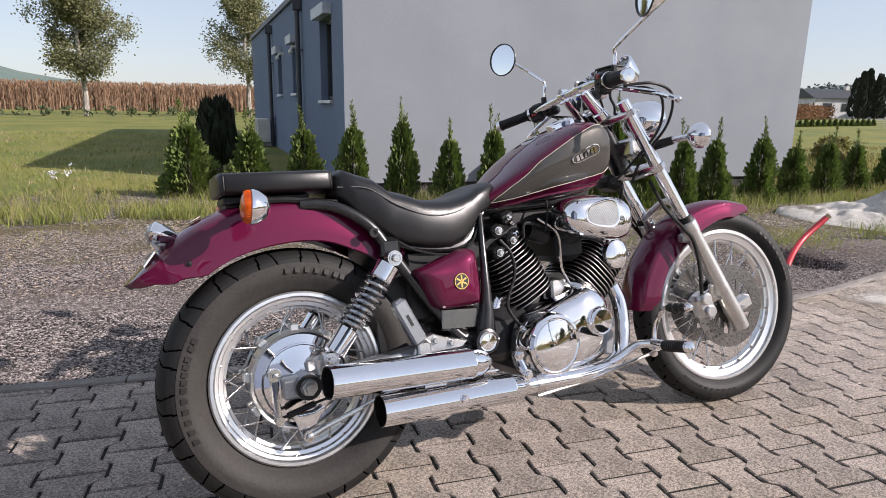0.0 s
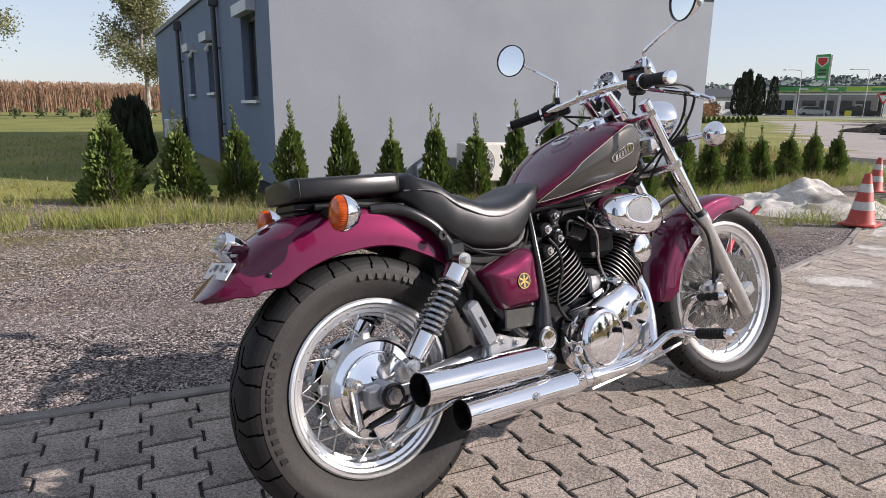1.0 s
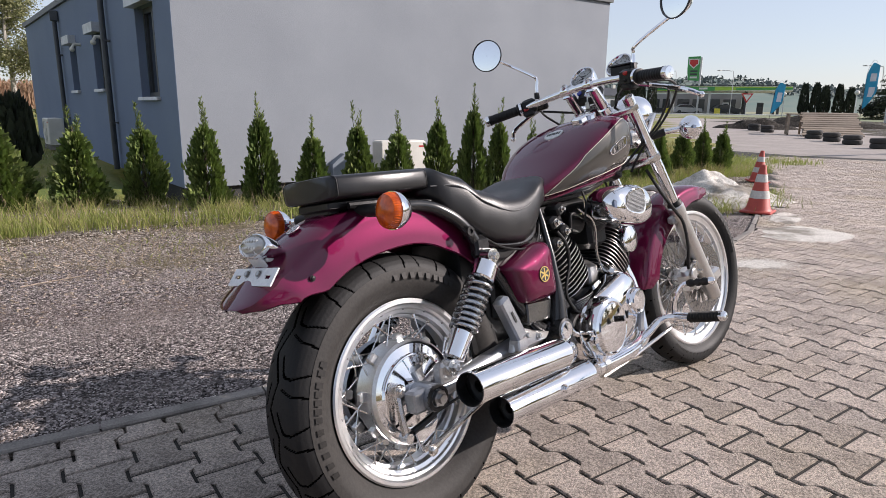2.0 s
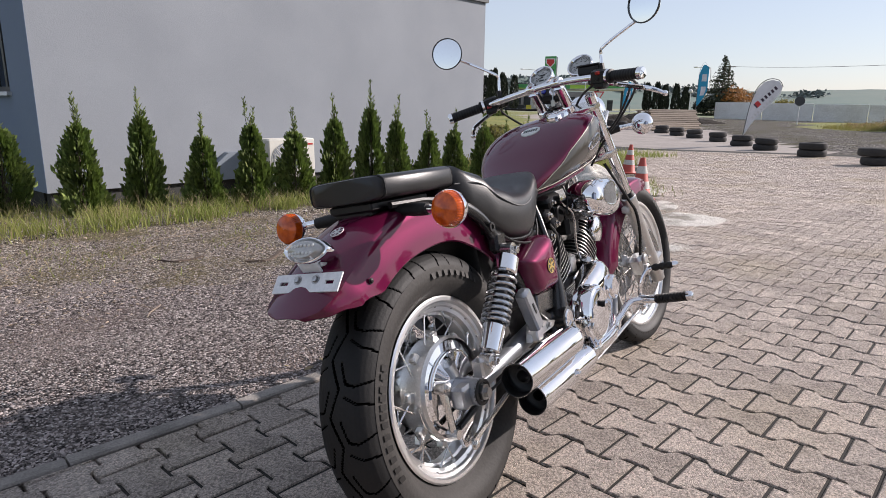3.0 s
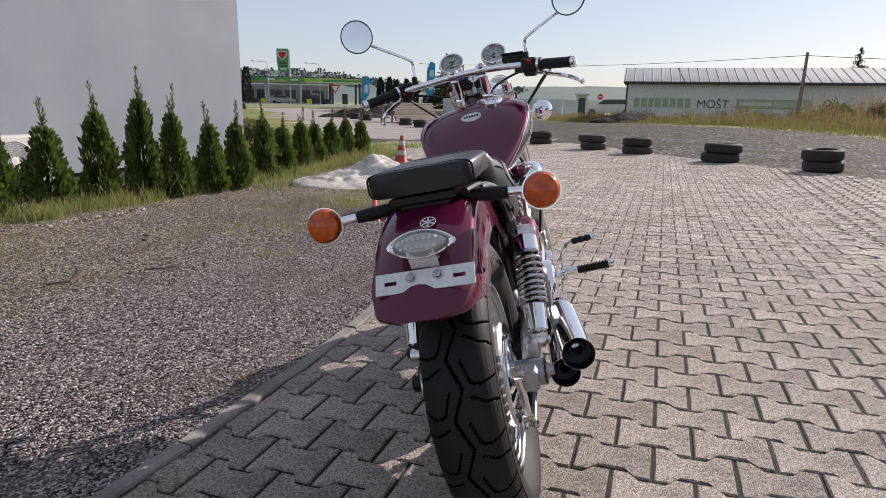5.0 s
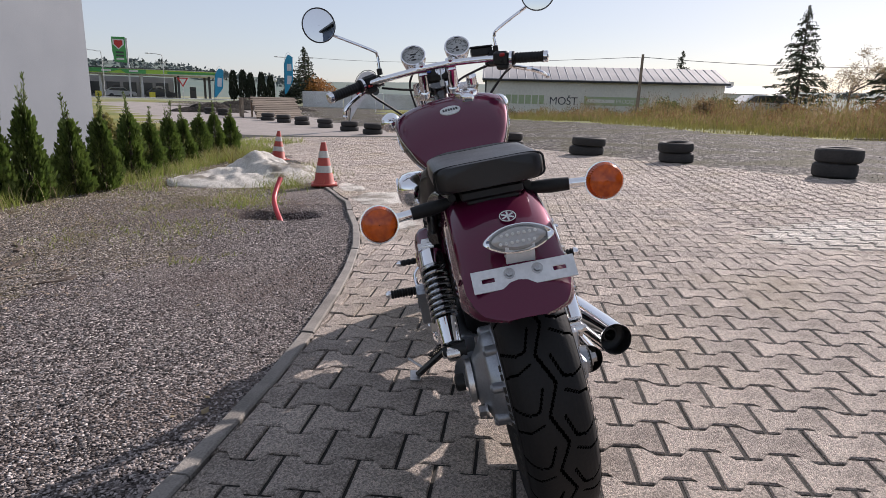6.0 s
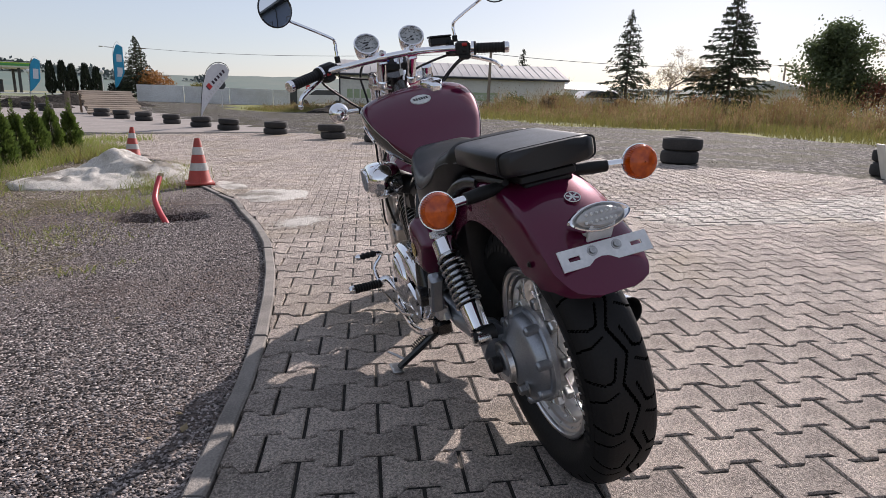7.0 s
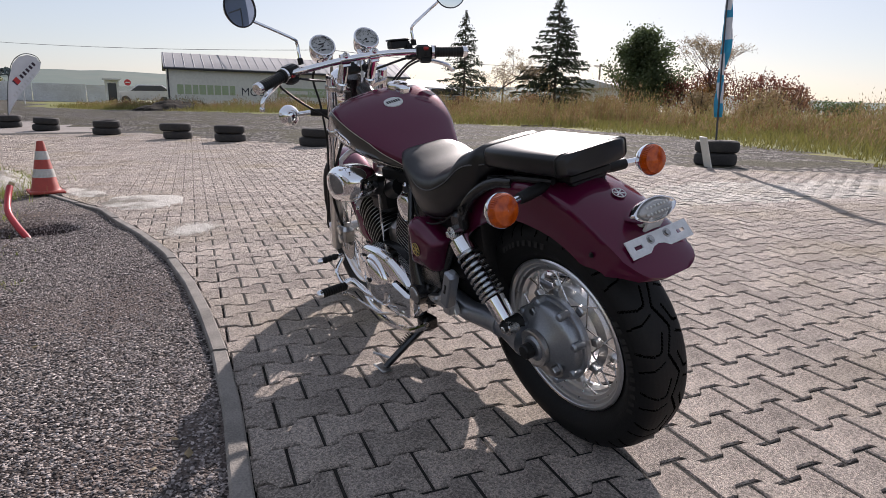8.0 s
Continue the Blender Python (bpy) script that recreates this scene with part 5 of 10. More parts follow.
def feather_flag(x, y, z, h, w, yaw, tilt, cloth, label, marks, furl=0.0):
    """A pole that bows over at the top, with a tall sail of cloth along it."""
    e = holder("feather_flag", Matrix.Translation((x, y, z)) @ pose(0, 0, 0, 0, tilt, 0) @ pose(0, 0, 0, 0, 0, yaw), label, "flag")
    line = curve_pts([(0, 0, -0.02), (0, 0, h * 0.55), (w * 0.08, 0, h * 0.85), (w * 0.45, 0, h), (w * 0.8, 0, h * 0.955)], 6)
    part("pole", Shape().tube(line, [0.014 - 0.009 * k / (len(line) - 1) for k in range(len(line))], 6), M_DARKTRIM, e)
    sh = Shape()
    rows = []
    for k in range(25):
        t = k / 24
        zz = h * (0.22 + 0.76 * t)
        edge = 0.0 if t < 0.6 else w * 0.5 * ((t - 0.6) / 0.4) ** 2.2
        reach = w * (0.12 + 0.88 * clamp(t / 0.35, 0, 1) ** 0.8) * (1 - furl)
        row = []
        for j in range(7):
            u = j / 6
            xx = edge + (max(reach, edge) - edge) * u
            top = h * (0.965 - 0.10 * max(0.0, xx / w - 0.45) ** 1.2)
            row.append((xx, 0.05 * h * (0.25 + furl) * 0.5 * math.sin(7 * u + 9 * t) * u, min(zz, top)))
        rows.append(row)
    sh.rings(rows, closed=False, caps=False)
    for n in range(len(sh.f)):
        t, u = (n // 6) / 24, (n % 6) / 6
        if any(abs(t - mt) < dt and abs(u - mu) < du for mu, mt, du, dt in marks):
            sh.m[n] = 1
    cl = part("cloth", sh, [cloth, M_WHITECLOTH], e)
    m = cl.modifiers.new("thick", "SOLIDIFY")
    m.thickness = 0.004
    return e


feather_flag(6.03, -3.32, land(6.03, -3.32) - 0.004, 3.1, 0.75, -65, 4, M_BLUECLOTH, "furled blue feather flag with white print in a tyre", [(0.5, 0.12, 0.3, 0.05), (0.3, 0.3, 0.35, 0.07), (0.7, 0.5, 0.3, 0.06), (0.3, 0.68, 0.3, 0.06), (0.6, 0.86, 0.3, 0.05)], 0.88)
feather_flag(54.1, 26.2, land(54.1, 26.2), 4.7, 0.8, -60, 0, M_BLUECLOTH, "blue feather flag with white print on a pole", [(0.5, 0.35, 0.3, 0.1), (0.5, 0.65, 0.3, 0.08)])
feather_flag(42.5, 26.8, land(42.5, 26.8), 2.9, 0.6, -60, 9, M_BLUECLOTH, "blue feather flag leaning near the earth heap", [(0.5, 0.5, 0.3, 0.16)])


def drop_flag(x, y, z):
    """White drop-shaped flag, point down, with a small square mark and rows of print."""
    e = holder("drop_flag", Matrix.Translation((x, y, z)) @ pose(0, 0, 0, 0, 0, -70) @ pose(0, 0, 0, 0, 3, 0) @ Matrix.Diagonal((0.88, 1, 1.0, 1)), "white drop-shaped flag with red square mark", "flag")
    out = [(0.0, 0.3), (0.16, 0.62), (0.42, 1.02), (0.72, 1.36), (0.92, 1.62), (0.96, 1.82), (0.84, 1.98), (0.6, 2.02), (0.36, 1.94), (0.2, 1.74), (0.1, 1.4), (0.04, 0.9)]
    line = curve_pts([(0.0, 0, 0.0), (0.0, 0, 0.5), (0.06, 0, 1.3), (0.2, 0, 1.78), (0.42, 0, 2.0), (0.65, 0, 2.05), (0.86, 0, 1.99), (0.97, 0, 1.83)], 4)
    part("pole", Shape().tube(line, 0.012, 6), M_DARKTRIM, e)
    cl = part("cloth", Shape().prism(out, -0.004, 0.004, Matrix.Rotation(radians(90), 4, "X")), M_WHITECLOTH, e)
    q = Matrix.Rotation(radians(48), 3, Vector((0, -1, 0)))
    part("square_mark", Shape().box((0.28, -0.008, 1.28), (0.17, 0.006, 0.17), q), M_SIGNRED, cl)
    part("square_mark", Shape().box((0.235, -0.008, 1.23), (0.04, 0.008, 0.17), q), M_INKDARK, cl)
    for k in range(5):
        part("print_bar", Shape().box((0.42 + 0.085 * k, -0.008, 1.42 + 0.09 * k), (0.07, 0.006, 0.11), q), M_INKDARK, cl)
    for k in range(8):
        part("print_bar", Shape().box((0.20 + 0.075 * k, -0.008, 0.88 + 0.085 * k), (0.05, 0.006, 0.07), q), M_PALEMETAL, cl)


M_INKDARK = mat("dark_print", (0.05, 0.03, 0.05), 0.6)
drop_flag(19.48, 9.12, land(19.48, 9.12))


def ramp():
    e = holder("wooden_ramp", at_land(27.55, 15.45) @ pose(0, 0, 0, 0, 0, -56) @ Matrix.Diagonal((0.85, 0.85, 1.0, 1)), "weathered wooden ramp of planks on trestles", "ramp")
    for k in range(11):
        t = k / 10
        part("plank", Shape().box((0.35, -0.2 + 2.3 * t, 0.10 + 0.86 * t), (2.7 - 0.12 * (k % 3), 0.20, 0.035), Matrix.Rotation(radians(20), 3, "X"), 0.004), M_TIMBER, e)
    for x in (-0.9, 0.3, 1.55):
        part("beam", Shape().box((x, 0.95, 0.44), (0.08, 2.5, 0.12), Matrix.Rotation(radians(20.5), 3, "X")), M_TIMBER, e)
        part("post", Shape().box((x, 2.0, 0.4), (0.1, 0.1, 0.95)), M_TIMBER, e)
    part("deck", Shape().box((-1.3, 1.6, 0.93), (0.7, 1.2, 0.05)), M_TIMBER, e)
    for y in (0.9, 1.5, 2.1):
        part("post", Shape().box((-1.55, y, 0.42), (0.09, 0.09, 1.0)), M_TIMBER, e)
    part("brace", Shape().box((-1.55, 1.4, 0.5), (0.05, 1.5, 0.1), Matrix.Rotation(radians(35), 3, "X")), M_TIMBER, e)


ramp()


def mound(name, x, y, rx, ry, h, yaw, material, label, category, seed, n=34, rough=0.18, power=1.5):
    sh = Shape()
    sh.v = []
    for i in range(n + 1):
        for j in range(n + 1):
            u, v = -1 + 2 * i / n, -1 + 2 * j / n
            d = math.hypot(u, v)
            w = clamp(1 - d ** power, 0, 1) if d < 1 else 0.0
            q = Vector((u * rx, v * ry, 0))
            nn = noise.noise(q * 1.3 + Vector((seed, 0, 0))) + 0.5 * noise.noise(q * 3.4 + Vector((seed, 5, 0))) + 0.3 * noise.noise(q * 9 + Vector((seed, 9, 0)))
            sh.v.append((q.x, q.y, h * w * (1 + rough * 2 * nn) + 0.02 * nn * (1 if d < 1 else 0) - 0.03 - (0.10 if d > 0.96 else 0)))
    for i in range(n):
        for j in range(n):
            sh.f.append((i * (n + 1) + j, (i + 1) * (n + 1) + j, (i + 1) * (n + 1) + j + 1, i * (n + 1) + j + 1))
            sh.m.append(0)
    o = new(name, sh.mesh(name, material, angle=70))
    o.matrix_world = at_land(x, y) @ pose(0, 0, 0, 0, 0, yaw)
    return tagged(o, label, category)


mound("earth_mound", 32.2, 21.4, 2.3, 1.1, 0.5, -50, M_EARTH, "heap of dark earth beyond the tyres", "earth", 3)
mound("earth_mound", 38.5, 22.0, 4.6, 1.8, 0.6, -60, M_EARTH, "heap of dark earth beyond the tyres", "earth", 4)
mound("earth_mound", 35.3, 5.8, 2.3, 1.2, 0.5, -60, M_EARTH, "dark earth heap before the shed", "earth", 6)


def yard_clods():
    """Loose stones and clods on the bare strip behind the tyres."""
    rnd = random.Random(55)
    sh = Shape()
    made = 0
    while made < 9000:
        x, y = rnd.uniform(4.5, 34), rnd.uniform(-8, 16)
        if x < yard_far_edge(y) + 0.25 or y < grass_top(x) - 1.5:
            continue
        s = rnd.choice((0.006, 0.008, 0.011, 0.018)) * rnd.uniform(0.8, 1.2) * (0.5 + x / 28)
        z = land(x, y)
        a = rnd.uniform(0, 6.28)
        u, v = Vector((math.cos(a), math.sin(a), 0)) * s, Vector((-math.sin(a), math.cos(a), 0)) * s * rnd.uniform(0.6, 1)
        c, t = Vector((x, y, z - 0.005)), Vector((x, y, z + s * rnd.uniform(0.4, 0.8)))
        sh.add([c - u, c + v, c + u, c - v, t + u * 0.3, t - u * 0.3 + v * 0.2], [(0, 3, 5), (3, 4, 5), (3, 2, 4), (2, 1, 4), (1, 5, 4), (1, 0, 5)])
        made += 1
    tagged(new("clods", sh.mesh("clods", M_CLOD, smooth=False)), "loose stones and clods on bare soil", "stones", "", "stuff")


M_CLOD = mat("soil_clod", (0.20, 0.178, 0.16), 0.9, other=(0.11, 0.098, 0.086), scale=12, fine=90, vary=0.55, island=True, bump=0.002)
yard_clods()


# ---- plants near the house ----
M_THUJA = leafy("thuja_scales", (0.075, 0.118, 0.022), (0.15, 0.178, 0.042), 0.6, 0.22)


def thuja_mesh(height, width, seed):
    """A young columnar thuja: a short stem, and sprays of flat scale-leaf fans on upswept branchlets."""
    rnd = random.Random(seed)
    sh = Shape()
    for i in range(int(4200 * height)):
        t = rnd.random() ** 1.15
        z = -0.02 + t * height * 0.72
        wob = 0.88 + 0.42 * noise.noise(Vector((z * 9, seed * 3.1, 0)))
        r = width * 0.5 * wob * min(1.0, 2.2 * t + 0.72) * (1 - t) ** 0.72
        a = rnd.uniform(0, 2 * math.pi)
        r *= 0.45 + 0.55 * rnd.random() ** 0.35
        r *= 1 + 0.22 * math.sin(3 * a + seed + 6 * t)
        p = Vector((r * math.cos(a), r * math.sin(a), z))
        out = Vector((math.cos(a), math.sin(a), rnd.uniform(0.9, 2.4))).normalized()
        out = (out + Vector((rnd.uniform(-0.35, 0.35), rnd.uniform(-0.35, 0.35), 0))).normalized()
        side = out.cross(Vector((math.cos(a + 1.57 + rnd.uniform(-0.9, 0.9)), math.sin(a + 1.57), rnd.uniform(-0.3, 0.3)))).normalized()
        ln, w = rnd.uniform(0.035, 0.075), rnd.uniform(0.010, 0.020)
        if rnd.random() < 0.2:
            p += Vector((math.cos(a), math.sin(a), 0.3)) * rnd.uniform(0.01, 0.05)
        sh.add([p, p + out * ln * 0.5 + side * w, p + out * ln, p + out * ln * 0.45 - side * w], [(0, 1, 2, 3)])
    # bare leading shoots at the top, forked into short upswept sprigs
    for lead in range(3):
        lean = Vector((rnd.uniform(-0.05, 0.05), rnd.uniform(-0.05, 0.05), 0))
        top = height * (1.0 - 0.09 * lead)
        low = Vector((0, 0, height * 0.6))
        end = Vector((lean.x, lean.y, top))
        sh.tube([low, low.lerp(end, 0.5) + lean * 0.3, end], [0.006, 0.004, 0.002], 3, caps=False)
        for k in range(46 - 8 * lead):
            s = rnd.uniform(0.08, 0.98)
            p = low.lerp(end, s)
            a = rnd.uniform(0, 6.283)
            ln = rnd.uniform(0.03, 0.06) * (1.5 - s)
            d = Vector((math.cos(a), math.sin(a), rnd.uniform(0.8, 1.9))).normalized()
            sd = d.cross(Vector((rnd.gauss(0, 1), rnd.gauss(0, 1), 0.3))).normalized() * 0.0045
            q = p + d * ln
            sh.add([p - sd * 0.6, q - sd, q + d * 0.012, q + sd, p + sd * 0.6], [(0, 1, 2, 3, 4)])
            if rnd.random() < 0.6:
                d2 = (d + Vector((rnd.gauss(0, 0.5), rnd.gauss(0, 0.5), 0.6))).normalized()
                m = p + d * ln * 0.6
                sh.add([m - sd * 0.6, m + d2 * ln * 0.6 - sd, m + d2 * ln * 0.85, m + d2 * ln * 0.6 + sd, m + sd * 0.6], [(0, 1, 2, 3, 4)])
    return sh


THUJAS = [(-1.05, 9.35, 1.16, 0.72), (-0.3, 9.2, 1.06, 0.58), (0.35, 9.1, 1.12, 0.5), (0.90, 8.55, 1.18, 0.46), (1.49, 8.5, 1.25, 0.46), (2.0, 8.2, 1.0, 0.46), (2.5, 8.05, 1.15, 0.46),
          (2.97, 7.95, 1.03, 0.46), (3.46, 7.85, 1.2, 0.42), (3.88, 7.7, 1.38, 0.44), (4.17, 7.55, 1.2, 0.4), (4.66, 7.48, 1.02, 0.42), (5.05, 7.42, 1.04, 0.38),
          (6.0, 7.75, 1.08, 0.44), (6.7, 7.95, 0.92, 0.46), (7.4, 8.1, 0.98, 0.44), (8.1, 8.3, 0.92, 0.44), (9.1, 8.6, 0.95, 0.46), (9.9, 8.75, 1.0, 0.42), (10.5, 8.75, 0.95, 0.46)]
meshes = []
for i in range(5):
    meshes.append((thuja_mesh(1.0, 0.44, 11 + i).mesh("foliage", M_THUJA, smooth=False), Shape().tube([(0, 0, -0.06), (0.01, 0, 0.3), (0, 0.01, 0.8)], [0.022, 0.016, 0.006], 7).mesh("stem", M_BARK)))
for i, (x, y, hh, ww) in enumerate(THUJAS):
    e = holder("thuja", Matrix.Translation((x, y, ground_z(x, y) + 0.02)) @ pose(0, 0, 0, 0, 0, 77 * i) @ Matrix.Diagonal((ww / 0.44, ww / 0.44, hh, 1)), "young green columnar thuja planted along the house", "conifer", "thuja hedge row")
    for me in meshes[i % 5]:
        o = new(me.name, me)
        o.parent = e
for i in range(15):
    x, y = 30.3 + 8.0 * i / 14, 32.9 + 1.7 * i / 14
    hh = 0.50 + 0.10 * noise.noise(Vector((i * 1.7, 0, 0)))
    e = holder("small_thuja", Matrix.Translation((x, y, land(x, y))) @ pose(0, 0, 0, 0, 0, 61 * i) @ Matrix.Diagonal((0.85, 0.85, hh * 1.15, 1)), "small green thuja in a row on the far lawn", "conifer", "small thuja row")
    for me in meshes[i % 5]:
        o = new(me.name, me)
        o.parent = e
column_conifer("dark_conifer", -0.99, 12.6, 0.86, 0.54, 31, "dark clipped columnar conifer in the shade of the house", "")


# ---- motorcycle ----
bike = holder("motorcycle", pose(0.0, 2.5, -0.004, 0, 0, 12.6) @ pose(0, 0, 0, -12.0, 0, 0), "burgundy and graphite chrome-trimmed cruiser motorcycle leaning on its side stand", "motorcycle")
RAX, FAX = Vector((0.095, -0.010, 0.308)), Vector((1.557, 0, 0.302))     # brake-side axle end, front axle
RWC = Vector((0.097, -0.030, 0.310))                                 # rear wheel's centre
RAKE = radians(27.4)
ST_AX = Vector((math.sin(RAKE), 0, -math.cos(RAKE)))                # steering axis, downwards
ST_P = Vector((1.1265, 0, 0.976))
LEAN = Matrix.Translation((0, 0, 1.53)) @ Matrix.Rotation(radians(-2.46), 4, "X") @ Matrix.Translation((0, 0, -1.53))   # the wheels lean more than the tank
STEER = LEAN @ Matrix.Translation(ST_P) @ Matrix.Rotation(radians(6.4), 4, ST_AX) @ Matrix.Translation(-ST_P)
RTILT = Matrix.Translation(RWC) @ Matrix.Rotation(radians(-2.46), 4, "X") @ Matrix.Translation(-RWC)
Y = Vector((0, 1, 0))


def bolt(sh, c, axis, r=0.008, h=0.008):
    """A hexagon head on a washer."""
    sh.lathe([(0, 0.001), (0, r * 1.5), (h * 0.25, r * 1.5), (h * 0.25, r)], c, axis, 12)
    sh.lathe([(h * 0.25, r), (h * 0.9, r), (h, r * 0.8), (h, 0.001)], c, axis, 6)
    return sh


def cut_tread(sh, prof, axle, edge, periods=18, depth=0.006):
    """A tread with a zigzag centre groove, angled slots and open shoulder cuts, sunk into the rubber."""
    st = 2 * math.pi / periods
    lines = [([(0.085, 0.0), (-0.085, 0.5), (0.085, 1.0)], 0.0021)]
    for sg, ph in ((1, 0.55), (-1, 0.05)):
        lines.append(([(sg * 0.10, ph + 0.0), (sg * 0.20, ph + 0.36), (sg * 0.34, ph + 0.40), (sg * 0.66, ph + 0.26)], 0.0017))
        lines.append(([(sg * 0.18, ph + 0.58), (sg * 0.38, ph + 0.70), (sg * 0.66, ph + 0.72)], 0.0017))
    per, nu = 44, 72
    u = np.linspace(-1 + 2 * edge / 24, 1 - 2 * edge / 24, nu)
    k = (u + 1) / 2 * 24
    ys, rs = np.interp(k, range(25), [p[0] for p in prof]), np.interp(k, range(25), [p[1] for p in prof])
    along = np.concatenate([[0], np.cumsum(np.hypot(np.diff(ys), np.diff(rs)))])
    along -= along[-1] / 2
    rr = max(rs)
    arc = rr * st
    gx, gt = np.meshgrid(along, np.arange(per) / per * arc, indexing="ij")
    best = np.full(gx.shape, 1.0)
    for pts, wid in lines:
        q = [(np.interp(a, u, along), b * arc) for a, b in pts]
        for (x0, t0), (x1, t1) in zip(q, q[1:]):
            for turn in (-1, 0, 1):
                dx, dt = x1 - x0, t1 - t0
                f = np.clip(((gx - x0) * dx + (gt - t0 - turn * arc) * dt) / (dx * dx + dt * dt), 0, 1)
                best = np.minimum(best, np.hypot(gx - x0 - f * dx, gt - t0 - turn * arc - f * dt) / wid)
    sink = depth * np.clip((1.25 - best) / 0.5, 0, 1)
    na, o = per * periods, len(sh.v)
    for j in range(na):
        a = -2 * math.pi * j / na
        sa, ca = math.sin(a), math.cos(a)
        for i in range(nu):
            r = rs[i] - sink[i, j % per]
            sh.v.append((axle.x + sa * r, axle.y + ys[i], axle.z + ca * r))
    for j in range(na):
        e = (j + 1) % na
        for i in range(nu - 1):
            sh.f.append((o + j * nu + i, o + j * nu + i + 1, o + e * nu + i + 1, o + e * nu + i))
            # sunk faces take the near-black colour, which deepens the shade in them
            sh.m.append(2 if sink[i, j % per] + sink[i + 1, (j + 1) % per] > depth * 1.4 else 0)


def tyre(parent, axle, rr, ry, section, mats, steer=None, tread="road", label=""):
    """A tyre of outer radius rr on a rim of radius ry."""
    w, prof = section / 2, []
    hgt = rr - ry
    for k in range(25):
        a = -1.0 + 2.0 * k / 24
        y = w * math.sin(a * math.pi / 2 * 1.18) if abs(a) < 0.92 else 0
        y = math.copysign(w * math.sin(min(1, abs(a) * 1.25) * math.pi / 2) if abs(a) < 0.8 else w * (1 - 0.55 * ((abs(a) - 0.8) / 0.2) ** 1.6), a)
        r = rr - hgt * (abs(a) ** 2.6)
        prof.append((y, r))
    sh = Shape()
    n = 96
    sh.k = 0
    edge = 4 if tread == "deep" else 5
    if tread == "deep":
        cut_tread(sh, prof, axle, edge)
    else:
        sh.lathe(prof[edge:-edge], axle, Y, n)
    sh.k = 1
    sh.lathe(prof[:edge + 1], axle, Y, n)
    sh.k = 0                                          # the stand side takes the plain tread rubber
    sh.lathe(prof[-edge - 1:], axle, Y, n)
    sh.k = 1
    sh.lathe([prof[0], (prof[0][0] * 0.8, ry - 0.012), (-prof[0][0] * 0.8, ry - 0.012), prof[-1]], axle, Y, n)
    if steer is not None:
        sh.turned(steer)
    t = part("tyre", sh, mats, parent, label)

    def surf(u, a):
        """Point on the tread at sideways fraction u and angle a."""
        k = (u + 1) / 2 * 24
        i = int(clamp(math.floor(k), 0, 23))
        f = k - i
        y = prof[i][0] * (1 - f) + prof[i + 1][0] * f
        r = prof[i][1] * (1 - f) + prof[i + 1][1] * f
        return axle + Vector((math.sin(a) * (r + 0.0009), y, math.cos(a) * (r + 0.0009)))
    return t, surf


# thin dark strips laid on the tread paint the shade of its grooves
def grooves(t, surf, steer=None):
    g = Shape()

    def strip(pts, wid):
        vs, fs = [], []
        for i, (u, a) in enumerate(pts):
            u2, a2 = pts[min(i + 1, len(pts) - 1)]
            u1, a1 = pts[max(i - 1, 0)]
            du, da = (u2 - u1) * 0.07, (a2 - a1) * 0.31
            ln = math.hypot(du, da) or 1
            nu, na = -da / ln * wid / 0.07, du / ln * wid / 0.31
            vs += [surf(u + nu, a + na), surf(u - nu, a - na)]
            if i:
                fs.append((2 * i - 2, 2 * i - 1, 2 * i + 1, 2 * i))
        g.add(vs, fs)
    m = 26
    for k in range(m):
        a0, st = 2 * math.pi * k / m, 2 * math.pi / m
        for sg, ph in ((1, 0.0), (-1, 0.5)):
            b = a0 + st * ph
            strip([(sg * 0.1, b), (sg * 0.3, b + st * 0.2), (sg * 0.62, b + st * 0.3)], 0.003)
            strip([(sg * 0.25, b + st * 0.55), (sg * 0.5, b + st * 0.7), (sg * 0.66, b + st * 0.72)], 0.0025)
    if steer is not None:
        g.turned(steer)
    tagged(part("tread_groove", g, GROOVE_SHADE, t), "", "", "", "stuff")


def sidewall_marks(t, axle, sign, spans, r, hgt, y, steer=None):
    """Moulded lettering on a sidewall as plain bars: spans of (start, end) in degrees."""
    g = Shape()
    for a0, a1 in spans:
        k = a0
        while k < a1:
            w = 2.6
            ring = []
            for aa, rr in ((k, r - hgt / 2), (k + w, r - hgt / 2), (k + w, r + hgt / 2), (k, r + hgt / 2)):
                q = radians(aa)
                ring.append(axle + Vector((math.sin(q) * rr, sign * (y - (rr - r) * 0.28), math.cos(q) * rr)))
            g.rings([ring, [p + Vector((0, sign * 0.0007, 0)) for p in ring]])
            k += 3.7 if int(k - a0) % 5 else 5.2
    if steer is not None:
        g.turned(steer)
    tagged(part("moulded_mark", g, SIDEWALL, t), "", "", "", "stuff")


def spokes(parent, axle, hub_r, hub_y, rim_r, rim_y, pairs, steer=None):
    for side in (-1, 1):
        for k in range(pairs):
            for cross in (-1, 1):
                a = 2 * math.pi * (k + 0.25 * (cross + 1)) / pairs + (0.15 if side > 0 else 0)
                b = a + cross * 0.62
                p0 = axle + Vector((math.sin(b) * hub_r, side * hub_y, math.cos(b) * hub_r))
                p1 = axle + Vector((math.sin(a) * rim_r, side * rim_y, math.cos(a) * rim_r))
                sh = Shape().tube([p0, p1], 0.0021, 6)
                d = (p1 - p0).normalized()
                sh.tube([p1 - d * 0.016, p1 + d * 0.004], 0.0042, 6)
                if steer is not None:
                    sh.turned(steer)
                part("spoke", sh, CHROME_DULL, parent)


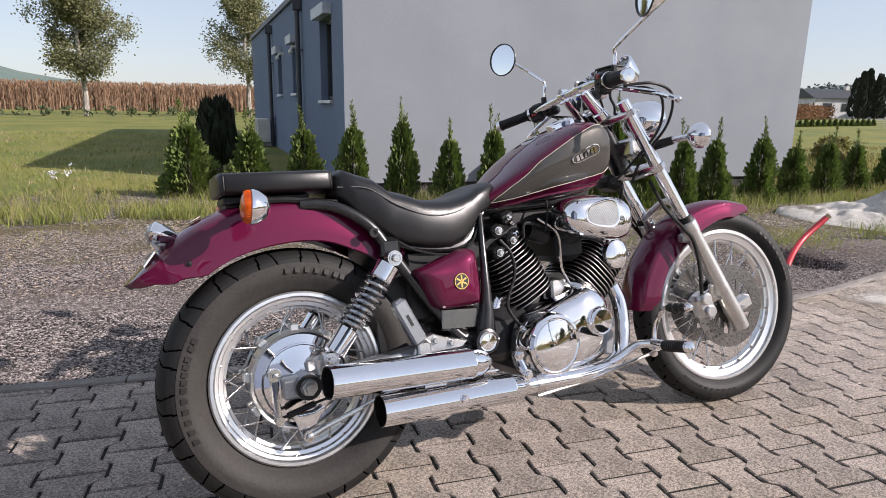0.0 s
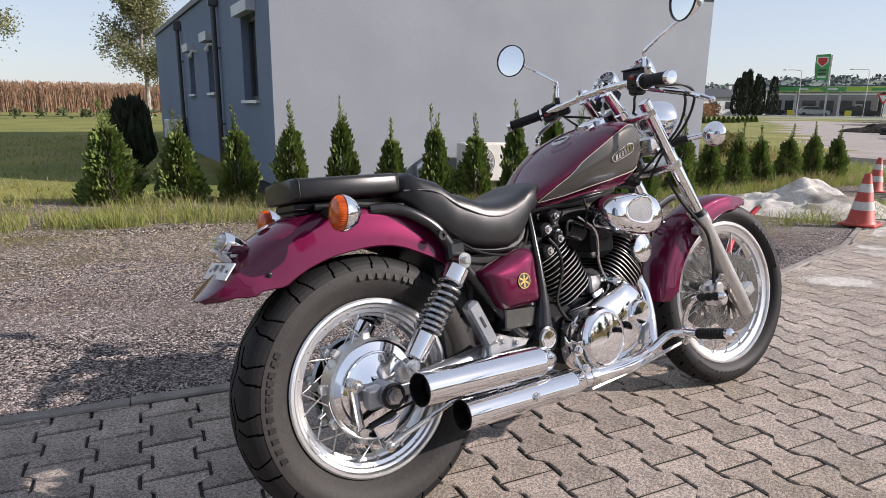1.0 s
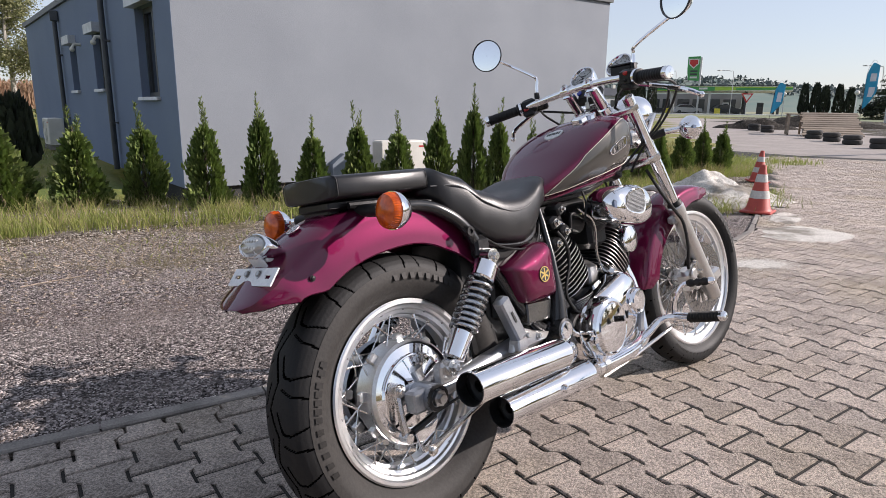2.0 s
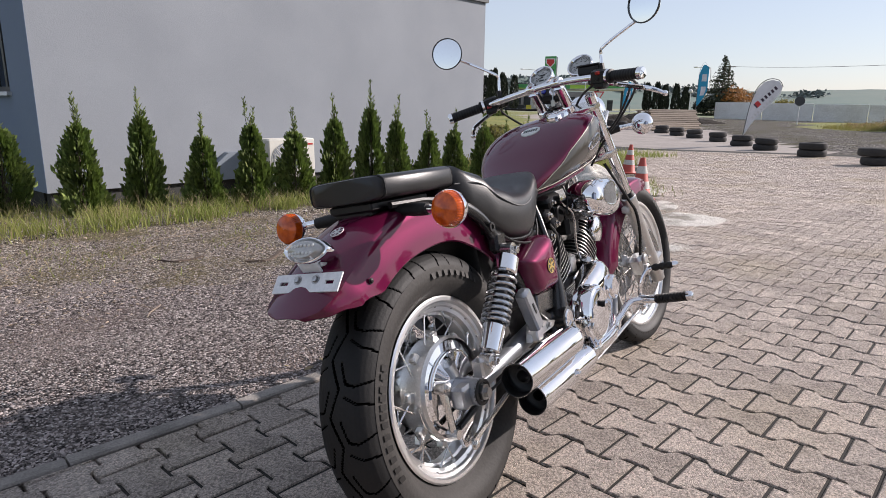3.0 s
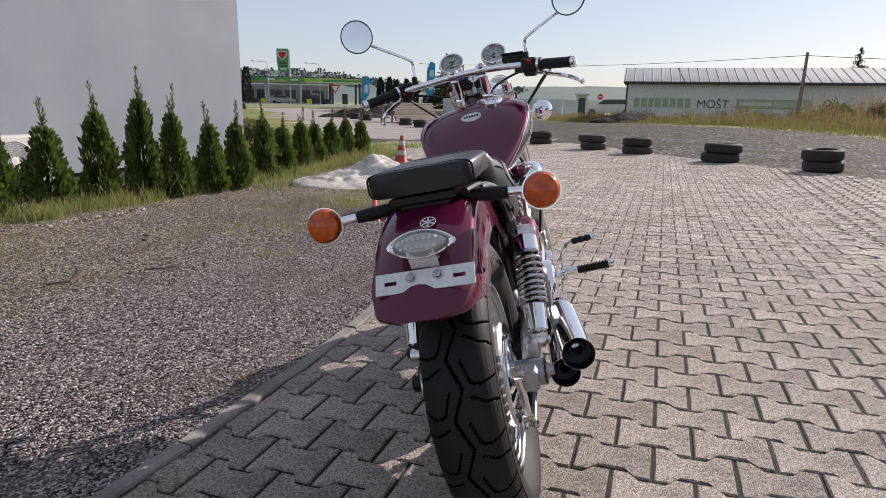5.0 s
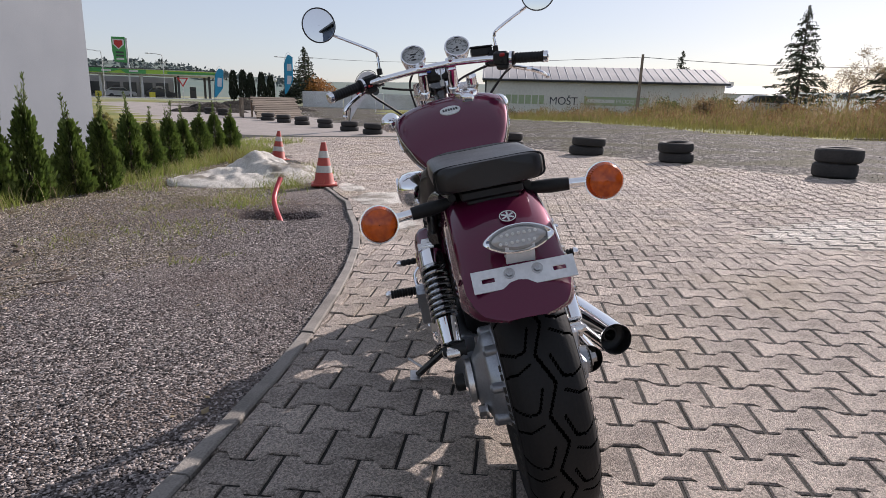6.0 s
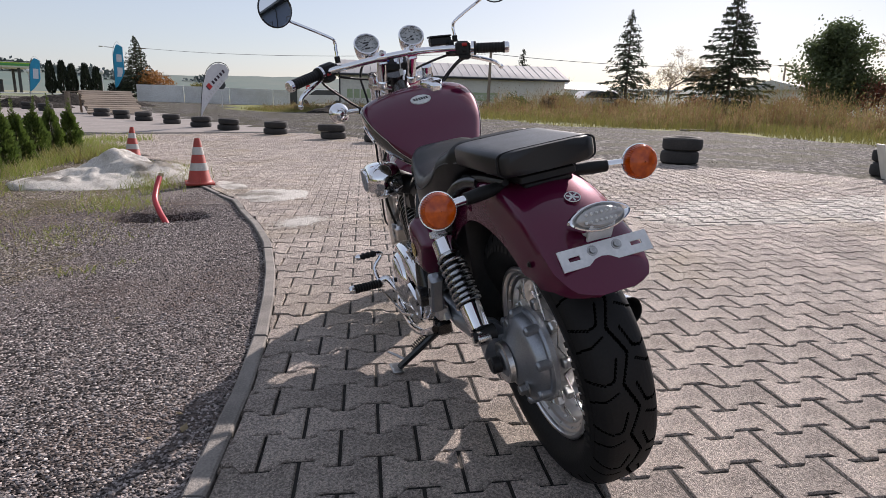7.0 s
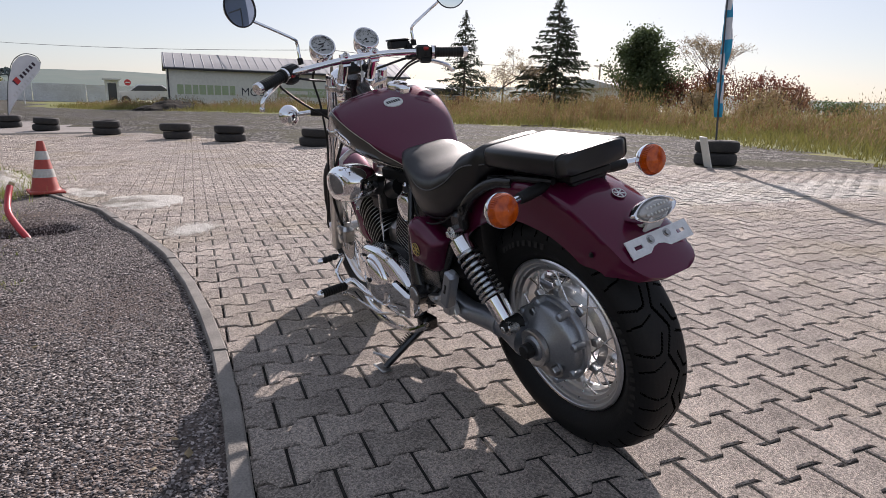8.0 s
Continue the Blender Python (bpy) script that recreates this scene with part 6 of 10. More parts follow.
def rim_shape(axle, r, w):
    """Polished rim with rolled edges and a dropped centre."""
    h = w / 2
    side = [(h, r + 0.010), (h + 0.003, r + 0.006), (h + 0.003, r - 0.001), (h - 0.002, r - 0.005), (h - 0.006, r - 0.0055), (h - 0.0075, r - 0.012), (h * 0.72, r - 0.015), (h * 0.66, r - 0.024), (h * 0.36, r - 0.027), (h * 0.30, r - 0.033)]
    prof = [(-a, b) for a, b in side] + side[::-1] + [ (h - 0.008, r + 0.004), (h * 0.5, r - 0.022), (-h * 0.5, r - 0.022), (-h + 0.008, r + 0.004)]
    return Shape().lathe(prof, axle, Y, 96, closed_profile=True)


# rear wheel
rw = part("rear_wheel", rim_shape(RWC, 0.200, 0.092).turned(RTILT), RIM, bike, "spoked rear wheel with a polished rim")
rt, _ = tyre(rw, RWC, 0.320, 0.203, 0.146, [RUBBER, SIDEWALL, GROOVE_SHADE], RTILT, tread="deep", label="wide black tyre with dusty grey sidewall")
for sg in (-1, 1):
    sidewall_marks(rt, RWC, sg, [(-4, 34), (-112, -62), (92, 120)], 0.262, 0.013, 0.0757, RTILT)
spokes(rw, RWC, 0.092, 0.035, 0.184, 0.02, 9, RTILT)
hub = Shape().lathe([(-0.062, 0.112), (-0.055, 0.118), (0.0, 0.118), (0.012, 0.100), (0.055, 0.094), (0.066, 0.06), (0.066, 0.02)], RWC, Y, 48)
for k in range(9):
    a = 2 * math.pi * k / 9
    for yy in (-0.028, 0.035):
        c = RWC + Vector((math.sin(a) * 0.120, yy, math.cos(a) * 0.120))
        hub.box(c, (0.022, 0.018, 0.026), Matrix.Rotation(a, 3, "Y"), 0.004)
part("hub", hub.turned(RTILT), ALLOY, rw)
# drum plate with lever, cable and anchor on the exhaust side
dr = part("brake_plate", Shape().lathe([(-0.066, 0.116), (-0.072, 0.112), (-0.077, 0.092), (-0.082, 0.088), (-0.087, 0.05), (-0.094, 0.032), (-0.094, 0.001)], RAX, Y, 64), CHROME, bike, "chromed rear drum brake plate")
rib = Shape().tube([RAX + Vector((math.sin(a) * 0.09, -0.083, math.cos(a) * 0.09)) for a in [radians(-70 + 10 * k) for k in range(13)]], 0.003, 6)
part("rib", rib, CHROME, dr)
for k in range(18):
    a = 2 * math.pi * (k + 0.4) / 18
    for yy in (-0.034, 0.034):
        part("spoke_nipple", Shape().ball(RWC + Vector((math.sin(a) * 0.1865, yy, math.cos(a) * 0.1865)), 0.0038, 8).turned(RTILT), SATIN, rw)
tri = Shape().prism([(-0.032, -0.070), (-0.016, -0.078), (0.022, -0.078), (0.046, -0.068), (0.016, -0.120), (0.010, -0.134), (-0.008, -0.134), (-0.014, -0.122)], 0.0, 0.014, Matrix.Translation(RAX + Vector((0, -0.083, 0))) @ Matrix.Rotation(radians(90), 4, "X"), 0.002)
part("torque_arm_bracket", tri, CHROME, dr)
ta = Shape().tube([RAX + Vector((0.0, -0.108, -0.126)), RAX + Vector((0.035, -0.112, -0.112)), RAX + Vector((0.20, -0.12, -0.062)), RAX + Vector((0.42, -0.12, 0.0))], [0.010, 0.007, 0.0055, 0.0055], 10)
bolt(ta, RAX + Vector((0.0, -0.114, -0.126)), -Y, 0.009, 0.010)
part("torque_rod", ta, CHROME_DULL, dr)
lv = Shape().tube([RAX + Vector((-0.066, -0.098, 0.03)), RAX + Vector((-0.068, -0.106, -0.02)), RAX + Vector((-0.064, -0.108, -0.075))], [0.011, 0.008, 0.009], 8)
lv.tube([RAX + Vector((-0.066, -0.085, 0.03)), RAX + Vector((-0.066, -0.112, 0.03))], 0.015, 12)
bolt(lv, RAX + Vector((-0.066, -0.112, 0.03)), -Y, 0.007)
lv.tube([RAX + Vector((-0.064, -0.095, -0.075)), RAX + Vector((-0.064, -0.122, -0.075))], 0.011, 10)
part("brake_lever", lv, CHROME_DULL, dr)
cb = Shape().tube(curve_pts([RAX + Vector((-0.064, -0.108, -0.072)), RAX + Vector((0.04, -0.115, -0.045)), RAX + Vector((0.20, -0.125, -0.02)), RAX + Vector((0.36, -0.13, 0.0))]), 0.0035, 6)
cb.tube([RAX + Vector((-0.045, -0.11, -0.068)), RAX + Vector((0.02, -0.114, -0.05))], 0.008, 8)
part("brake_cable", cb, BLACK_SATIN, dr)
# right swing arm, clamp and axle nut
sw = Shape().tube([Vector((0.56, -0.115, 0.345)), Vector((0.3, -0.125, 0.325)), RAX + Vector((0.03, -0.125, 0.004))], [0.027, 0.023, 0.021], 14)
sw.lathe([(-0.03, 0.001), (-0.03, 0.03), (0.03, 0.03), (0.03, 0.001)], RAX + Vector((0, -0.125, 0)), Y, 20)
sw.box(RAX + Vector((-0.03, -0.125, 0.0)), (0.05, 0.034, 0.05), bevel=0.006)
swo = part("swing_arm", sw, GREY_CASE, bike, "alloy swing arm tube")
ax = Shape().lathe([(0, 0.001), (0, 0.019), (0.012, 0.019), (0.012, 0.011), (0.022, 0.011), (0.022, 0.001)], RAX + Vector((0, -0.153, 0)), -Y, 6)
part("axle_nut", ax, SATIN, swo)
part("axle_ring", Shape().lathe([(0.028, 0.030), (0.034, 0.029), (0.034, 0.021), (0.030, 0.020)], RAX + Vector((0, -0.125, 0)), -Y, 28), BLACK_SATIN, swo)
lug = Shape().box(RAX + Vector((0.05, -0.135, 0.04)), (0.05, 0.03, 0.05), bevel=0.008)
bolt(lug, RAX + Vector((0.055, -0.152, 0.048)), -Y, 0.01, 0.012)
part("shock_lug", lug, ALLOY, swo)
# shaft drive on the stand side
fd = Shape().lathe([(0.050, 0.112), (0.064, 0.115), (0.070, 0.112), (0.072, 0.106), (0.092, 0.102), (0.098, 0.096), (0.103, 0.084), (0.112, 0.068), (0.126, 0.046), (0.138, 0.033), (0.143, 0.027), (0.144, 0.001)], RWC, Y, 48)
bosses = []
for k in range(8):
    a = 2 * math.pi * k / 8 + 0.2
    c = RWC + Vector((math.sin(a) * 0.104, 0, math.cos(a) * 0.104))
    bosses.append(Shape().tube([c + Y * 0.066, c + Y * 0.094, c + Y * 0.099], [0.0125, 0.0115, 0.007], 12))
fdo = part("final_drive", fd, GREY_CASE, bike, "grey cast final drive housing")
for sh in bosses:
    part("boss", sh, GREY_CASE, fdo)
part("cover_ring", Shape().lathe([(0.128, 0.050), (0.140, 0.049), (0.142, 0.044), (0.138, 0.034)], RWC, Y, 40), ALLOY, fdo)
for (ox, oz), r in (((-0.055, -0.05), 0.013), ((0.03, 0.078), 0.012)):
    p = RWC + Vector((ox, 0.11 if oz < 0 else 0.088, oz))
    part("filler_plug", bolt(Shape(), p, Y, r, 0.02), SATIN, fdo)
part("axle_cap", Shape().lathe([(0.148, 0.02), (0.166, 0.02), (0.170, 0.016), (0.170, 0.001)], RWC, Y, 20), BLACK_SATIN, fdo)
sh = Shape().tube([RWC + Vector((0.04, 0.118, 0.004)), RWC + Vector((0.13, 0.118, 0.012)), Vector((0.36, 0.115, 0.33)), Vector((0.53, 0.105, 0.345))], [0.05, 0.034, 0.030, 0.034], 18)
sh.lathe([(0, 0.040), (0.014, 0.040)], RWC + Vector((0.14, 0.118, 0.012)), (1, 0, 0.03), 18, caps=True)
part("shaft_tube", sh, GREY_CASE, fdo)
part("stud", Shape().tube([RWC + Vector((0.055, 0.13, 0.055)), RWC + Vector((0.055, 0.185, 0.055))], [0.022, 0.012], 12), BLACK_SATIN, fdo)


def shock(side):
    top, low = Vector((0.330, side * (0.154 if side < 0 else 0.142), 0.582)), Vector((0.150, side * (0.158 if side < 0 else 0.130), 0.360))
    d = (low - top).normalized()
    ln = (low - top).length
    e = part("shock_absorber", Shape().tube([top + d * 0.03, low - d * 0.02], 0.0125, 12), CHROME, bike, "twin shock absorber with bright coil spring")
    part("body_tube", Shape().tube([top + d * 0.06, low - d * 0.05], 0.0165, 18), BLACK_PAINT, e, "black damper tube inside the spring")
    part("top_cover", Shape().lathe([(0.020, 0.012), (0.022, 0.030), (0.062, 0.032), (0.066, 0.028), (0.066, 0.012)], top, d, 28), CHROME, e)
    part("lower_cover", Shape().lathe([(ln - 0.088, 0.018), (ln - 0.084, 0.027), (ln - 0.022, 0.025), (ln - 0.018, 0.014)], top, d, 28), CHROME, e)
    u = d.orthogonal().normalized()
    w = d.cross(u)
    pts = []
    turns = 8.5
    a0, a1 = 0.066, ln - 0.088
    for i in range(int(turns * 16) + 1):
        t = i / (turns * 16)
        s = a0 + (a1 - a0) * (1.16 * t - 0.16 * t * t)              # wound closer towards the foot
        ang = 2 * math.pi * turns * t
        pts.append(top + d * s + (u * math.cos(ang) + w * math.sin(ang)) * 0.0305)
    part("spring", Shape().tube(pts, 0.0048, 8), SPRING, e)
    for p in (top, low):
        ey = Shape().lathe([(-0.014, 0.008), (-0.014, 0.019), (0.014, 0.019), (0.014, 0.008)], p, Y, 20, closed_profile=True)
        bolt(ey, p + Vector((0, side * 0.013, 0)), Y * side, 0.010, 0.014)
        part("eye", ey, CHROME_DULL, e)
    return e


shock(-1)
shock(1)


# rear fender: a deep arched skin with a raised side crease
def fender_skin(sections, thick=0.003):
    """sections: (x, z, out x, out z, half width, skirt depth)."""
    outer, inner = [], []
    n = 26
    for x, z, ox, oz, hw, dp in sections:
        ro, ri = [], []
        for k in range(n + 1):
            u = -1 + 2 * k / n
            au = abs(u)
            if au < 0.62:
                q = au / 0.62
                y = hw * 0.90 * math.sin(q * 1.15) / math.sin(1.15)
                d = dp * 0.30 * (1 - math.cos(q * 1.35))
            else:
                q = (au - 0.62) / 0.38
                y = hw * (0.90 + 0.055 * q + (0.045 if q > 0.55 else 0.045 * (q / 0.55) ** 3))
                d = dp * (0.234 + 0.766 * q)
            y = math.copysign(y, u)
            p = Vector((x - ox * d, y, z - oz * d))
            ro.append(p)
            ri.append(p - Vector((ox * thick, math.copysign(thick, u) if au > 0.3 else 0, oz * thick)))
        outer.append(ro)
        inner.append(ri)
    s = Shape()
    s.rings(outer, closed=False)
    s.rings(inner, closed=False)
    m = len(sections)
    for a in range(m - 1):
        for k in (0, n):
            s.add([outer[a][k], outer[a + 1][k], inner[a + 1][k], inner[a][k]], [(0, 1, 2, 3)])
    for a in (0, m - 1):
        for k in range(n):
            s.add([outer[a][k], outer[a][k + 1], inner[a][k + 1], inner[a][k]], [(0, 1, 2, 3)])
    return s


secs = []
for i in range(41):
    t = (i / 40) ** 1.35
    a = radians(-55.5 + 104.5 * t)                   # angle from straight up, rear negative
    r = 0.424 - 0.012 * t
    x, z = 0.097 + r * math.sin(a), 0.335 + r * math.cos(a)
    if t < 0.07:                                  # lower lip flares out
        x -= 0.010 * (1 - t / 0.07) ** 2
    dp = smooth_at([(0.0, 0.016), (0.03, 0.035), (0.08, 0.072), (0.18, 0.108), (0.45, 0.112), (0.75, 0.10), (1.0, 0.085)], t)
    hw = smooth_at([(0.0, 0.034), (0.006, 0.056), (0.018, 0.077), (0.04, 0.092), (0.09, 0.102), (0.25, 0.104), (1.0, 0.104)], t)
    secs.append((x, z, math.sin(a), math.cos(a), hw, dp))
rf = part("rear_fender", fender_skin(secs), PURPLE, bike, "glossy burgundy rear fender", angle=50)
for sg in (-1, 1):
    part("fender_bolt", bolt(Shape(), Vector((-0.128, sg * 0.102, 0.612)), Y * sg, 0.0042, 0.004), BLACK_SATIN, rf)


def badge(parent, c, normal, up, r, ring_m, ink_m):
    """Round badge: a disc with three crossed bars in a ring."""
    nrm, up = Vector(normal).normalized(), Vector(up)
    up = (up - nrm * up.dot(nrm)).normalized()
    sd = up.cross(nrm)
    c = Vector(c)
    b = part("badge", Shape().lathe([(0, 0.001), (0.0015, 0.001), (0.0015, r), (0, r)][1:], c, nrm, 28), ink_m, parent)
    g = Shape().lathe([(0.0016, r * 0.88), (0.0024, r * 0.9), (0.0024, r * 0.99), (0.0014, r)], c, nrm, 28)
    for k in range(3):
        a = math.pi * k / 3 + math.pi / 2
        d, e = sd * math.cos(a) + up * math.sin(a), -sd * math.sin(a) + up * math.cos(a)
        q = [c + d * r * 0.78 + e * r * 0.1, c + d * r * 0.78 - e * r * 0.1, c - d * r * 0.78 - e * r * 0.1, c - d * r * 0.78 + e * r * 0.1]
        g.rings([[p + nrm * 0.0014 for p in q], [p + nrm * 0.0024 for p in q]])
    part("badge_relief", g, ring_m, b)
    return b


a = radians(-28)
badge(rf, (0.097 + 0.4235 * math.sin(a), -0.013, 0.335 + 0.4235 * math.cos(a)), (math.sin(a), 0, math.cos(a)), (0.8, 0, 0.6), 0.0155, WHITEB, PURPLE)

# tail lamp with bracket and plate
lamp_c = Vector((-0.192, -0.013, 0.688))
ln_way = Vector((-0.82, 0, 0.35)).normalized()
rings = []
for k, (d, s) in enumerate([(-0.075, 0.10), (-0.055, 0.55), (-0.02, 0.92), (0.0, 1.0), (0.006, 0.965), (0.007, 0.90), (0.004, 0.80), (-0.001, 0.76)]):
    ring = []
    for j in range(36):
        q = 2 * math.pi * j / 36
        yy = 0.062 * s * math.copysign(abs(math.cos(q)) ** 0.9, math.cos(q))
        vv = 0.026 * s * math.sin(q) * (1 - 0.35 * abs(math.cos(q)) ** 2)
        upv = Vector((0.39, 0, 0.92))
        ring.append(lamp_c + ln_way * d + Vector((0, yy, 0)) + upv * vv)
    rings.append(ring)
tlamp = part("tail_lamp", Shape().rings(rings), CHROME, bike, "chrome cat-eye tail lamp with clear lens")
rings = []
for d, s in ((0.0, 0.775), (0.007, 0.75), (0.013, 0.6), (0.015, 0.1)):
    rings.append([lamp_c + ln_way * d + Vector((0, 0.062 * s * math.copysign(abs(math.cos(q)) ** 0.9, math.cos(q)), 0)) + Vector((0.39, 0, 0.92)) * 0.026 * s * math.sin(q) * (1 - 0.35 * abs(math.cos(q)) ** 2) for q in (2 * math.pi * j / 36 for j in range(36))])
lens = part("lens", Shape().rings(rings), LED, tlamp, "clear lens with small LEDs")
for row, cnt in ((0.007, 7), (-0.007, 7)):
    for k in range(cnt):
        part("led", Shape().lathe([(0.0, 0.0032), (0.0014, 0.0024), (0.0019, 0.0004)], lamp_c + ln_way * (0.0158 - 0.003 * abs(k - 3) / 3) + Vector((0, (k - 3) * 0.0095 + (0.004 if row < 0 else 0), 0)) + Vector((0.39, 0, 0.92)) * row, ln_way, 8), LEDDOT, lens)
brk = Shape().box((-0.187, -0.012, 0.650), (0.006, 0.050, 0.075), Matrix.Rotation(radians(-30), 3, "Y"), 0.002)
brk.box((-0.155, -0.012, 0.66), (0.06, 0.05, 0.01), bevel=0.002)
part("lamp_bracket", brk, PLATE, tlamp)
PT = Matrix.Translation((-0.206, -0.011, 0.629)) @ Matrix.Rotation(radians(-52), 4, "Y") @ Matrix.Rotation(radians(0), 4, "Z")


def slotted_plate():
    """A plate with two slots cut through near its ends."""
    hx, hy, t = 0.0195, 0.088, 0.0015
    ys = [-hy, -0.072, -0.050, 0.050, 0.072, hy]
    xs = [-hx, -0.004, 0.004, hx]
    s = Shape()
    for i in range(5):
        for j in range(3):
            if j == 1 and i in (1, 3):
                continue
            q = [(xs[j], ys[i]), (xs[j + 1], ys[i]), (xs[j + 1], ys[i + 1]), (xs[j], ys[i + 1])]
            s.rings([[(a, b, -t) for a, b in q], [(a, b, t) for a, b in q]])
    return s.turned(PT)


pl = part("plate_bracket", slotted_plate(), PLATE, bike, "white slotted plate bracket without a plate", smooth=False)
for yy in (-0.024, 0.024):
    part("plate_bolt", bolt(Shape(), PT @ Vector((0.006, yy, 0.0015)), PT.to_3x3() @ Vector((0, 0, 1)), 0.0065, 0.006), SATIN, pl)


def indicator(c, face, stem, parent, r=0.036, lens=AMBER, body=CHROME, name="indicator", label="round amber indicator in a chrome cup", bulge=1.0):
    c, w = Vector(c), Vector(face).normalized()
    e = part(name, Shape().lathe([(-0.036, 0.001), (-0.035, 0.012), (-0.026, r * 0.72), (-0.010, r * 0.99), (0.0, r * 1.06), (0.004, r * 1.06), (0.004, r * 0.98)], c, w, 36), body, parent, label)
    part("lens", Shape().lathe([(0.003, r * 0.99), (0.003 + 0.009 * bulge, r * 0.97), (0.003 + 0.016 * bulge, r * 0.86), (0.003 + 0.021 * bulge, r * 0.55), (0.003 + 0.0225 * bulge, r * 0.25), (0.003 + 0.023 * bulge, 0.001)], c, w, 36), lens, e, "ribbed amber lens")
    g = Shape()
    for k in range(44):
        a = 2 * math.pi * k / 44
        u = w.orthogonal().normalized()
        v = w.cross(u)
        d = u * math.cos(a) + v * math.sin(a)
        g.tube([c + w * 0.006 + d * r * 0.985, c + w * (0.003 + 0.0095 * bulge) + d * r * 0.965, c + w * (0.003 + 0.0162 * bulge) + d * r * 0.85], 0.0012, 4)
    part("lens_rib", g, lens, e)
    st = [Vector(p) for p in stem]
    part("stalk", Shape().tube(st[:2], 0.0095, 12), CHROME, e)
    if len(st) > 2:
        part("boot", Shape().tube(st[1:], [0.013, 0.0145, 0.012][:len(st) - 1], 12), GRIP, e)
    return e


for sg in (-1, 1):
    c = Vector((-0.004, sg * 0.224, 0.722))
    indicator(c, (-1, -0.06 * sg, 0.1), [c + Vector((0.012, 0, 0.002)) - Y * sg * 0.025, c + Vector((0.02, -sg * 0.065, 0.004)), c + Vector((0.025, -sg * 0.10, 0.006)), c + Vector((0.03, -sg * 0.15, 0.01))], bike)

# seat and pillion pad


def pad_shape(xs, table_top, table_low, table_half, n=28):
    rings = []
    for x in xs:
        top, low, hw = smooth_at(table_top, x), smooth_at(table_low, x), smooth_at(table_half, x)
        cz, hz = (top + low) / 2, (top - low) / 2
        ring = []
        for k in range(n):
            q = 2 * math.pi * k / n
            cy, sz = math.cos(q), math.sin(q)
            ex = 0.42
            yy = hw * math.copysign(abs(cy) ** ex, cy)
            zz = hz * math.copysign(abs(sz) ** (0.55 if sz > 0 else 0.4), sz)
            ring.append(Vector((x, yy, cz + zz)))
        rings.append(ring)
    return Shape().rings(rings)


xs = [0.205, 0.209, 0.22, 0.24, 0.27, 0.31, 0.35, 0.39, 0.43, 0.47, 0.51, 0.55, 0.585, 0.61, 0.635, 0.655, 0.67, 0.682, 0.69, 0.694]
seat = part("seat", pad_shape(xs, [(0.205, 0.765), (0.215, 0.80), (0.24, 0.812), (0.29, 0.795), (0.36, 0.752), (0.45, 0.724), (0.52, 0.722), (0.58, 0.736), (0.63, 0.756), (0.665, 0.766), (0.684, 0.757), (0.694, 0.725)],
                              [(0.205, 0.745), (0.22, 0.735), (0.28, 0.668), (0.34, 0.622), (0.41, 0.592), (0.50, 0.583), (0.56, 0.60), (0.61, 0.665), (0.66, 0.69), (0.694, 0.705)],
                              [(0.205, 0.06), (0.215, 0.085), (0.24, 0.110), (0.33, 0.136), (0.43, 0.144), (0.52, 0.138), (0.58, 0.124), (0.63, 0.112), (0.665, 0.095), (0.684, 0.075), (0.694, 0.045)]), LEATHER, bike, "black stitched vinyl saddle", angle=60)
for sg in (-1, 1):
    line = curve_pts([(0.222, sg * 0.098, 0.765), (0.29, sg * 0.1245, 0.757), (0.36, sg * 0.139, 0.712), (0.44, sg * 0.1435, 0.682), (0.51, sg * 0.1375, 0.682), (0.57, sg * 0.122, 0.70), (0.615, sg * 0.096, 0.722)], 8)
    part("seam", Shape().tube(line, 0.0019, 5), STITCH, seat)
    part("seat_trim", Shape().tube(curve_pts([(0.31, sg * 0.112, 0.66), (0.40, sg * 0.132, 0.596), (0.50, sg * 0.137, 0.576), (0.565, sg * 0.125, 0.594), (0.615, sg * 0.1, 0.66)], 6), 0.003, 6), GRIP, seat)
pil = Shape()
rings = []
for x, s in ((-0.052, 0.80), (-0.047, 0.93), (-0.035, 1.0), (0.195, 1.0), (0.208, 0.95), (0.214, 0.82)):
    ring = []
    for k in range(32):
        q = 2 * math.pi * k / 32
        cy, sz = math.cos(q), math.sin(q)
        hw = 0.104 + 0.006 * (x + 0.05) / 0.27
        ring.append(Vector((x, hw * s * math.copysign(abs(cy) ** 0.3, cy), 0.785 - 0.01 * (0.2 - x) * 0 + 0.026 * (0.6 + 0.4 * s) * math.copysign(abs(sz) ** 0.38, sz))))
    rings.append(ring)
pilo = part("pillion_pad", pil.rings(rings), LEATHER, bike, "flat black vinyl pillion pad", angle=50)
for x in (-0.042, 0.205):
    part("piping", Shape().tube([(x, 0.1045 * math.copysign(abs(math.cos(q)) ** 0.3, math.cos(q)), 0.785 + 0.0245 * math.copysign(abs(math.sin(q)) ** 0.38, math.sin(q))) for q in (2 * math.pi * k / 40 for k in range(40))], 0.0022, 5, loop=True), GRIP, pilo)
br = Shape().box((0.06, 0, 0.748), (0.2, 0.12, 0.022), bevel=0.005).box((-0.02, 0, 0.742), (0.03, 0.1, 0.03), bevel=0.005)
for sg in (-1, 1):
    br.tube([(0.22, sg * 0.09, 0.728), (0.10, sg * 0.085, 0.742), (0.0, sg * 0.075, 0.744)], 0.008, 8)
part("pad_bracket", br, BLACK_SATIN, bike)

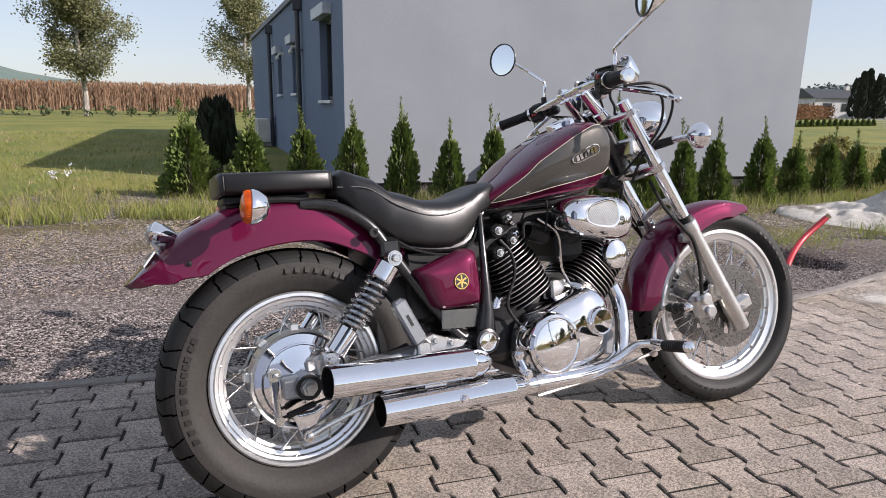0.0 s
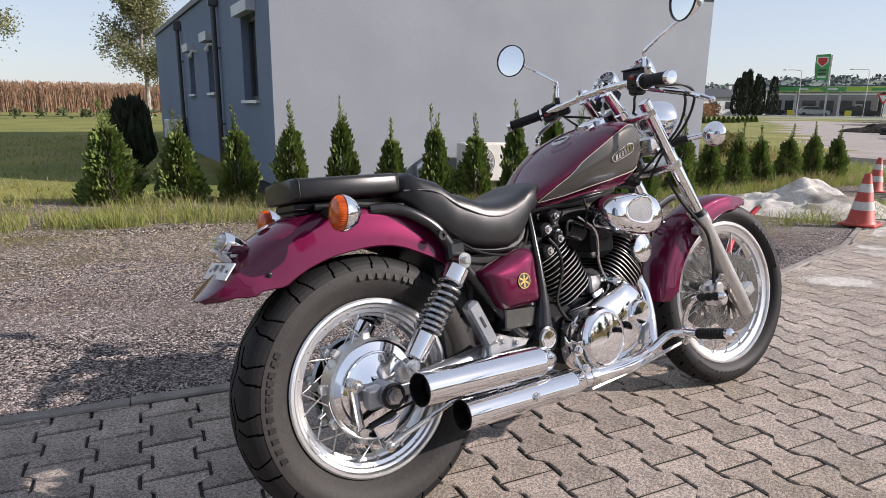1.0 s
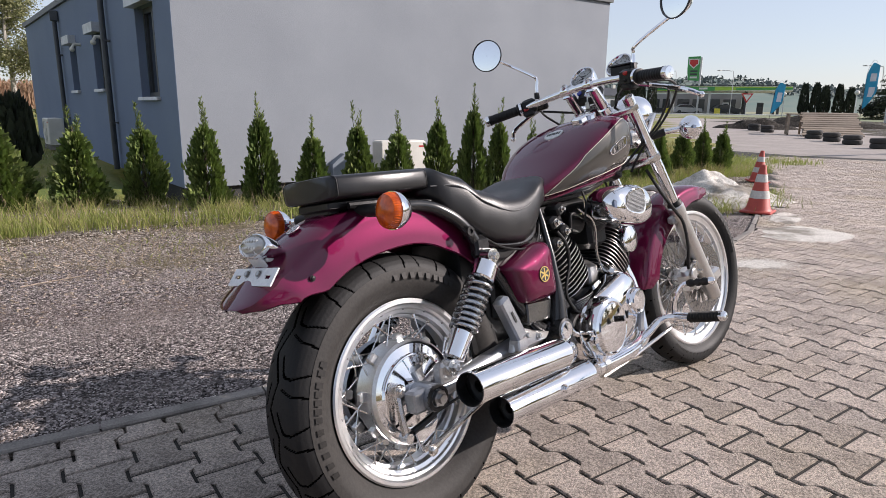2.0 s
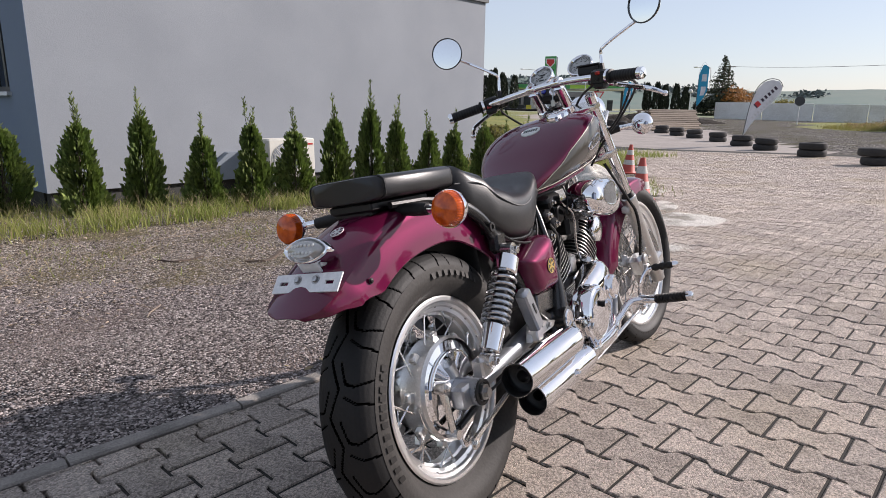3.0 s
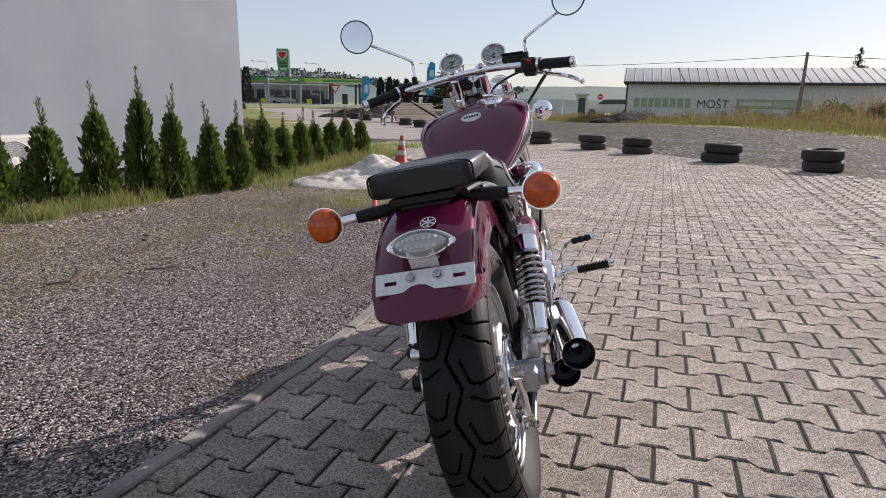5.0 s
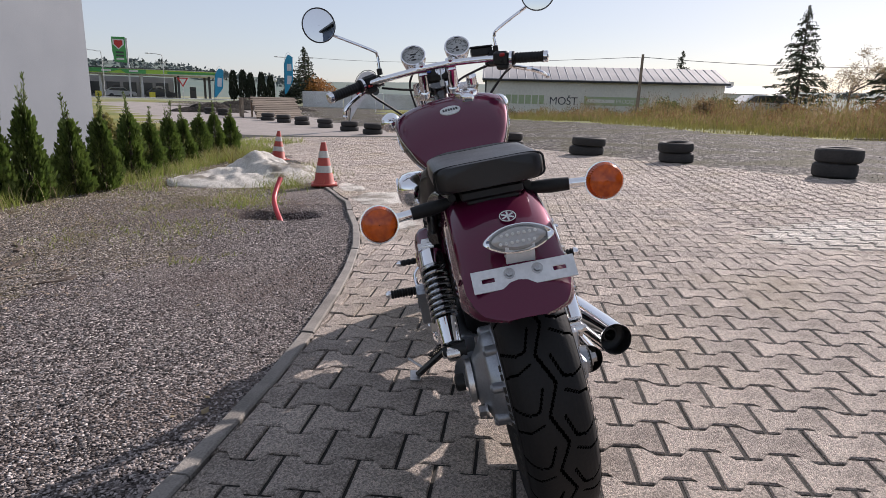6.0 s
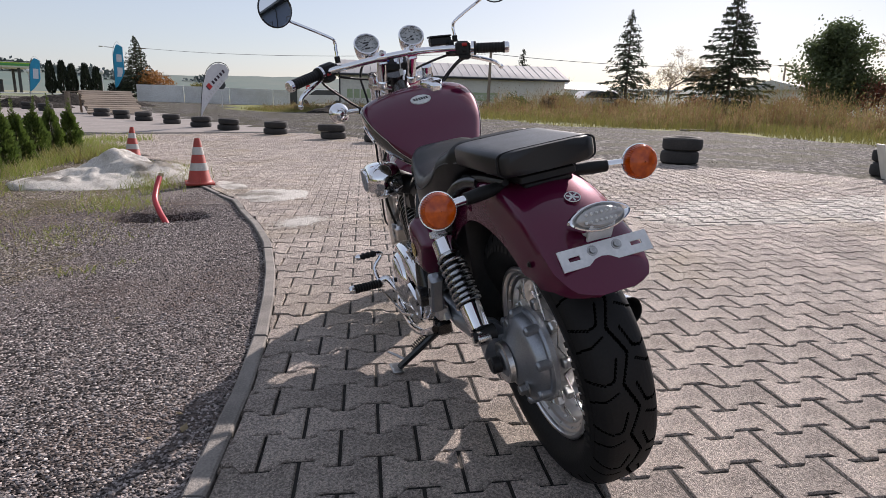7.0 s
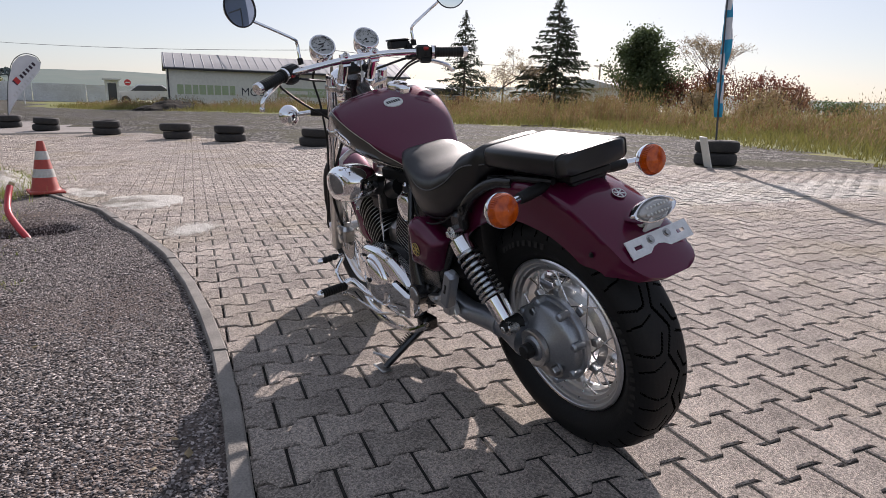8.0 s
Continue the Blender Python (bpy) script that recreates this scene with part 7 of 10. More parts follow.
# fuel tank: lofted teardrop in two colours
TK = [(0.600, 0.700, 0.680, 0.050), (0.665, 0.745, 0.681, 0.098), (0.737, 0.796, 0.683, 0.138), (0.782, 0.832, 0.689, 0.160), (0.828, 0.864, 0.694, 0.175), (0.873, 0.893, 0.696, 0.185), (0.919, 0.915, 0.700, 0.188), (0.964, 0.930, 0.705, 0.186), (1.000, 0.923, 0.710, 0.180), (1.025, 0.902, 0.715, 0.169), (1.043, 0.874, 0.725, 0.150), (1.056, 0.850, 0.745, 0.115), (1.063, 0.830, 0.770, 0.070), (1.066, 0.815, 0.795, 0.020)]


def tank_at(x):
    w = min(0.02, max(0.0, x - TK[0][0]), max(0.0, TK[-1][0] - x))
    return [sum(smooth_lin(TK, x + d * w, k) for d in (-1, -0.5, 0, 0.5, 1)) / 5 for k in (1, 2, 3)]


def smooth_lin(rows, x, k):
    if x <= rows[0][0]:
        return rows[0][k]
    for a, b in zip(rows, rows[1:]):
        if x <= b[0]:
            t = (x - a[0]) / (b[0] - a[0])
            return a[k] + (b[k] - a[k]) * t
    return rows[-1][k]


def tank_point(x, q, grow=0.0):
    """Point of the tank's skin at x and angle q (0 at the right side's widest, pi/2 on top)."""
    top, low, hw = tank_at(x)
    split = low + (top - low) * 0.776
    c, s = math.cos(q), math.sin(q)
    yy = -(hw + grow) * c
    zz = split - 0.8 + ((top - split + grow) * abs(s) ** 0.9 if s > 0 else -(split - low + grow) * abs(s) ** 0.8)
    return Vector((x, 0.9988 * yy + 0.0486 * zz - 0.013, 0.9988 * zz - 0.0486 * yy + 0.8))


s = Shape()
xs = []
for a, b in zip(TK, TK[1:]):
    xs += [a[0] + (b[0] - a[0]) * k / 3 for k in range(3)]
xs.append(TK[-1][0])
nq = 64
rings = [[tank_point(x, 2 * math.pi * k / nq) for k in range(nq)] for x in xs]
s.rings(rings)
tank = part("fuel_tank", s, PURPLE, bike, "teardrop fuel tank, burgundy with graphite side panels", angle=60)


def panel_edge(x):
    """Lower and upper angle of the graphite side panel at x."""
    hi = smooth_lin([(0.655, -0.50), (0.67, -0.30), (0.70, -0.14), (0.77, 0.0), (0.85, 0.08), (0.92, 0.19), (0.975, 0.31), (1.01, 0.40), (1.03, 0.34), (1.043, 0.08), (1.048, -0.25)], x, 1)
    lo = smooth_lin([(0.655, -0.54), (0.67, -0.60), (0.72, -0.68), (0.80, -0.75), (0.90, -0.75), (0.976, -0.72), (1.01, -0.66), (1.035, -0.50), (1.048, -0.27)], x, 1)
    return lo, hi


for sg in (1, -1):
    def on_side_panel(x, q, grow):
        return tank_point(x, q if sg > 0 else math.pi - q, grow)
    panel = []
    n = 60
    for i in range(n + 1):
        x = 0.656 + (1.0475 - 0.656) * i / n
        lo, hi = panel_edge(x)
        panel.append([on_side_panel(x, lo + (hi - lo) * k / 14, 0.0012) for k in range(15)])
    part("side_panel", Shape().rings(panel, closed=False), GREYPAINT, tank, "graphite grey painted side panel", angle=70)
    loop = [r[0] for r in panel] + [r[-1] for r in panel][::-1]
    part("pinstripe", Shape().tube(loop, 0.0013, 5, loop=True), PINSTRIPE, tank)

    # oval name badge: a chrome rim round a dark field, its name as plain bars
    def badge_point(a, b, grow):
        return on_side_panel(0.919 + a * 0.049 - b * 0.006, -0.245 + a * 0.036 + b * 0.088, grow)

    def pill(k, grow):
        return [badge_point(k * math.copysign(abs(math.cos(a)) ** 0.55, math.cos(a)), (1 - (1 - k) * 2.2) * math.copysign(abs(math.sin(a)) ** 0.8, math.sin(a)), grow) for a in (2 * math.pi * j / 40 for j in range(40))]
    b = part("name_badge", Shape().rings([pill(1.0, 0.0), pill(1.0, 0.004), pill(0.985, 0.0052), pill(0.945, 0.0052), pill(0.93, 0.0035)], caps=False), CHROME, tank, "chrome rim of an oval badge")
    part("badge_field", Shape().rings([pill(0.94, 0.0032), pill(0.75, 0.0034)]), GREYPAINT, b)
    bars = Shape()
    for k in range(6):
        t = (k - 2.5) * 0.255
        q0 = [badge_point(t + da, db, 0.0036) for da, db in ((-0.085, -0.52), (0.085, -0.52), (0.085, 0.52), (-0.085, 0.52))]
        bars.rings([q0, [badge_point(t + da, db, 0.0052) for da, db in ((-0.085, -0.52), (0.085, -0.52), (0.085, 0.52), (-0.085, 0.52))]])
    part("badge_bar", bars, CHROME, b)
for q in (-1.0, math.pi + 1.0):
    part("tank_seam", Shape().tube([tank_point(0.66 + 0.02 * k, q) for k in range(19)], 0.004, 6), PURPLE, tank)
# filler cap: a shield with a raised round lock flap, off to one side
cap_c = tank_point(0.932, 1.20)
cap_x = (tank_point(0.965, 1.20) - tank_point(0.895, 1.20)).normalized()
cap_y = (tank_point(0.932, 1.45) - tank_point(0.932, 0.95)).normalized()
cap_n = cap_x.cross(cap_y).normalized()
shield = [(0.040, 0.0), (0.036, 0.020), (0.024, 0.034), (0.006, 0.038), (-0.008, 0.032), (-0.016, 0.023), (-0.040, 0.019), (-0.046, 0.012)]
shield = shield + [(a, -b) for a, b in shield[:0:-1]]


def shield_ring(k, h):
    return [cap_c + cap_x * a * k + cap_y * b * k + cap_n * h for a, b in shield]


cap = part("filler_cap", Shape().rings([shield_ring(1.0, -0.006), shield_ring(1.0, 0.010), shield_ring(0.96, 0.0135), shield_ring(0.88, 0.015), shield_ring(0.3, 0.0165)]), CHROME, tank, "shield-shaped chrome fuel filler cap", angle=30)
part("cap_lock", Shape().lathe([(0.014, 0.013), (0.018, 0.012), (0.0185, 0.001)], cap_c + cap_x * 0.012, cap_n, 24), CHROME_DULL, cap)
part("cap_mark", Shape().rings([[cap_c + cap_x * (0.012 + a * 0.0035) + cap_y * b * 0.007 + cap_n * h for a, b in ((-1, -1), (1, -1), (1, 1), (-1, 1))] for h in (0.0185, 0.0192)]), INK, cap)


def oval(k, grow):
    return [tank_point(0.860 + 0.020 * k * math.cos(q), math.pi / 2 + 0.185 * k * math.sin(q), grow) for q in (2 * math.pi * j / 32 for j in range(32))]


bd = part("top_badge", Shape().rings([oval(1.0, 0.0), oval(1.0, 0.003), oval(0.9, 0.0036), oval(0.1, 0.0036)]), WHITEB, tank, "white oval badge on the tank")
bars = Shape()
for k in range(6):
    q = math.pi / 2 + (k - 2.5) * 0.046
    bars.rings([[tank_point(0.860 + a * 0.005, q + b * 0.016, g) for a, b in ((-1, -1), (1, -1), (1, 1), (-1, 1))] for g in (0.0034, 0.0044)])
part("badge_bar", bars, INK, bd)

# front wheel, turned with the steering
fw = part("front_wheel", rim_shape(FAX, 0.250, 0.062).turned(STEER), RIM, bike, "spoked front wheel with a polished rim")
ft, fsurf = tyre(fw, FAX, 0.331, 0.253, 0.100, [RUBBER, RUBBER], STEER, label="narrow black front tyre")
grooves(ft, fsurf, STEER)
for sg in (-1, 1):
    sidewall_marks(ft, FAX, sg, [(35, 80), (175, 225)], 0.293, 0.016, 0.0495, STEER)
spokes(fw, FAX, 0.034, 0.036, 0.234, 0.012, 9, STEER)
part("hub", Shape().lathe([(-0.06, 0.014), (-0.058, 0.03), (-0.045, 0.038), (-0.03, 0.034), (-0.02, 0.026), (0.02, 0.026), (0.03, 0.034), (0.045, 0.038), (0.058, 0.03), (0.06, 0.014)], FAX, Y, 32).turned(STEER), ALLOY, fw)


def slotted_disc(side):
    """Brake disc: a drilled friction ring carried on its hub ring by slanted arms."""
    y = side * 0.062
    q = Matrix.Translation(FAX + Vector((0, y, 0))) @ Matrix.Rotation(radians(90), 4, "X")
    o = part("brake_disc", Shape().lathe([(y - 0.0025, 0.094), (y + 0.0025, 0.094), (y + 0.0025, 0.139), (y - 0.0025, 0.139)], FAX, Y, 72, closed_profile=True).turned(STEER), DISC, fw, "drilled steel brake disc")
    part("disc_hub", Shape().lathe([(y - 0.003, 0.036), (y + 0.003, 0.036), (y + 0.003, 0.058), (y - 0.003, 0.058)], FAX, Y, 48, closed_profile=True).turned(STEER), DISC, fw)
    for k in range(14):
        a = 2 * math.pi * k / 14
        pts = []
        for r, da in ((0.057, -0.12), (0.057, 0.12), (0.076, 0.26), (0.095, 0.32), (0.095, 0.12), (0.076, 0.06)):
            pts.append((r * math.cos(a + da), r * math.sin(a + da)))
        part("disc_arm", Shape().rings([[q @ Vector((x_, y_, -0.0022)) for x_, y_ in pts], [q @ Vector((x_, y_, 0.0022)) for x_, y_ in pts]]).turned(STEER), DISC, fw)
    h = Shape()
    for k in range(72):
        a = 2 * math.pi * k / 72
        r = (0.103, 0.115, 0.127)[k % 3]
        c = FAX + Vector((math.sin(a) * r, y + side * 0.0026, math.cos(a) * r))
        h.lathe([(0, 0.0036), (0.0004, 0.001)], c, Y * side, 8)
    tagged(part("drilled_hole", h.turned(STEER), INK, fw), "", "", "", "stuff")


slotted_disc(-1)
slotted_disc(1)


# fork, clamps and headlamp
def fork_x(z):
    return 1.163 + (0.95 - z) * 0.565


for sg in (-1, 1):
    def fp(z, yy=0.098):
        return Vector((fork_x(z), sg * yy, z))
    leg = part("fork_leg", Shape().tube([fp(0.985), fp(0.56)], 0.0195, 20).turned(STEER), CHROME, bike, "chrome fork tube with grey slider")
    sl = Shape().tube([fp(0.605), fp(0.600), fp(0.575), fp(0.56), fp(0.40), fp(0.27), fp(0.235), fp(0.228)], [0.024, 0.029, 0.029, 0.0265, 0.0265, 0.027, 0.025, 0.012], 22)
    sl.box(fp(0.30) + Vector((0.035, 0, 0.012)), (0.075, 0.036, 0.05), Matrix.Rotation(radians(-20), 3, "Y"), 0.01)
    sl.box(fp(0.55) + Vector((-0.02, -sg * 0.012, 0.0)), (0.05, 0.03, 0.03), bevel=0.006)
    part("slider", sl.turned(STEER), ALLOY, leg, "satin grey fork slider")
    part("dust_seal", Shape().lathe([(-0.004, 0.021), (-0.003, 0.027), (0.008, 0.025), (0.014, 0.021)], fp(0.607), -ST_AX, 20).turned(STEER), GRIP, leg)
    ax = Shape()
    bolt(ax, FAX + Vector((0, sg * 0.10, 0)), Y * sg, 0.012, 0.018)
    part("axle_end", ax.turned(STEER), SATIN, leg)
    ca = Shape().box((1.418, sg * 0.084, 0.325), (0.06, 0.05, 0.085), Matrix.Rotation(radians(-25), 3, "Y"), 0.012)
    for dz in (0.022, -0.02):
        ca.lathe([(0.0, 0.020), (0.008, 0.020), (0.011, 0.016), (0.011, 0.001)], Vector((1.418 - dz * 0.4, sg * 0.110, 0.325 + dz)), Y * sg, 20)
    cal = part("brake_caliper", ca.turned(STEER), ALLOY, leg, "twin-piston brake caliper")
    cm = Shape().box((1.452, sg * 0.094, 0.352), (0.075, 0.018, 0.05), Matrix.Rotation(radians(-25), 3, "Y"), 0.005)
    bolt(cm, Vector((1.440, sg * 0.103, 0.382)), Y * sg, 0.008, 0.01)
    bolt(cm, Vector((1.480, sg * 0.103, 0.345)), Y * sg, 0.008, 0.01)
    part("caliper_mount", cm.turned(STEER), CHROME_DULL, cal)
    hose = curve_pts([(1.25, sg * 0.07, 0.74), (1.27, sg * 0.11, 0.65), (1.33, sg * 0.115, 0.585), (1.365, sg * 0.12, 0.54), (1.385, sg * 0.118, 0.46), (1.405, sg * 0.1, 0.365)])
    part("brake_hose", Shape().tube(hose, 0.0058, 8).turned(STEER), GRIP, leg)

for z, th, nm in ((0.950, 0.022, "top_clamp"), (0.780, 0.026, "lower_clamp")):
    cx = fork_x(z)
    m = Matrix.Translation((cx, 0, z)) @ Matrix.Rotation(-RAKE, 4, "Y")
    pts = [(-0.075, -0.05), (-0.035, -0.125), (0.0, -0.138), (0.035, -0.125), (0.035, -0.07), (0.02, 0.0), (0.035, 0.07), (0.035, 0.125), (0.0, 0.138), (-0.035, 0.125), (-0.075, 0.05)]
    pts = [(a * 0.62, b * 0.88) for a, b in pts]
    c = Shape().prism(pts, -th / 2, th / 2, m, 0.004)
    part(nm, c.turned(STEER), CHROME_DULL, bike)
part("head_tube", Shape().tube([ST_P + ST_AX * 0.0, ST_P + ST_AX * 0.22], 0.03, 18), BLACK_PAINT, bike)

part("horn_cover", Shape().box((1.165, 0.0, 0.745), (0.07, 0.08, 0.045), Matrix.Rotation(radians(18), 3, "Y"), 0.014), BLACK_SATIN, bike, "black horn cover behind the fork")
hl = Vector((1.300, 0, 0.940))
fwd = Vector((1, 0, -0.05)).normalized()
lampb = part("headlamp", Shape().lathe([(-0.078, 0.001), (-0.076, 0.022), (-0.062, 0.043), (-0.036, 0.058), (0.0, 0.064), (0.024, 0.066), (0.032, 0.065), (0.038, 0.06)], hl, fwd, 40).turned(STEER), CHROME, bike, "round chrome headlamp")
part("lens", Shape().lathe([(0.034, 0.061), (0.043, 0.045), (0.047, 0.001)], hl, fwd, 40).turned(STEER), LED, lampb)
hb = Shape().tube([(1.22, -0.06, 0.83), (1.29, -0.06, 0.86), (1.335, -0.068, 0.93)], 0.009, 8).tube([(1.22, 0.06, 0.83), (1.29, 0.06, 0.86), (1.335, 0.068, 0.93)], 0.009, 8)
hb.box((1.235, 0, 0.85), (0.08, 0.12, 0.06), bevel=0.01)
part("lamp_bracket", hb.turned(STEER), CHROME_DULL, lampb)

for sg, c in ((-1, Vector((1.325, -0.235, 0.862))), (1, Vector((1.325, 0.200, 0.867)))):
    indicator(c, (1, 0.05 * sg, 0), [c + Vector((-0.012, -sg * 0.02, 0)), c + Vector((-0.03, -sg * 0.075, -0.002)), c + Vector((-0.045, -sg * 0.11, -0.008)), c + Vector((-0.06, -sg * 0.135, -0.015))], bike, 0.037, label="round chrome front indicator", bulge=0.15)

# front fender
secs = []
for i in range(37):
    t = i / 36
    a = radians(-86 + 110 * t)
    r = 0.366 + 0.004 * math.cos(t * 3)
    dp = smooth_at([(0, 0.05), (0.06, 0.075), (0.5, 0.085), (0.85, 0.06), (0.97, 0.03), (1.0, 0.02)], t)
    hw = smooth_at([(0, 0.055), (0.05, 0.068), (0.8, 0.068), (0.96, 0.05), (1.0, 0.03)], t)
    secs.append((FAX.x + r * math.sin(a), FAX.z + r * math.cos(a), math.sin(a), math.cos(a), hw, dp))
part("front_fender", fender_skin(secs).turned(STEER), PURPLE, bike, "glossy burgundy front fender", angle=50)
brace = Shape()
for sg in (-1, 1):
    brace.tube([(fork_x(0.56) - 0.01, sg * 0.085, 0.565), (fork_x(0.60) - 0.02, sg * 0.075, 0.615)], 0.012, 8)
brace.tube(curve_pts([(fork_x(0.6) - 0.02, -0.08, 0.612), (1.365, -0.06, 0.645), (1.37, 0, 0.672), (1.365, 0.06, 0.645), (fork_x(0.6) - 0.02, 0.08, 0.612)]), 0.011, 8)
part("fork_brace", brace.turned(STEER), ALLOY, bike)

# handlebar with grips, switches, levers and mirrors (already turned)
GRE, GRI, GLI, GLE = Vector((0.929, -0.368, 0.996)), Vector((0.970, -0.252, 1.013)), Vector((1.070, 0.268, 1.020)), Vector((1.003, 0.384, 0.996))
bar = curve_pts([GRE + (GRI - GRE) * 0.02, GRI, Vector((1.000, -0.175, 1.026)), Vector((1.026, -0.085, 1.035)), Vector((1.040, 0.0, 1.037)), Vector((1.054, 0.085, 1.034)), Vector((1.063, 0.17, 1.028)), GLI, GLE + (GLI - GLE) * 0.02], 6)
hbar = part("handlebar", Shape().tube(bar, 0.0112, 14), CHROME, bike, "wide chrome handlebar")
for a, b, sg in ((GRI, GRE, -1), (GLI, GLE, 1)):
    d = (b - a).normalized()
    ln = (b - a).length
    g = Shape()
    prof = [(0.0, 0.019), (0.004, 0.0225), (0.010, 0.0225), (0.012, 0.0165)]
    k = 0.016
    while k < ln - 0.024:
        prof += [(k, 0.0165), (k + 0.002, 0.0175), (k + 0.006, 0.0175), (k + 0.008, 0.0165)]
        k += 0.010
    prof += [(ln - 0.022, 0.0165), (ln - 0.02, 0.019), (ln - 0.016, 0.019)]
    go = part("grip", Shape().lathe(prof, a, d, 24), GRIP, hbar, "ribbed black rubber grip with chrome end")
    part("grip_end", Shape().lathe([(ln - 0.018, 0.0185), (ln - 0.003, 0.0185), (ln, 0.016), (ln + 0.001, 0.001)], a, d, 24), CHROME, go)
    part("grip_collar", Shape().lathe([(-0.006, 0.0235), (0.003, 0.0235), (0.004, 0.02)], a, d, 24), CHROME, go)
    inn = a - d * 0.034
    q = d.to_track_quat("X", "Z").to_matrix()
    so = part("switch_housing", Shape().box(inn, (0.052, 0.044, 0.05), q, 0.008).box(inn + Vector((-0.006, 0, -0.026)), (0.04, 0.036, 0.022), q, 0.006), BLACK_SATIN, hbar, "black switch housing with red button")
    part("button", Shape().box(inn + Vector((-0.022, 0.0, 0.012 if sg < 0 else -0.012)), (0.018, 0.010, 0.012), q, 0.003), REDP, so)
    part("button", Shape().box(inn + Vector((-0.023, -sg * 0.004, -0.008)), (0.012, 0.006, 0.008), q, 0.002), GRIP, so)
    pin = a - d * 0.062 + Vector((0.025, 0, -0.008))
    part("lever_perch", Shape().box(pin, (0.05, 0.034, 0.03), q, 0.007).tube([a - d * 0.07, pin], 0.017, 10), BLACK_SATIN, hbar)
    tip = Vector((1.075, -0.388, 0.934)) if sg < 0 else Vector((1.110, 0.352, 0.925))
    lev = curve_pts([pin + Vector((0.012, 0, -0.004)), a + Vector((0.06, 0, -0.022)), ((a + b) / 2).lerp(tip, 0.45) + Vector((0.04, 0, -0.014)), tip])
    lo = part("lever", Shape().tube(lev, [0.0075] * (len(lev) - 3) + [0.007, 0.0065, 0.0065], 10), CHROME, hbar, "chrome hand lever with ball end")
    part("lever_ball", Shape().ball(tip, 0.0095, 14), CHROME, lo)
# brake fluid reservoir
part("reservoir", Shape().box((1.052, -0.165, 1.056), (0.038, 0.074, 0.028), Matrix.Rotation(radians(4), 3, "X"), 0.004).box((1.052, -0.165, 1.072), (0.042, 0.079, 0.006), Matrix.Rotation(radians(4), 3, "X"), 0.002).box((1.040, -0.196, 1.040), (0.03, 0.022, 0.03), bevel=0.005), BLACK_SATIN, hbar, "black brake fluid reservoir")
for base, bend, mid, c, nrm in ((Vector((1.080, 0.197, 1.045)), Vector((1.085, 0.194, 1.112)), Vector((1.073, 0.235, 1.150)), Vector((1.035, 0.366, 1.238)), Vector((-0.932, -0.362, -0.009))),
                                (Vector((1.026, -0.212, 1.045)), Vector((1.031, -0.215, 1.098)), Vector((1.022, -0.255, 1.136)), Vector((0.998, -0.377, 1.205)), Vector((-0.93, 0.33, 0.08)))):
    nrm.normalize()
    ms = part("mirror", Shape().lathe([(-0.056, 0.001), (-0.055, 0.012), (-0.050, 0.020), (-0.030, 0.038), (-0.012, 0.051), (-0.002, 0.0565), (0.003, 0.0575), (0.004, 0.0545)], c, nrm, 40), CHROME, hbar, "round chrome mirror on a bent stem")
    part("mirror_glass", Shape().lathe([(0.0018 + 0.0016 * (1 - (k / 12) ** 2), max(0.0005, 0.0546 * k / 12)) for k in range(12, -1, -1)], c, nrm, 40), MIRROR, ms)
    part("mirror_rim", Shape().lathe([(0.001, 0.0580), (0.005, 0.0572), (0.005, 0.0540), (0.002, 0.0538)], c, nrm, 40), BLACK_PAINT, ms)
    stem = curve_pts([base, base.lerp(bend, 0.6), bend, bend.lerp(mid, 0.5) + Vector((0, 0, 0.004)), mid.lerp(c - nrm * 0.06, 0.93), c - nrm * 0.046], 4)
    part("mirror_stem", Shape().tube(stem, 0.0052, 10), CHROME, ms)
    part("stem_nut", Shape().lathe([(0, 0.010), (0.02, 0.010), (0.022, 0.006)], base + Vector((0, 0, 0.0)), (0, 0, 1), 6), BLACK_SATIN, ms)
for yy, rx in ((-0.052, 1.034), (0.050, 1.051)):
    d = Vector((-0.085, 0.0, 0.095)).normalized()
    top = Vector((rx, yy, 1.037))
    r = Shape().lathe([(-0.120, 0.022), (-0.098, 0.0225), (-0.094, 0.0185), (-0.030, 0.0175), (-0.018, 0.0165), (0.0, 0.0165)], top, d, 22)
    ro = part("riser", r, CHROME, hbar, "chrome handlebar riser")
    part("riser_clamp", Shape().tube([top + Vector((-0.003, -0.016, 0)), top + Vector((0.003, 0.016, 0.0005))], 0.0185, 20).tube([top + d * 0.010, top + d * 0.022], [0.0125, 0.011], 14).box(top - d * 0.012, (0.044, 0.030, 0.012), d.to_track_quat("Z", "X").to_matrix(), 0.004), CHROME, ro)
    part("riser_bolt", Shape().lathe([(0.018, 0.009), (0.025, 0.0085), (0.026, 0.0055), (0.022, 0.005), (0.022, 0.001)], top, d, 14), CHROME_DULL, ro)
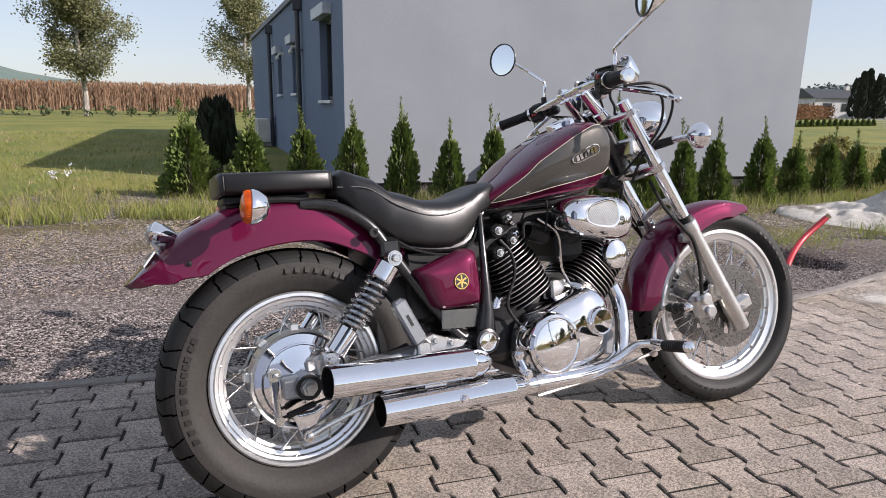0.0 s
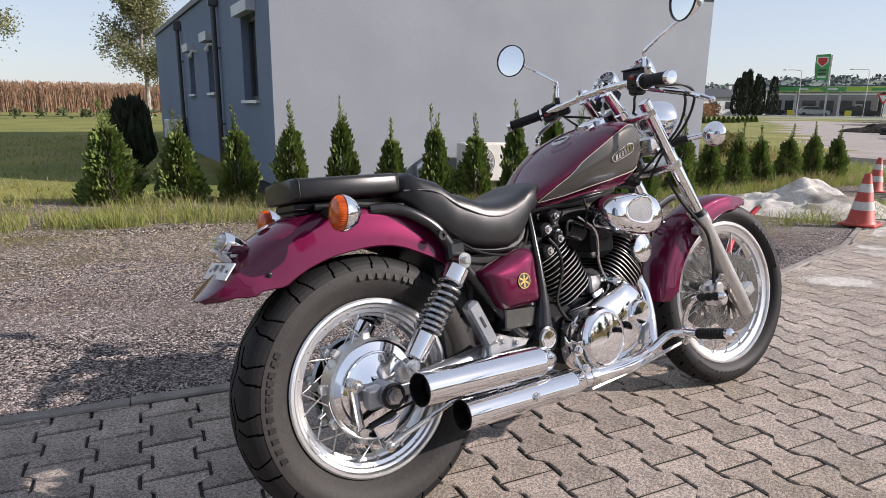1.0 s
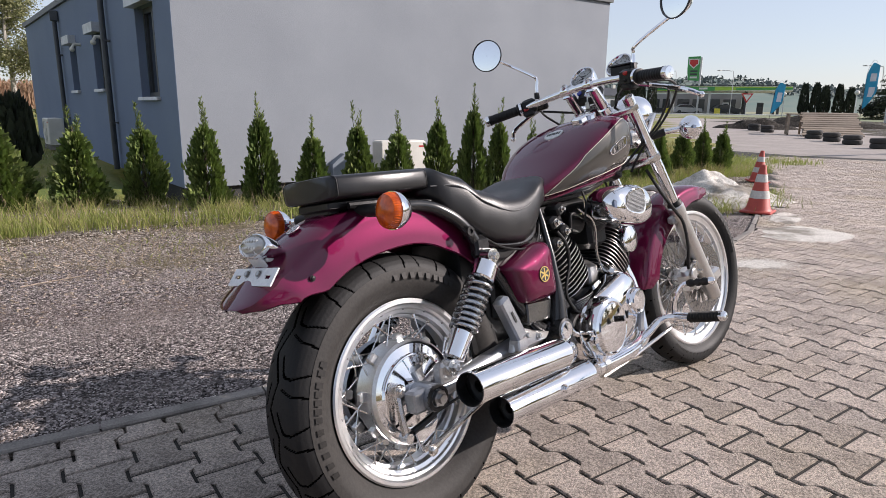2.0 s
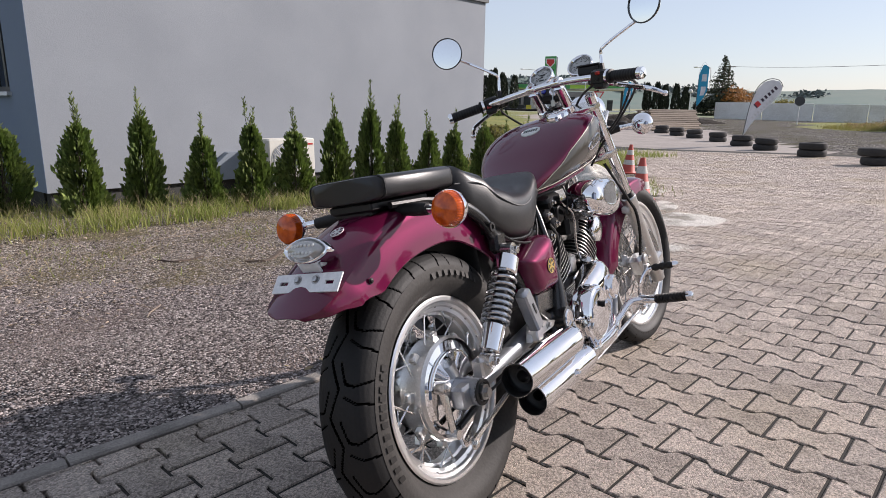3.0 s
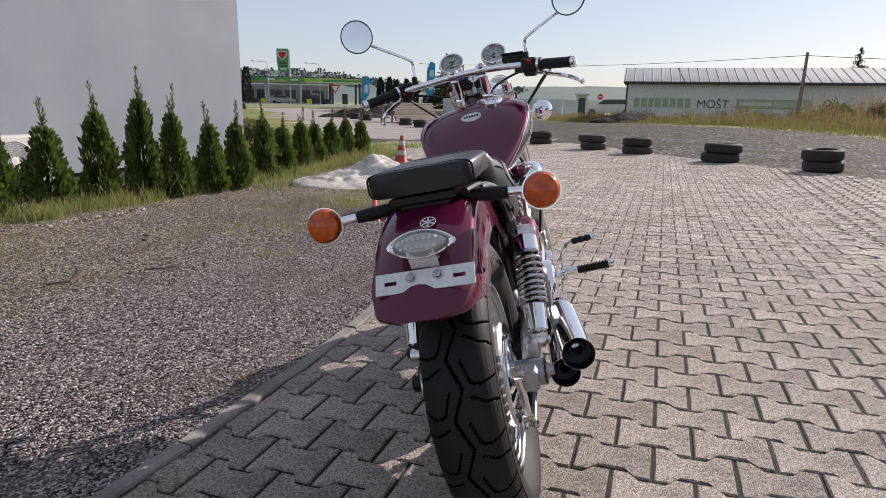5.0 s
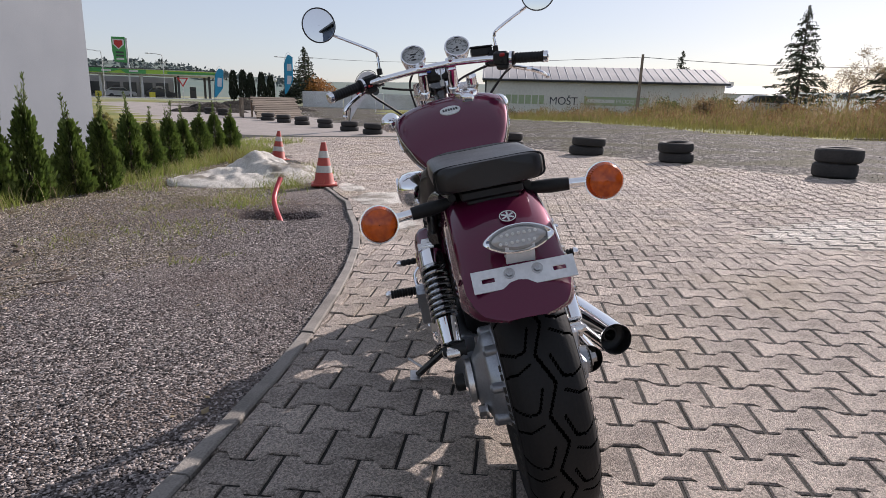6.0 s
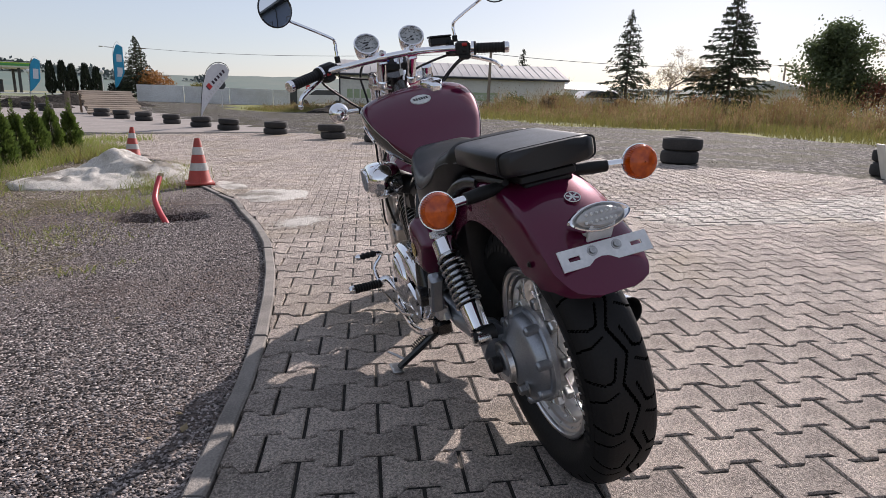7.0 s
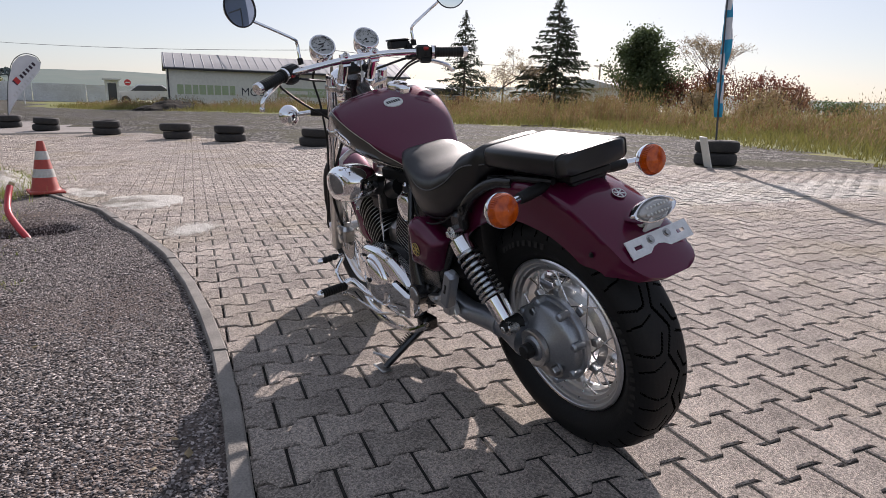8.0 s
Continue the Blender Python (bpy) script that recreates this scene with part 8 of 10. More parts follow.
# instruments
for c, sgn in ((Vector((1.190, 0.068, 1.088)), 1), (Vector((1.163, -0.094, 1.090)), -1)):
    w = Vector((-0.80, 0, 0.60)).normalized()
    g = part("gauge", Shape().lathe([(-0.062, 0.001), (-0.060, 0.022), (-0.045, 0.036), (-0.015, 0.0440), (0.004, 0.0468), (0.009, 0.0472), (0.013, 0.0455), (0.0135, 0.0410), (0.004, 0.0375)], c, w, 36), CHROME, bike, "round chrome instrument with a white dial")
    fc = part("dial", Shape().lathe([(0.003, 0.0385), (0.003, 0.02), (0.003, 0.001)], c, w, 36), DIAL, g)
    u = (Vector((0, 0, 1)) - w * w.z).normalized()
    v = u.cross(w)
    tk = Shape()
    for k in range(25):
        a = radians(-130 + 260 * k / 24)
        d = u * math.cos(a) + v * math.sin(a)
        e = d.cross(w)
        r0 = 0.027 if k % 4 == 0 else 0.032
        q4 = [c + w * 0.0034 + d * r0 + e * 0.0008, c + w * 0.0034 + d * 0.0365 + e * 0.0008, c + w * 0.0034 + d * 0.0365 - e * 0.0008, c + w * 0.0034 + d * r0 - e * 0.0008]
        tk.rings([q4, [p + w * 0.0003 for p in q4]])
    for k in range(7):
        a = radians(-130 + 260 * k / 6)
        d = u * math.cos(a) + v * math.sin(a)
        q4 = [c + w * 0.0034 + d * 0.0225 + u * s2 * 0.0016 + v * s1 * 0.0030 for s1, s2 in ((-1, -1), (1, -1), (1, 1), (-1, 1))]
        tk.rings([q4, [p + w * 0.0003 for p in q4]])
    for oy, wd in (((0.011, 0.018), (-0.014, 0.015)) if sgn > 0 else ((-0.012, 0.010),)):
        q4 = [c + w * 0.0034 + u * (oy + s2 * 0.0032) + v * (s1 * wd / 1.6) for s1, s2 in ((-1, -1), (1, -1), (1, 1), (-1, 1))]
        tk.rings([q4, [p + w * 0.0003 for p in q4]])
    part("dial_mark", tk, INK, fc)
    a = radians(-115)
    d = u * math.cos(a) + v * math.sin(a)
    part("needle", Shape().tube([c + w * 0.005 - d * 0.006, c + w * 0.005 + d * 0.028], [0.0016, 0.0006], 5).lathe([(0.004, 0.004), (0.007, 0.003), (0.007, 0.001)], c, w, 12), INK, fc)
dq = Matrix.Rotation(radians(-55), 3, "Y")
do = part("warning_panel", Shape().box((1.105, -0.004, 1.012), (0.060, 0.085, 0.040), dq, 0.012), BLACK_SATIN, bike, "black warning light panel with ignition lock")
part("warning_light", Shape().lathe([(0.0, 0.009), (0.003, 0.008), (0.004, 0.001)], (1.088, 0.026, 1.026), (-0.82, 0, 0.57), 18), BLUE_LENS, do, "blue warning light")
part("ignition_lock", Shape().lathe([(0.0, 0.0175), (0.006, 0.0175), (0.008, 0.014), (0.004, 0.011), (0.004, 0.001)], (1.088, -0.014, 1.018), (-0.82, 0, 0.57), 24), CHROME, do)
part("ignition_key", Shape().box((1.075, -0.014, 1.024), (0.020, 0.004, 0.016), dq, 0.0015).tube([(1.072, -0.014, 1.018), (1.068, -0.012, 0.985)], 0.0025, 6).box((1.067, -0.012, 0.978), (0.003, 0.014, 0.022), None, 0.001), SATIN, do)
CABLES = [
    [(1.03, -0.235, 0.995), (1.09, -0.27, 0.99), (1.17, -0.245, 0.965), (1.215, -0.18, 0.89), (1.18, -0.10, 0.80), (1.12, -0.07, 0.74)],
    [(1.02, -0.25, 1.0), (1.10, -0.285, 1.0), (1.195, -0.26, 0.975), (1.24, -0.19, 0.90), (1.20, -0.12, 0.81), (1.20, -0.07, 0.74)],
    [(1.12, 0.22, 1.01), (1.20, 0.25, 0.99), (1.24, 0.17, 0.91), (1.19, 0.08, 0.82), (1.05, 0.07, 0.72)],
    [(1.11, 0.20, 1.0), (1.16, 0.14, 0.985), (1.20, 0.05, 0.96), (1.18, 0.0, 0.90)],
    [(1.02, -0.20, 1.01), (1.08, -0.13, 0.995), (1.15, -0.07, 0.97), (1.17, -0.02, 0.90)],
    [(1.215, 0.07, 1.05), (1.26, 0.1, 0.99), (1.27, 0.09, 0.88), (1.30, 0.09, 0.7), (1.50, 0.08, 0.40), (1.58, 0.06, 0.33)],
]
for c in CABLES:
    part("cable", Shape().tube(curve_pts(c, 8), 0.0042, 7), GRIP, hbar)

# engine
eng = Shape().box((0.86, 0, 0.285), (0.34, 0.24, 0.17), bevel=0.035)
eng.box((0.70, 0, 0.33), (0.16, 0.20, 0.15), bevel=0.03)
eng.box((0.86, 0, 0.375), (0.22, 0.2, 0.06), bevel=0.02)
engine = part("engine", eng, FIN_BLACK, bike, "air-cooled V-twin engine with black fins")
for nm, CRANK, ang, s0, nf, hw in (("rear", Vector((0.828, -0.006, 0.337)), -27.5, 0.100, 14, 0.088), ("front", Vector((0.895, 0, 0.335)), 46.0, 0.100, 13, 0.085)):
    a = radians(ang)
    up = Vector((math.sin(a), 0, math.cos(a)))
    fo = Vector((math.cos(a), 0, -math.sin(a)))
    cyl = part("cylinder", Shape().tube([CRANK + up * 0.07, CRANK + up * 0.30], 0.062, 28), FIN_BLACK, engine, "finned black cylinder")
    for k in range(nf):
        s = s0 + k * 0.0135
        c = CRANK + up * s
        w, d = (hw, 0.098) if k < 9 else (hw * 0.93, 0.09)
        w -= 0.006 * (k == 0)
        sh = Shape()
        n = 32

        def fin_ring(ofs, ins):
            out = []
            for j in range(n):
                q = 2 * math.pi * j / n
                cx, sy = math.cos(q), math.sin(q)
                out.append(c + up * ofs + fo * ((w - ins) * math.copysign(abs(cx) ** 0.62, cx)) + Y * ((d - ins) * math.copysign(abs(sy) ** 0.62, sy)))
            return out
        sh.rings([fin_ring(-0.0022, 0.0), fin_ring(-0.0014, -0.0006)], caps=False)
        sh.rings([fin_ring(-0.0022, 0.0), fin_ring(-0.0022, 0.04)], caps=False)
        sh.k = 1
        sh.rings([fin_ring(-0.0014, -0.0006), fin_ring(0.0014, -0.0006)], caps=False)
        sh.k = 0
        sh.rings([fin_ring(0.0014, -0.0006), fin_ring(0.0022, 0.0), fin_ring(0.0022, 0.04)], caps=False)
        part("fin", sh, [FIN_BLACK, FIN_EDGE], cyl)
    hd = Shape().box(CRANK + up * 0.295, (0.14, 0.15, 0.055), Matrix.Rotation(a, 3, "Y"), 0.014)
    hd.box(CRANK + up * 0.325, (0.105, 0.12, 0.03), Matrix.Rotation(a, 3, "Y"), 0.01)
    ho = part("cylinder_head", hd, FIN_BLACK if nm == "rear" else GREY_CASE, cyl)
    sg = 1 if nm == "rear" else -1
    cc = CRANK + up * 0.268 + Y * sg * 0.092
    part("head_cap", Shape().lathe([(-0.012, 0.046), (0.008, 0.046), (0.013, 0.043), (0.015, 0.038), (0.0155, 0.036), (0.019, 0.025), (0.020, 0.001)], cc, Y * sg, 40), CHROME, cyl, "round chrome head cover with a rim")
    for sg in (-1, 1):
        for t in (-1, 1):
            part("head_bolt", bolt(Shape(), CRANK + up * 0.312 + fo * t * 0.055 + Y * sg * 0.07, up, 0.007, 0.011), CHROME, ho)
            part("head_bolt", bolt(Shape(), CRANK + up * 0.285 + fo * t * 0.045 + Y * sg * 0.078, Y * sg, 0.007, 0.010), CHROME, ho)
    pl_ = Shape()
    pth = [CRANK + up * 0.27 + fo * (0.05 if nm == "rear" else -0.05) - Y * 0.10, CRANK + up * 0.30 + fo * (0.08 if nm == "rear" else -0.08) - Y * 0.105, Vector((0.90, -0.085, 0.60))]
    part("plug_lead", pl_.tube(curve_pts(pth), 0.0045, 7), GRIP, cyl)
# cylinder bases, push rod tubes and small pipes between the cylinders
lo = Shape().box((0.89, 0, 0.435), (0.10, 0.13, 0.09), bevel=0.02).box((0.87, -0.07, 0.44), (0.05, 0.04, 0.07), bevel=0.01)
part("inner_casting", lo, ALLOY, engine)
carb = Shape().box((0.93, 0, 0.565), (0.10, 0.17, 0.10), bevel=0.02)
for sg in (-1, 1):
    carb.tube([(0.90, sg * 0.06, 0.61), (0.94, sg * 0.12, 0.63)], 0.035, 16)
    carb.tube([(0.80, sg * 0.05, 0.62), (0.86, sg * 0.055, 0.60)], 0.03, 14)
part("carburettor", carb, BLACK_SATIN, engine, "black carburettors and intake pipes")
for pth, r, mt in (([(0.80, -0.105, 0.65), (0.86, -0.115, 0.60), (0.875, -0.105, 0.50), (0.915, -0.10, 0.43), (0.90, -0.10, 0.41)], 0.0038, CHROME_DULL), ([(0.84, -0.10, 0.70), (0.83, -0.115, 0.66), (0.82, -0.11, 0.61)], 0.003, GRIP), ([(0.86, 0.105, 0.60), (0.87, 0.11, 0.50), (0.90, 0.1, 0.42)], 0.0038, CHROME_DULL), ([(0.66, -0.12, 0.60), (0.69, -0.125, 0.56), (0.70, -0.12, 0.50), (0.67, -0.12, 0.42), (0.70, -0.125, 0.36)], 0.005, GRIP)):
    part("pipe", Shape().tube(curve_pts(pth, 6), r, 8), mt, engine)
# right side: clutch cover and front cover
q = Matrix.Rotation(radians(90), 4, "X")
outline = curve_pts([(0.675, 0.0, 0.30), (0.69, 0.0, 0.235), (0.75, 0.0, 0.205), (0.86, 0.0, 0.208), (0.95, 0.0, 0.235), (0.995, 0.0, 0.29), (1.0, 0.0, 0.36), (0.98, 0.0, 0.415), (0.925, 0.0, 0.440), (0.86, 0.0, 0.425), (0.79, 0.0, 0.405), (0.70, 0.0, 0.37)], 4, loop=True)
mid = Vector((0.84, 0.0, 0.32))
cv = Shape().rings([[mid + (p - mid) * k + Y * y for p in outline] for k, y in ((1.0, -0.112), (1.0, -0.140), (0.985, -0.150), (0.94, -0.160), (0.84, -0.170), (0.65, -0.178), (0.3, -0.182))])
cov = part("engine_cover", cv, CHROME, engine, "polished chrome side cover", angle=60)
part("clutch_cover", Shape().lathe([(0.0, 0.090), (0.034, 0.088), (0.044, 0.083), (0.048, 0.075), (0.0465, 0.071), (0.0500, 0.068), (0.0535, 0.045), (0.055, 0.001)], (0.768, -0.150, 0.303), -Y, 64), CHROME, cov, "broad flat round chrome clutch cover")
part("front_cap", Shape().lathe([(0.0, 0.042), (0.016, 0.041), (0.021, 0.038), (0.0195, 0.035), (0.023, 0.032), (0.024, 0.001)], (0.938, -0.171, 0.345), -Y, 44), CHROME, cov, "small round chrome cover")
for x, z in ((0.69, 0.355), (0.70, 0.235), (0.86, 0.218), (0.955, 0.248), (0.985, 0.32), (0.955, 0.388), (0.86, 0.382)):
    part("cover_bolt", bolt(Shape(), Vector((x, -0.150, z)), -Y, 0.0055, 0.012), CHROME_DULL, cov)
part("sight_plate", Shape().box((0.972, -0.172, 0.276), (0.026, 0.012, 0.070), Matrix.Rotation(radians(12), 3, "Y"), 0.005), GREY_CASE, cov)
part("upper_casting", Shape().box((0.950, -0.085, 0.425), (0.09, 0.09, 0.05), Matrix.Rotation(radians(30), 3, "Y"), 0.018), CHROME_DULL, engine, "polished upper crankcase")
# left side: alternator cover and gear side
cv = Shape()
pts = [(0.63, 0.27), (0.66, 0.215), (0.74, 0.19), (0.86, 0.185), (0.97, 0.215), (1.045, 0.28), (1.04, 0.36), (0.98, 0.405), (0.88, 0.42), (0.78, 0.41), (0.70, 0.37), (0.65, 0.33)]
outline = curve_pts([(x, 0.0, z) for x, z in pts], 4, loop=True)
mid = Vector((0.85, 0.0, 0.302))
cv.rings([[mid + (p - mid) * k + Y * y for p in outline] for k, y in ((1.0, 0.110), (1.0, 0.138), (0.985, 0.148), (0.94, 0.157), (0.84, 0.164), (0.6, 0.168), (0.3, 0.169))])
covl = part("engine_cover", cv, CHROME, engine, "polished chrome generator side cover", angle=60)
part("generator_cover", Shape().lathe([(0.0, 0.098), (0.016, 0.096), (0.026, 0.088), (0.028, 0.080), (0.033, 0.076), (0.042, 0.05), (0.046, 0.001)], (0.872, 0.150, 0.302), Y, 56), CHROME, covl, "round chrome generator cover")
part("gear_cover", Shape().box((0.69, 0.165, 0.285), (0.11, 0.03, 0.10), Matrix.Rotation(radians(-14), 3, "Y"), 0.014), CHROME, covl)
for x, z in ((0.66, 0.325), (0.67, 0.235), (0.75, 0.2), (0.96, 0.225), (1.032, 0.30), (0.97, 0.396), (0.78, 0.4)):
    part("cover_bolt", bolt(Shape(), Vector((x, 0.154, z)), Y, 0.0055, 0.008), CHROME_DULL, covl)
# chrome air filter covers with mesh insets
for sg in (-1, 1):
    m = Matrix.Translation((0.958, 0, 0.638)) @ (Matrix.Rotation(radians(90 * (1 if sg < 0 else 1)), 4, "X"))

    def lobe(s, grow):
        out = []
        for k in range(40):
            a = 2 * math.pi * k / 40
            x = (0.122 - grow) * math.copysign(abs(math.cos(a)) ** 0.72, math.cos(a))
            z = (0.064 - grow) * math.copysign(abs(math.sin(a)) ** 0.72, math.sin(a)) * (1.0 + 0.10 * x / 0.12) - 0.012 * (x / 0.12)
            out.append(Vector((0.958 + x, sg * s, 0.640 + z)))
        return out
    af = part("air_filter_cover", Shape().rings([lobe(0.105, 0.012), lobe(0.125, 0.002), lobe(0.165, 0.0), lobe(0.188, 0.004), lobe(0.202, 0.014), lobe(0.209, 0.030), lobe(0.211, 0.05)]), CHROME, bike, "chrome air filter cover with mesh inset", angle=50)

    def inset(s, grow):
        out = []
        for k in range(36):
            a = 2 * math.pi * k / 36
            x = (0.060 - grow) * math.copysign(abs(math.cos(a)) ** 0.75, math.cos(a))
            z = (0.036 - grow * 0.8) * math.copysign(abs(math.sin(a)) ** 0.75, math.sin(a)) * (1.0 + 0.28 * x / 0.06)
            out.append(Vector((0.950 + x, sg * s, 0.648 + z)))
        return out
    part("inset_frame", Shape().rings([inset(0.206, -0.003), inset(0.2125, -0.001), inset(0.2125, 0.004), inset(0.2118, 0.006)], caps=False), CHROME, af)
    part("inset_back", Shape().rings([inset(0.2112, 0.004), inset(0.2114, 0.03)]), GREY_CASE, af)
    ms = Shape()
    for k in range(-14, 15):
        for sl in (-1, 1):
            x0 = 0.950 + k * 0.0072
            pts = []
            for z in [0.606 + 0.004 * i for i in range(22)]:
                x = x0 + sl * (z - 0.648) * 0.8
                fx = (x - 0.950) / 0.056
                if abs(fx) < 1 and abs(z - 0.648) < 0.034 * (1 + 0.28 * fx) * (1 - abs(fx) ** 2.6) ** 0.38:
                    pts.append((x, sg * 0.2122, z))
            if len(pts) > 2:
                ms.tube([pts[0], pts[-1]], 0.0008, 4, caps=False)
    part("mesh", ms, SATIN, af)
    part("mark_bar", Shape().box((0.955, sg * 0.2095, 0.592), (0.014, 0.002, 0.005)), INK, af)
    part("intake_duct", Shape().tube(curve_pts([(0.93, sg * 0.06, 0.60), (0.94, sg * 0.10, 0.625), (0.955, sg * 0.13, 0.638)]), 0.042, 18), BLACK_SATIN, af)

# exhaust
def muffler(end, front, r, label):
    end, front = Vector(end), Vector(front)
    d = (end - front).normalized()
    ln = (end - front).length
    mf = part("muffler", Shape().lathe([(-0.055, 0.018), (-0.045, 0.026), (-0.02, r * 0.93), (0.0, r), (0.002, r + 0.0012), (0.006, r + 0.0012), (0.008, r), (ln - 0.004, r), (ln, r * 0.99), (ln, r * 0.93), (ln - 0.05, r * 0.90)], front, d, 48), CHROME, bike, label)
    part("baffle", Shape().lathe([(ln - 0.045, r * 0.91), (ln - 0.05, r * 0.5), (ln - 0.035, r * 0.46), (ln - 0.035, r * 0.36), (ln - 0.09, r * 0.36)], front, d, 32), BLACK_SATIN, mf)
    part("tip_ring", Shape().lathe([(ln - 0.002, r * 0.995), (ln + 0.0015, r * 0.97), (ln, r * 0.925), (ln - 0.03, r * 0.9)], front, d, 48), BLACK_SATIN, mf)
    return mf


mu = muffler((0.118, -0.243, 0.329), (0.492, -0.208, 0.302), 0.0375, "long chrome upper silencer")
muffler((0.247, -0.203, 0.230), (0.615, -0.190, 0.212), 0.0375, "long chrome lower silencer")
part("header_pipe", Shape().tube(curve_pts([(0.60, -0.190, 0.213), (0.70, -0.185, 0.207), (0.88, -0.175, 0.200), (1.00, -0.150, 0.205), (1.065, -0.115, 0.235), (1.105, -0.085, 0.30), (1.115, -0.065, 0.37), (1.10, -0.055, 0.42)], 6), [0.024] * 43, 18), CHROME, bike, "chrome front exhaust pipe")
part("header_pipe", Shape().tube(curve_pts([(0.50, -0.205, 0.302), (0.55, -0.165, 0.298), (0.59, -0.09, 0.30), (0.65, -0.05, 0.37), (0.70, -0.03, 0.44)], 6), 0.023, 16), CHROME, bike, "chrome rear exhaust pipe")
part("header_clamp", Shape().lathe([(-0.012, 0.027), (0.012, 0.027)], (0.705, -0.185, 0.207), (1, 0, -0.03), 20, caps=True), CHROME_DULL, bike)
ej = Shape().box((0.40, -0.19, 0.262), (0.06, 0.012, 0.05), bevel=0.003).tube([(0.46, -0.225, 0.22), (0.62, -0.215, 0.205), (0.66, -0.205, 0.24)], [0.008, 0.009, 0.008], 8)
bolt(ej, Vector((0.455, -0.232, 0.222)), -Y, 0.009, 0.012)
bolt(ej, Vector((0.655, -0.215, 0.245)), -Y, 0.010, 0.014)
ej.tube([(0.655, -0.21, 0.245), (0.635, -0.2, 0.30)], 0.010, 8)
bolt(ej, Vector((0.635, -0.212, 0.30)), -Y, 0.010, 0.014)
part("exhaust_bracket", ej, CHROME, bike)

# frame
fr = Shape()
for sg in (-1, 1):
    fr.tube(curve_pts([(0.13, sg * 0.085, 0.728), (0.18, sg * 0.095, 0.725), (0.23, sg * 0.108, 0.708), (0.29, sg * 0.118, 0.665), (0.335, sg * 0.122, 0.60), (0.395, sg * 0.125, 0.51), (0.455, sg * 0.13, 0.425), (0.51, sg * 0.135, 0.36), (0.56, sg * 0.14, 0.335)], 5), 0.0145, 14)
    fr.tube([(0.622, sg * 0.085, 0.70), (0.606, sg * 0.115, 0.63), (0.592, sg * 0.142, 0.54), (0.587, sg * 0.150, 0.47), (0.582, sg * 0.152, 0.42), (0.572, sg * 0.152, 0.36)], [0.009, 0.009, 0.010, 0.014, 0.021, 0.028], 14)
    fr.tube(curve_pts([(0.31, sg * 0.10, 0.64), (0.42, sg * 0.11, 0.60), (0.55, sg * 0.105, 0.60), (0.63, sg * 0.08, 0.68)], 5), 0.012, 10)
    fr.tube([(0.56, sg * 0.14, 0.335), (0.50, sg * 0.13, 0.36), (0.62, sg * 0.125, 0.33)], 0.02, 12)
    fr.box((0.565, sg * 0.13, 0.335), (0.085, 0.05, 0.09), bevel=0.02)
    fr.box((0.335, sg * 0.122, 0.605), (0.05, 0.03, 0.06), bevel=0.012)
    fr.tube([(1.07, sg * 0.03, 0.90), (1.02, sg * 0.05, 0.72), (0.92, sg * 0.055, 0.70), (0.63, sg * 0.06, 0.69)], 0.016, 10)
fr.tube([(1.06, 0, 0.93), (0.80, 0, 0.76), (0.6, 0, 0.70)], 0.028, 12)
frame_ob = part("frame", fr, BLACK_PAINT, bike, "black painted tubular frame")
for sg in (-1, 1):
    hb_ = Shape().lathe([(0, 0.001), (0, 0.012), (0.004, 0.012), (0.004, 0.006), (-0.004, 0.005)], Vector((0.292, sg * 0.138, 0.648)), Y * sg, 18)
    part("frame_boss", hb_, BLACK_SATIN, frame_ob)
for sg in (-1, 1):
    cpo = part("pivot_cap", Shape().lathe([(-0.03, 0.026), (0.003, 0.0265), (0.0055, 0.0245), (0.005, 0.0215), (0.0065, 0.0205), (0.0075, 0.001)], (0.563, sg * 0.180, 0.343), Y * sg, 32), CHROME if sg < 0 else SATIN, frame_ob, "round pivot cover")
    part("pivot_ring", Shape().lathe([(-0.03, 0.0335), (0.002, 0.033), (0.004, 0.0265)], (0.563, sg * 0.180, 0.343), Y * sg, 32), BLACK_PAINT, cpo)
# battery box and electrics under the seat
el = Shape().box((0.47, 0, 0.50), (0.17, 0.20, 0.20), bevel=0.015).box((0.66, 0, 0.60), (0.07, 0.16, 0.12), bevel=0.015)
part("electrics_box", el, BLACK_SATIN, bike)
for x, z, r in ((0.655, 0.625, 0.016), (0.70, 0.595, 0.014), (0.655, 0.565, 0.015), (0.69, 0.66, 0.010)):
    u = Shape().box((x, -0.10, z), (0.04, 0.05, 0.035), Matrix.Rotation(radians(-25), 3, "Y"), 0.008)
    fit = part("cable_fitting", u, BLACK_SATIN, engine)
    part("fitting_bolt", bolt(Shape(), Vector((x, -0.125, z)), -Y, r * 0.5, 0.012), CHROME_DULL, fit)
part("rear_mudguard_inner", Shape().prism([(0.30, 0.33), (0.44, 0.33), (0.42, 0.60), (0.33, 0.66), (0.29, 0.62)], -0.085, 0.085, q, 0.01), BLACK_SATIN, bike)
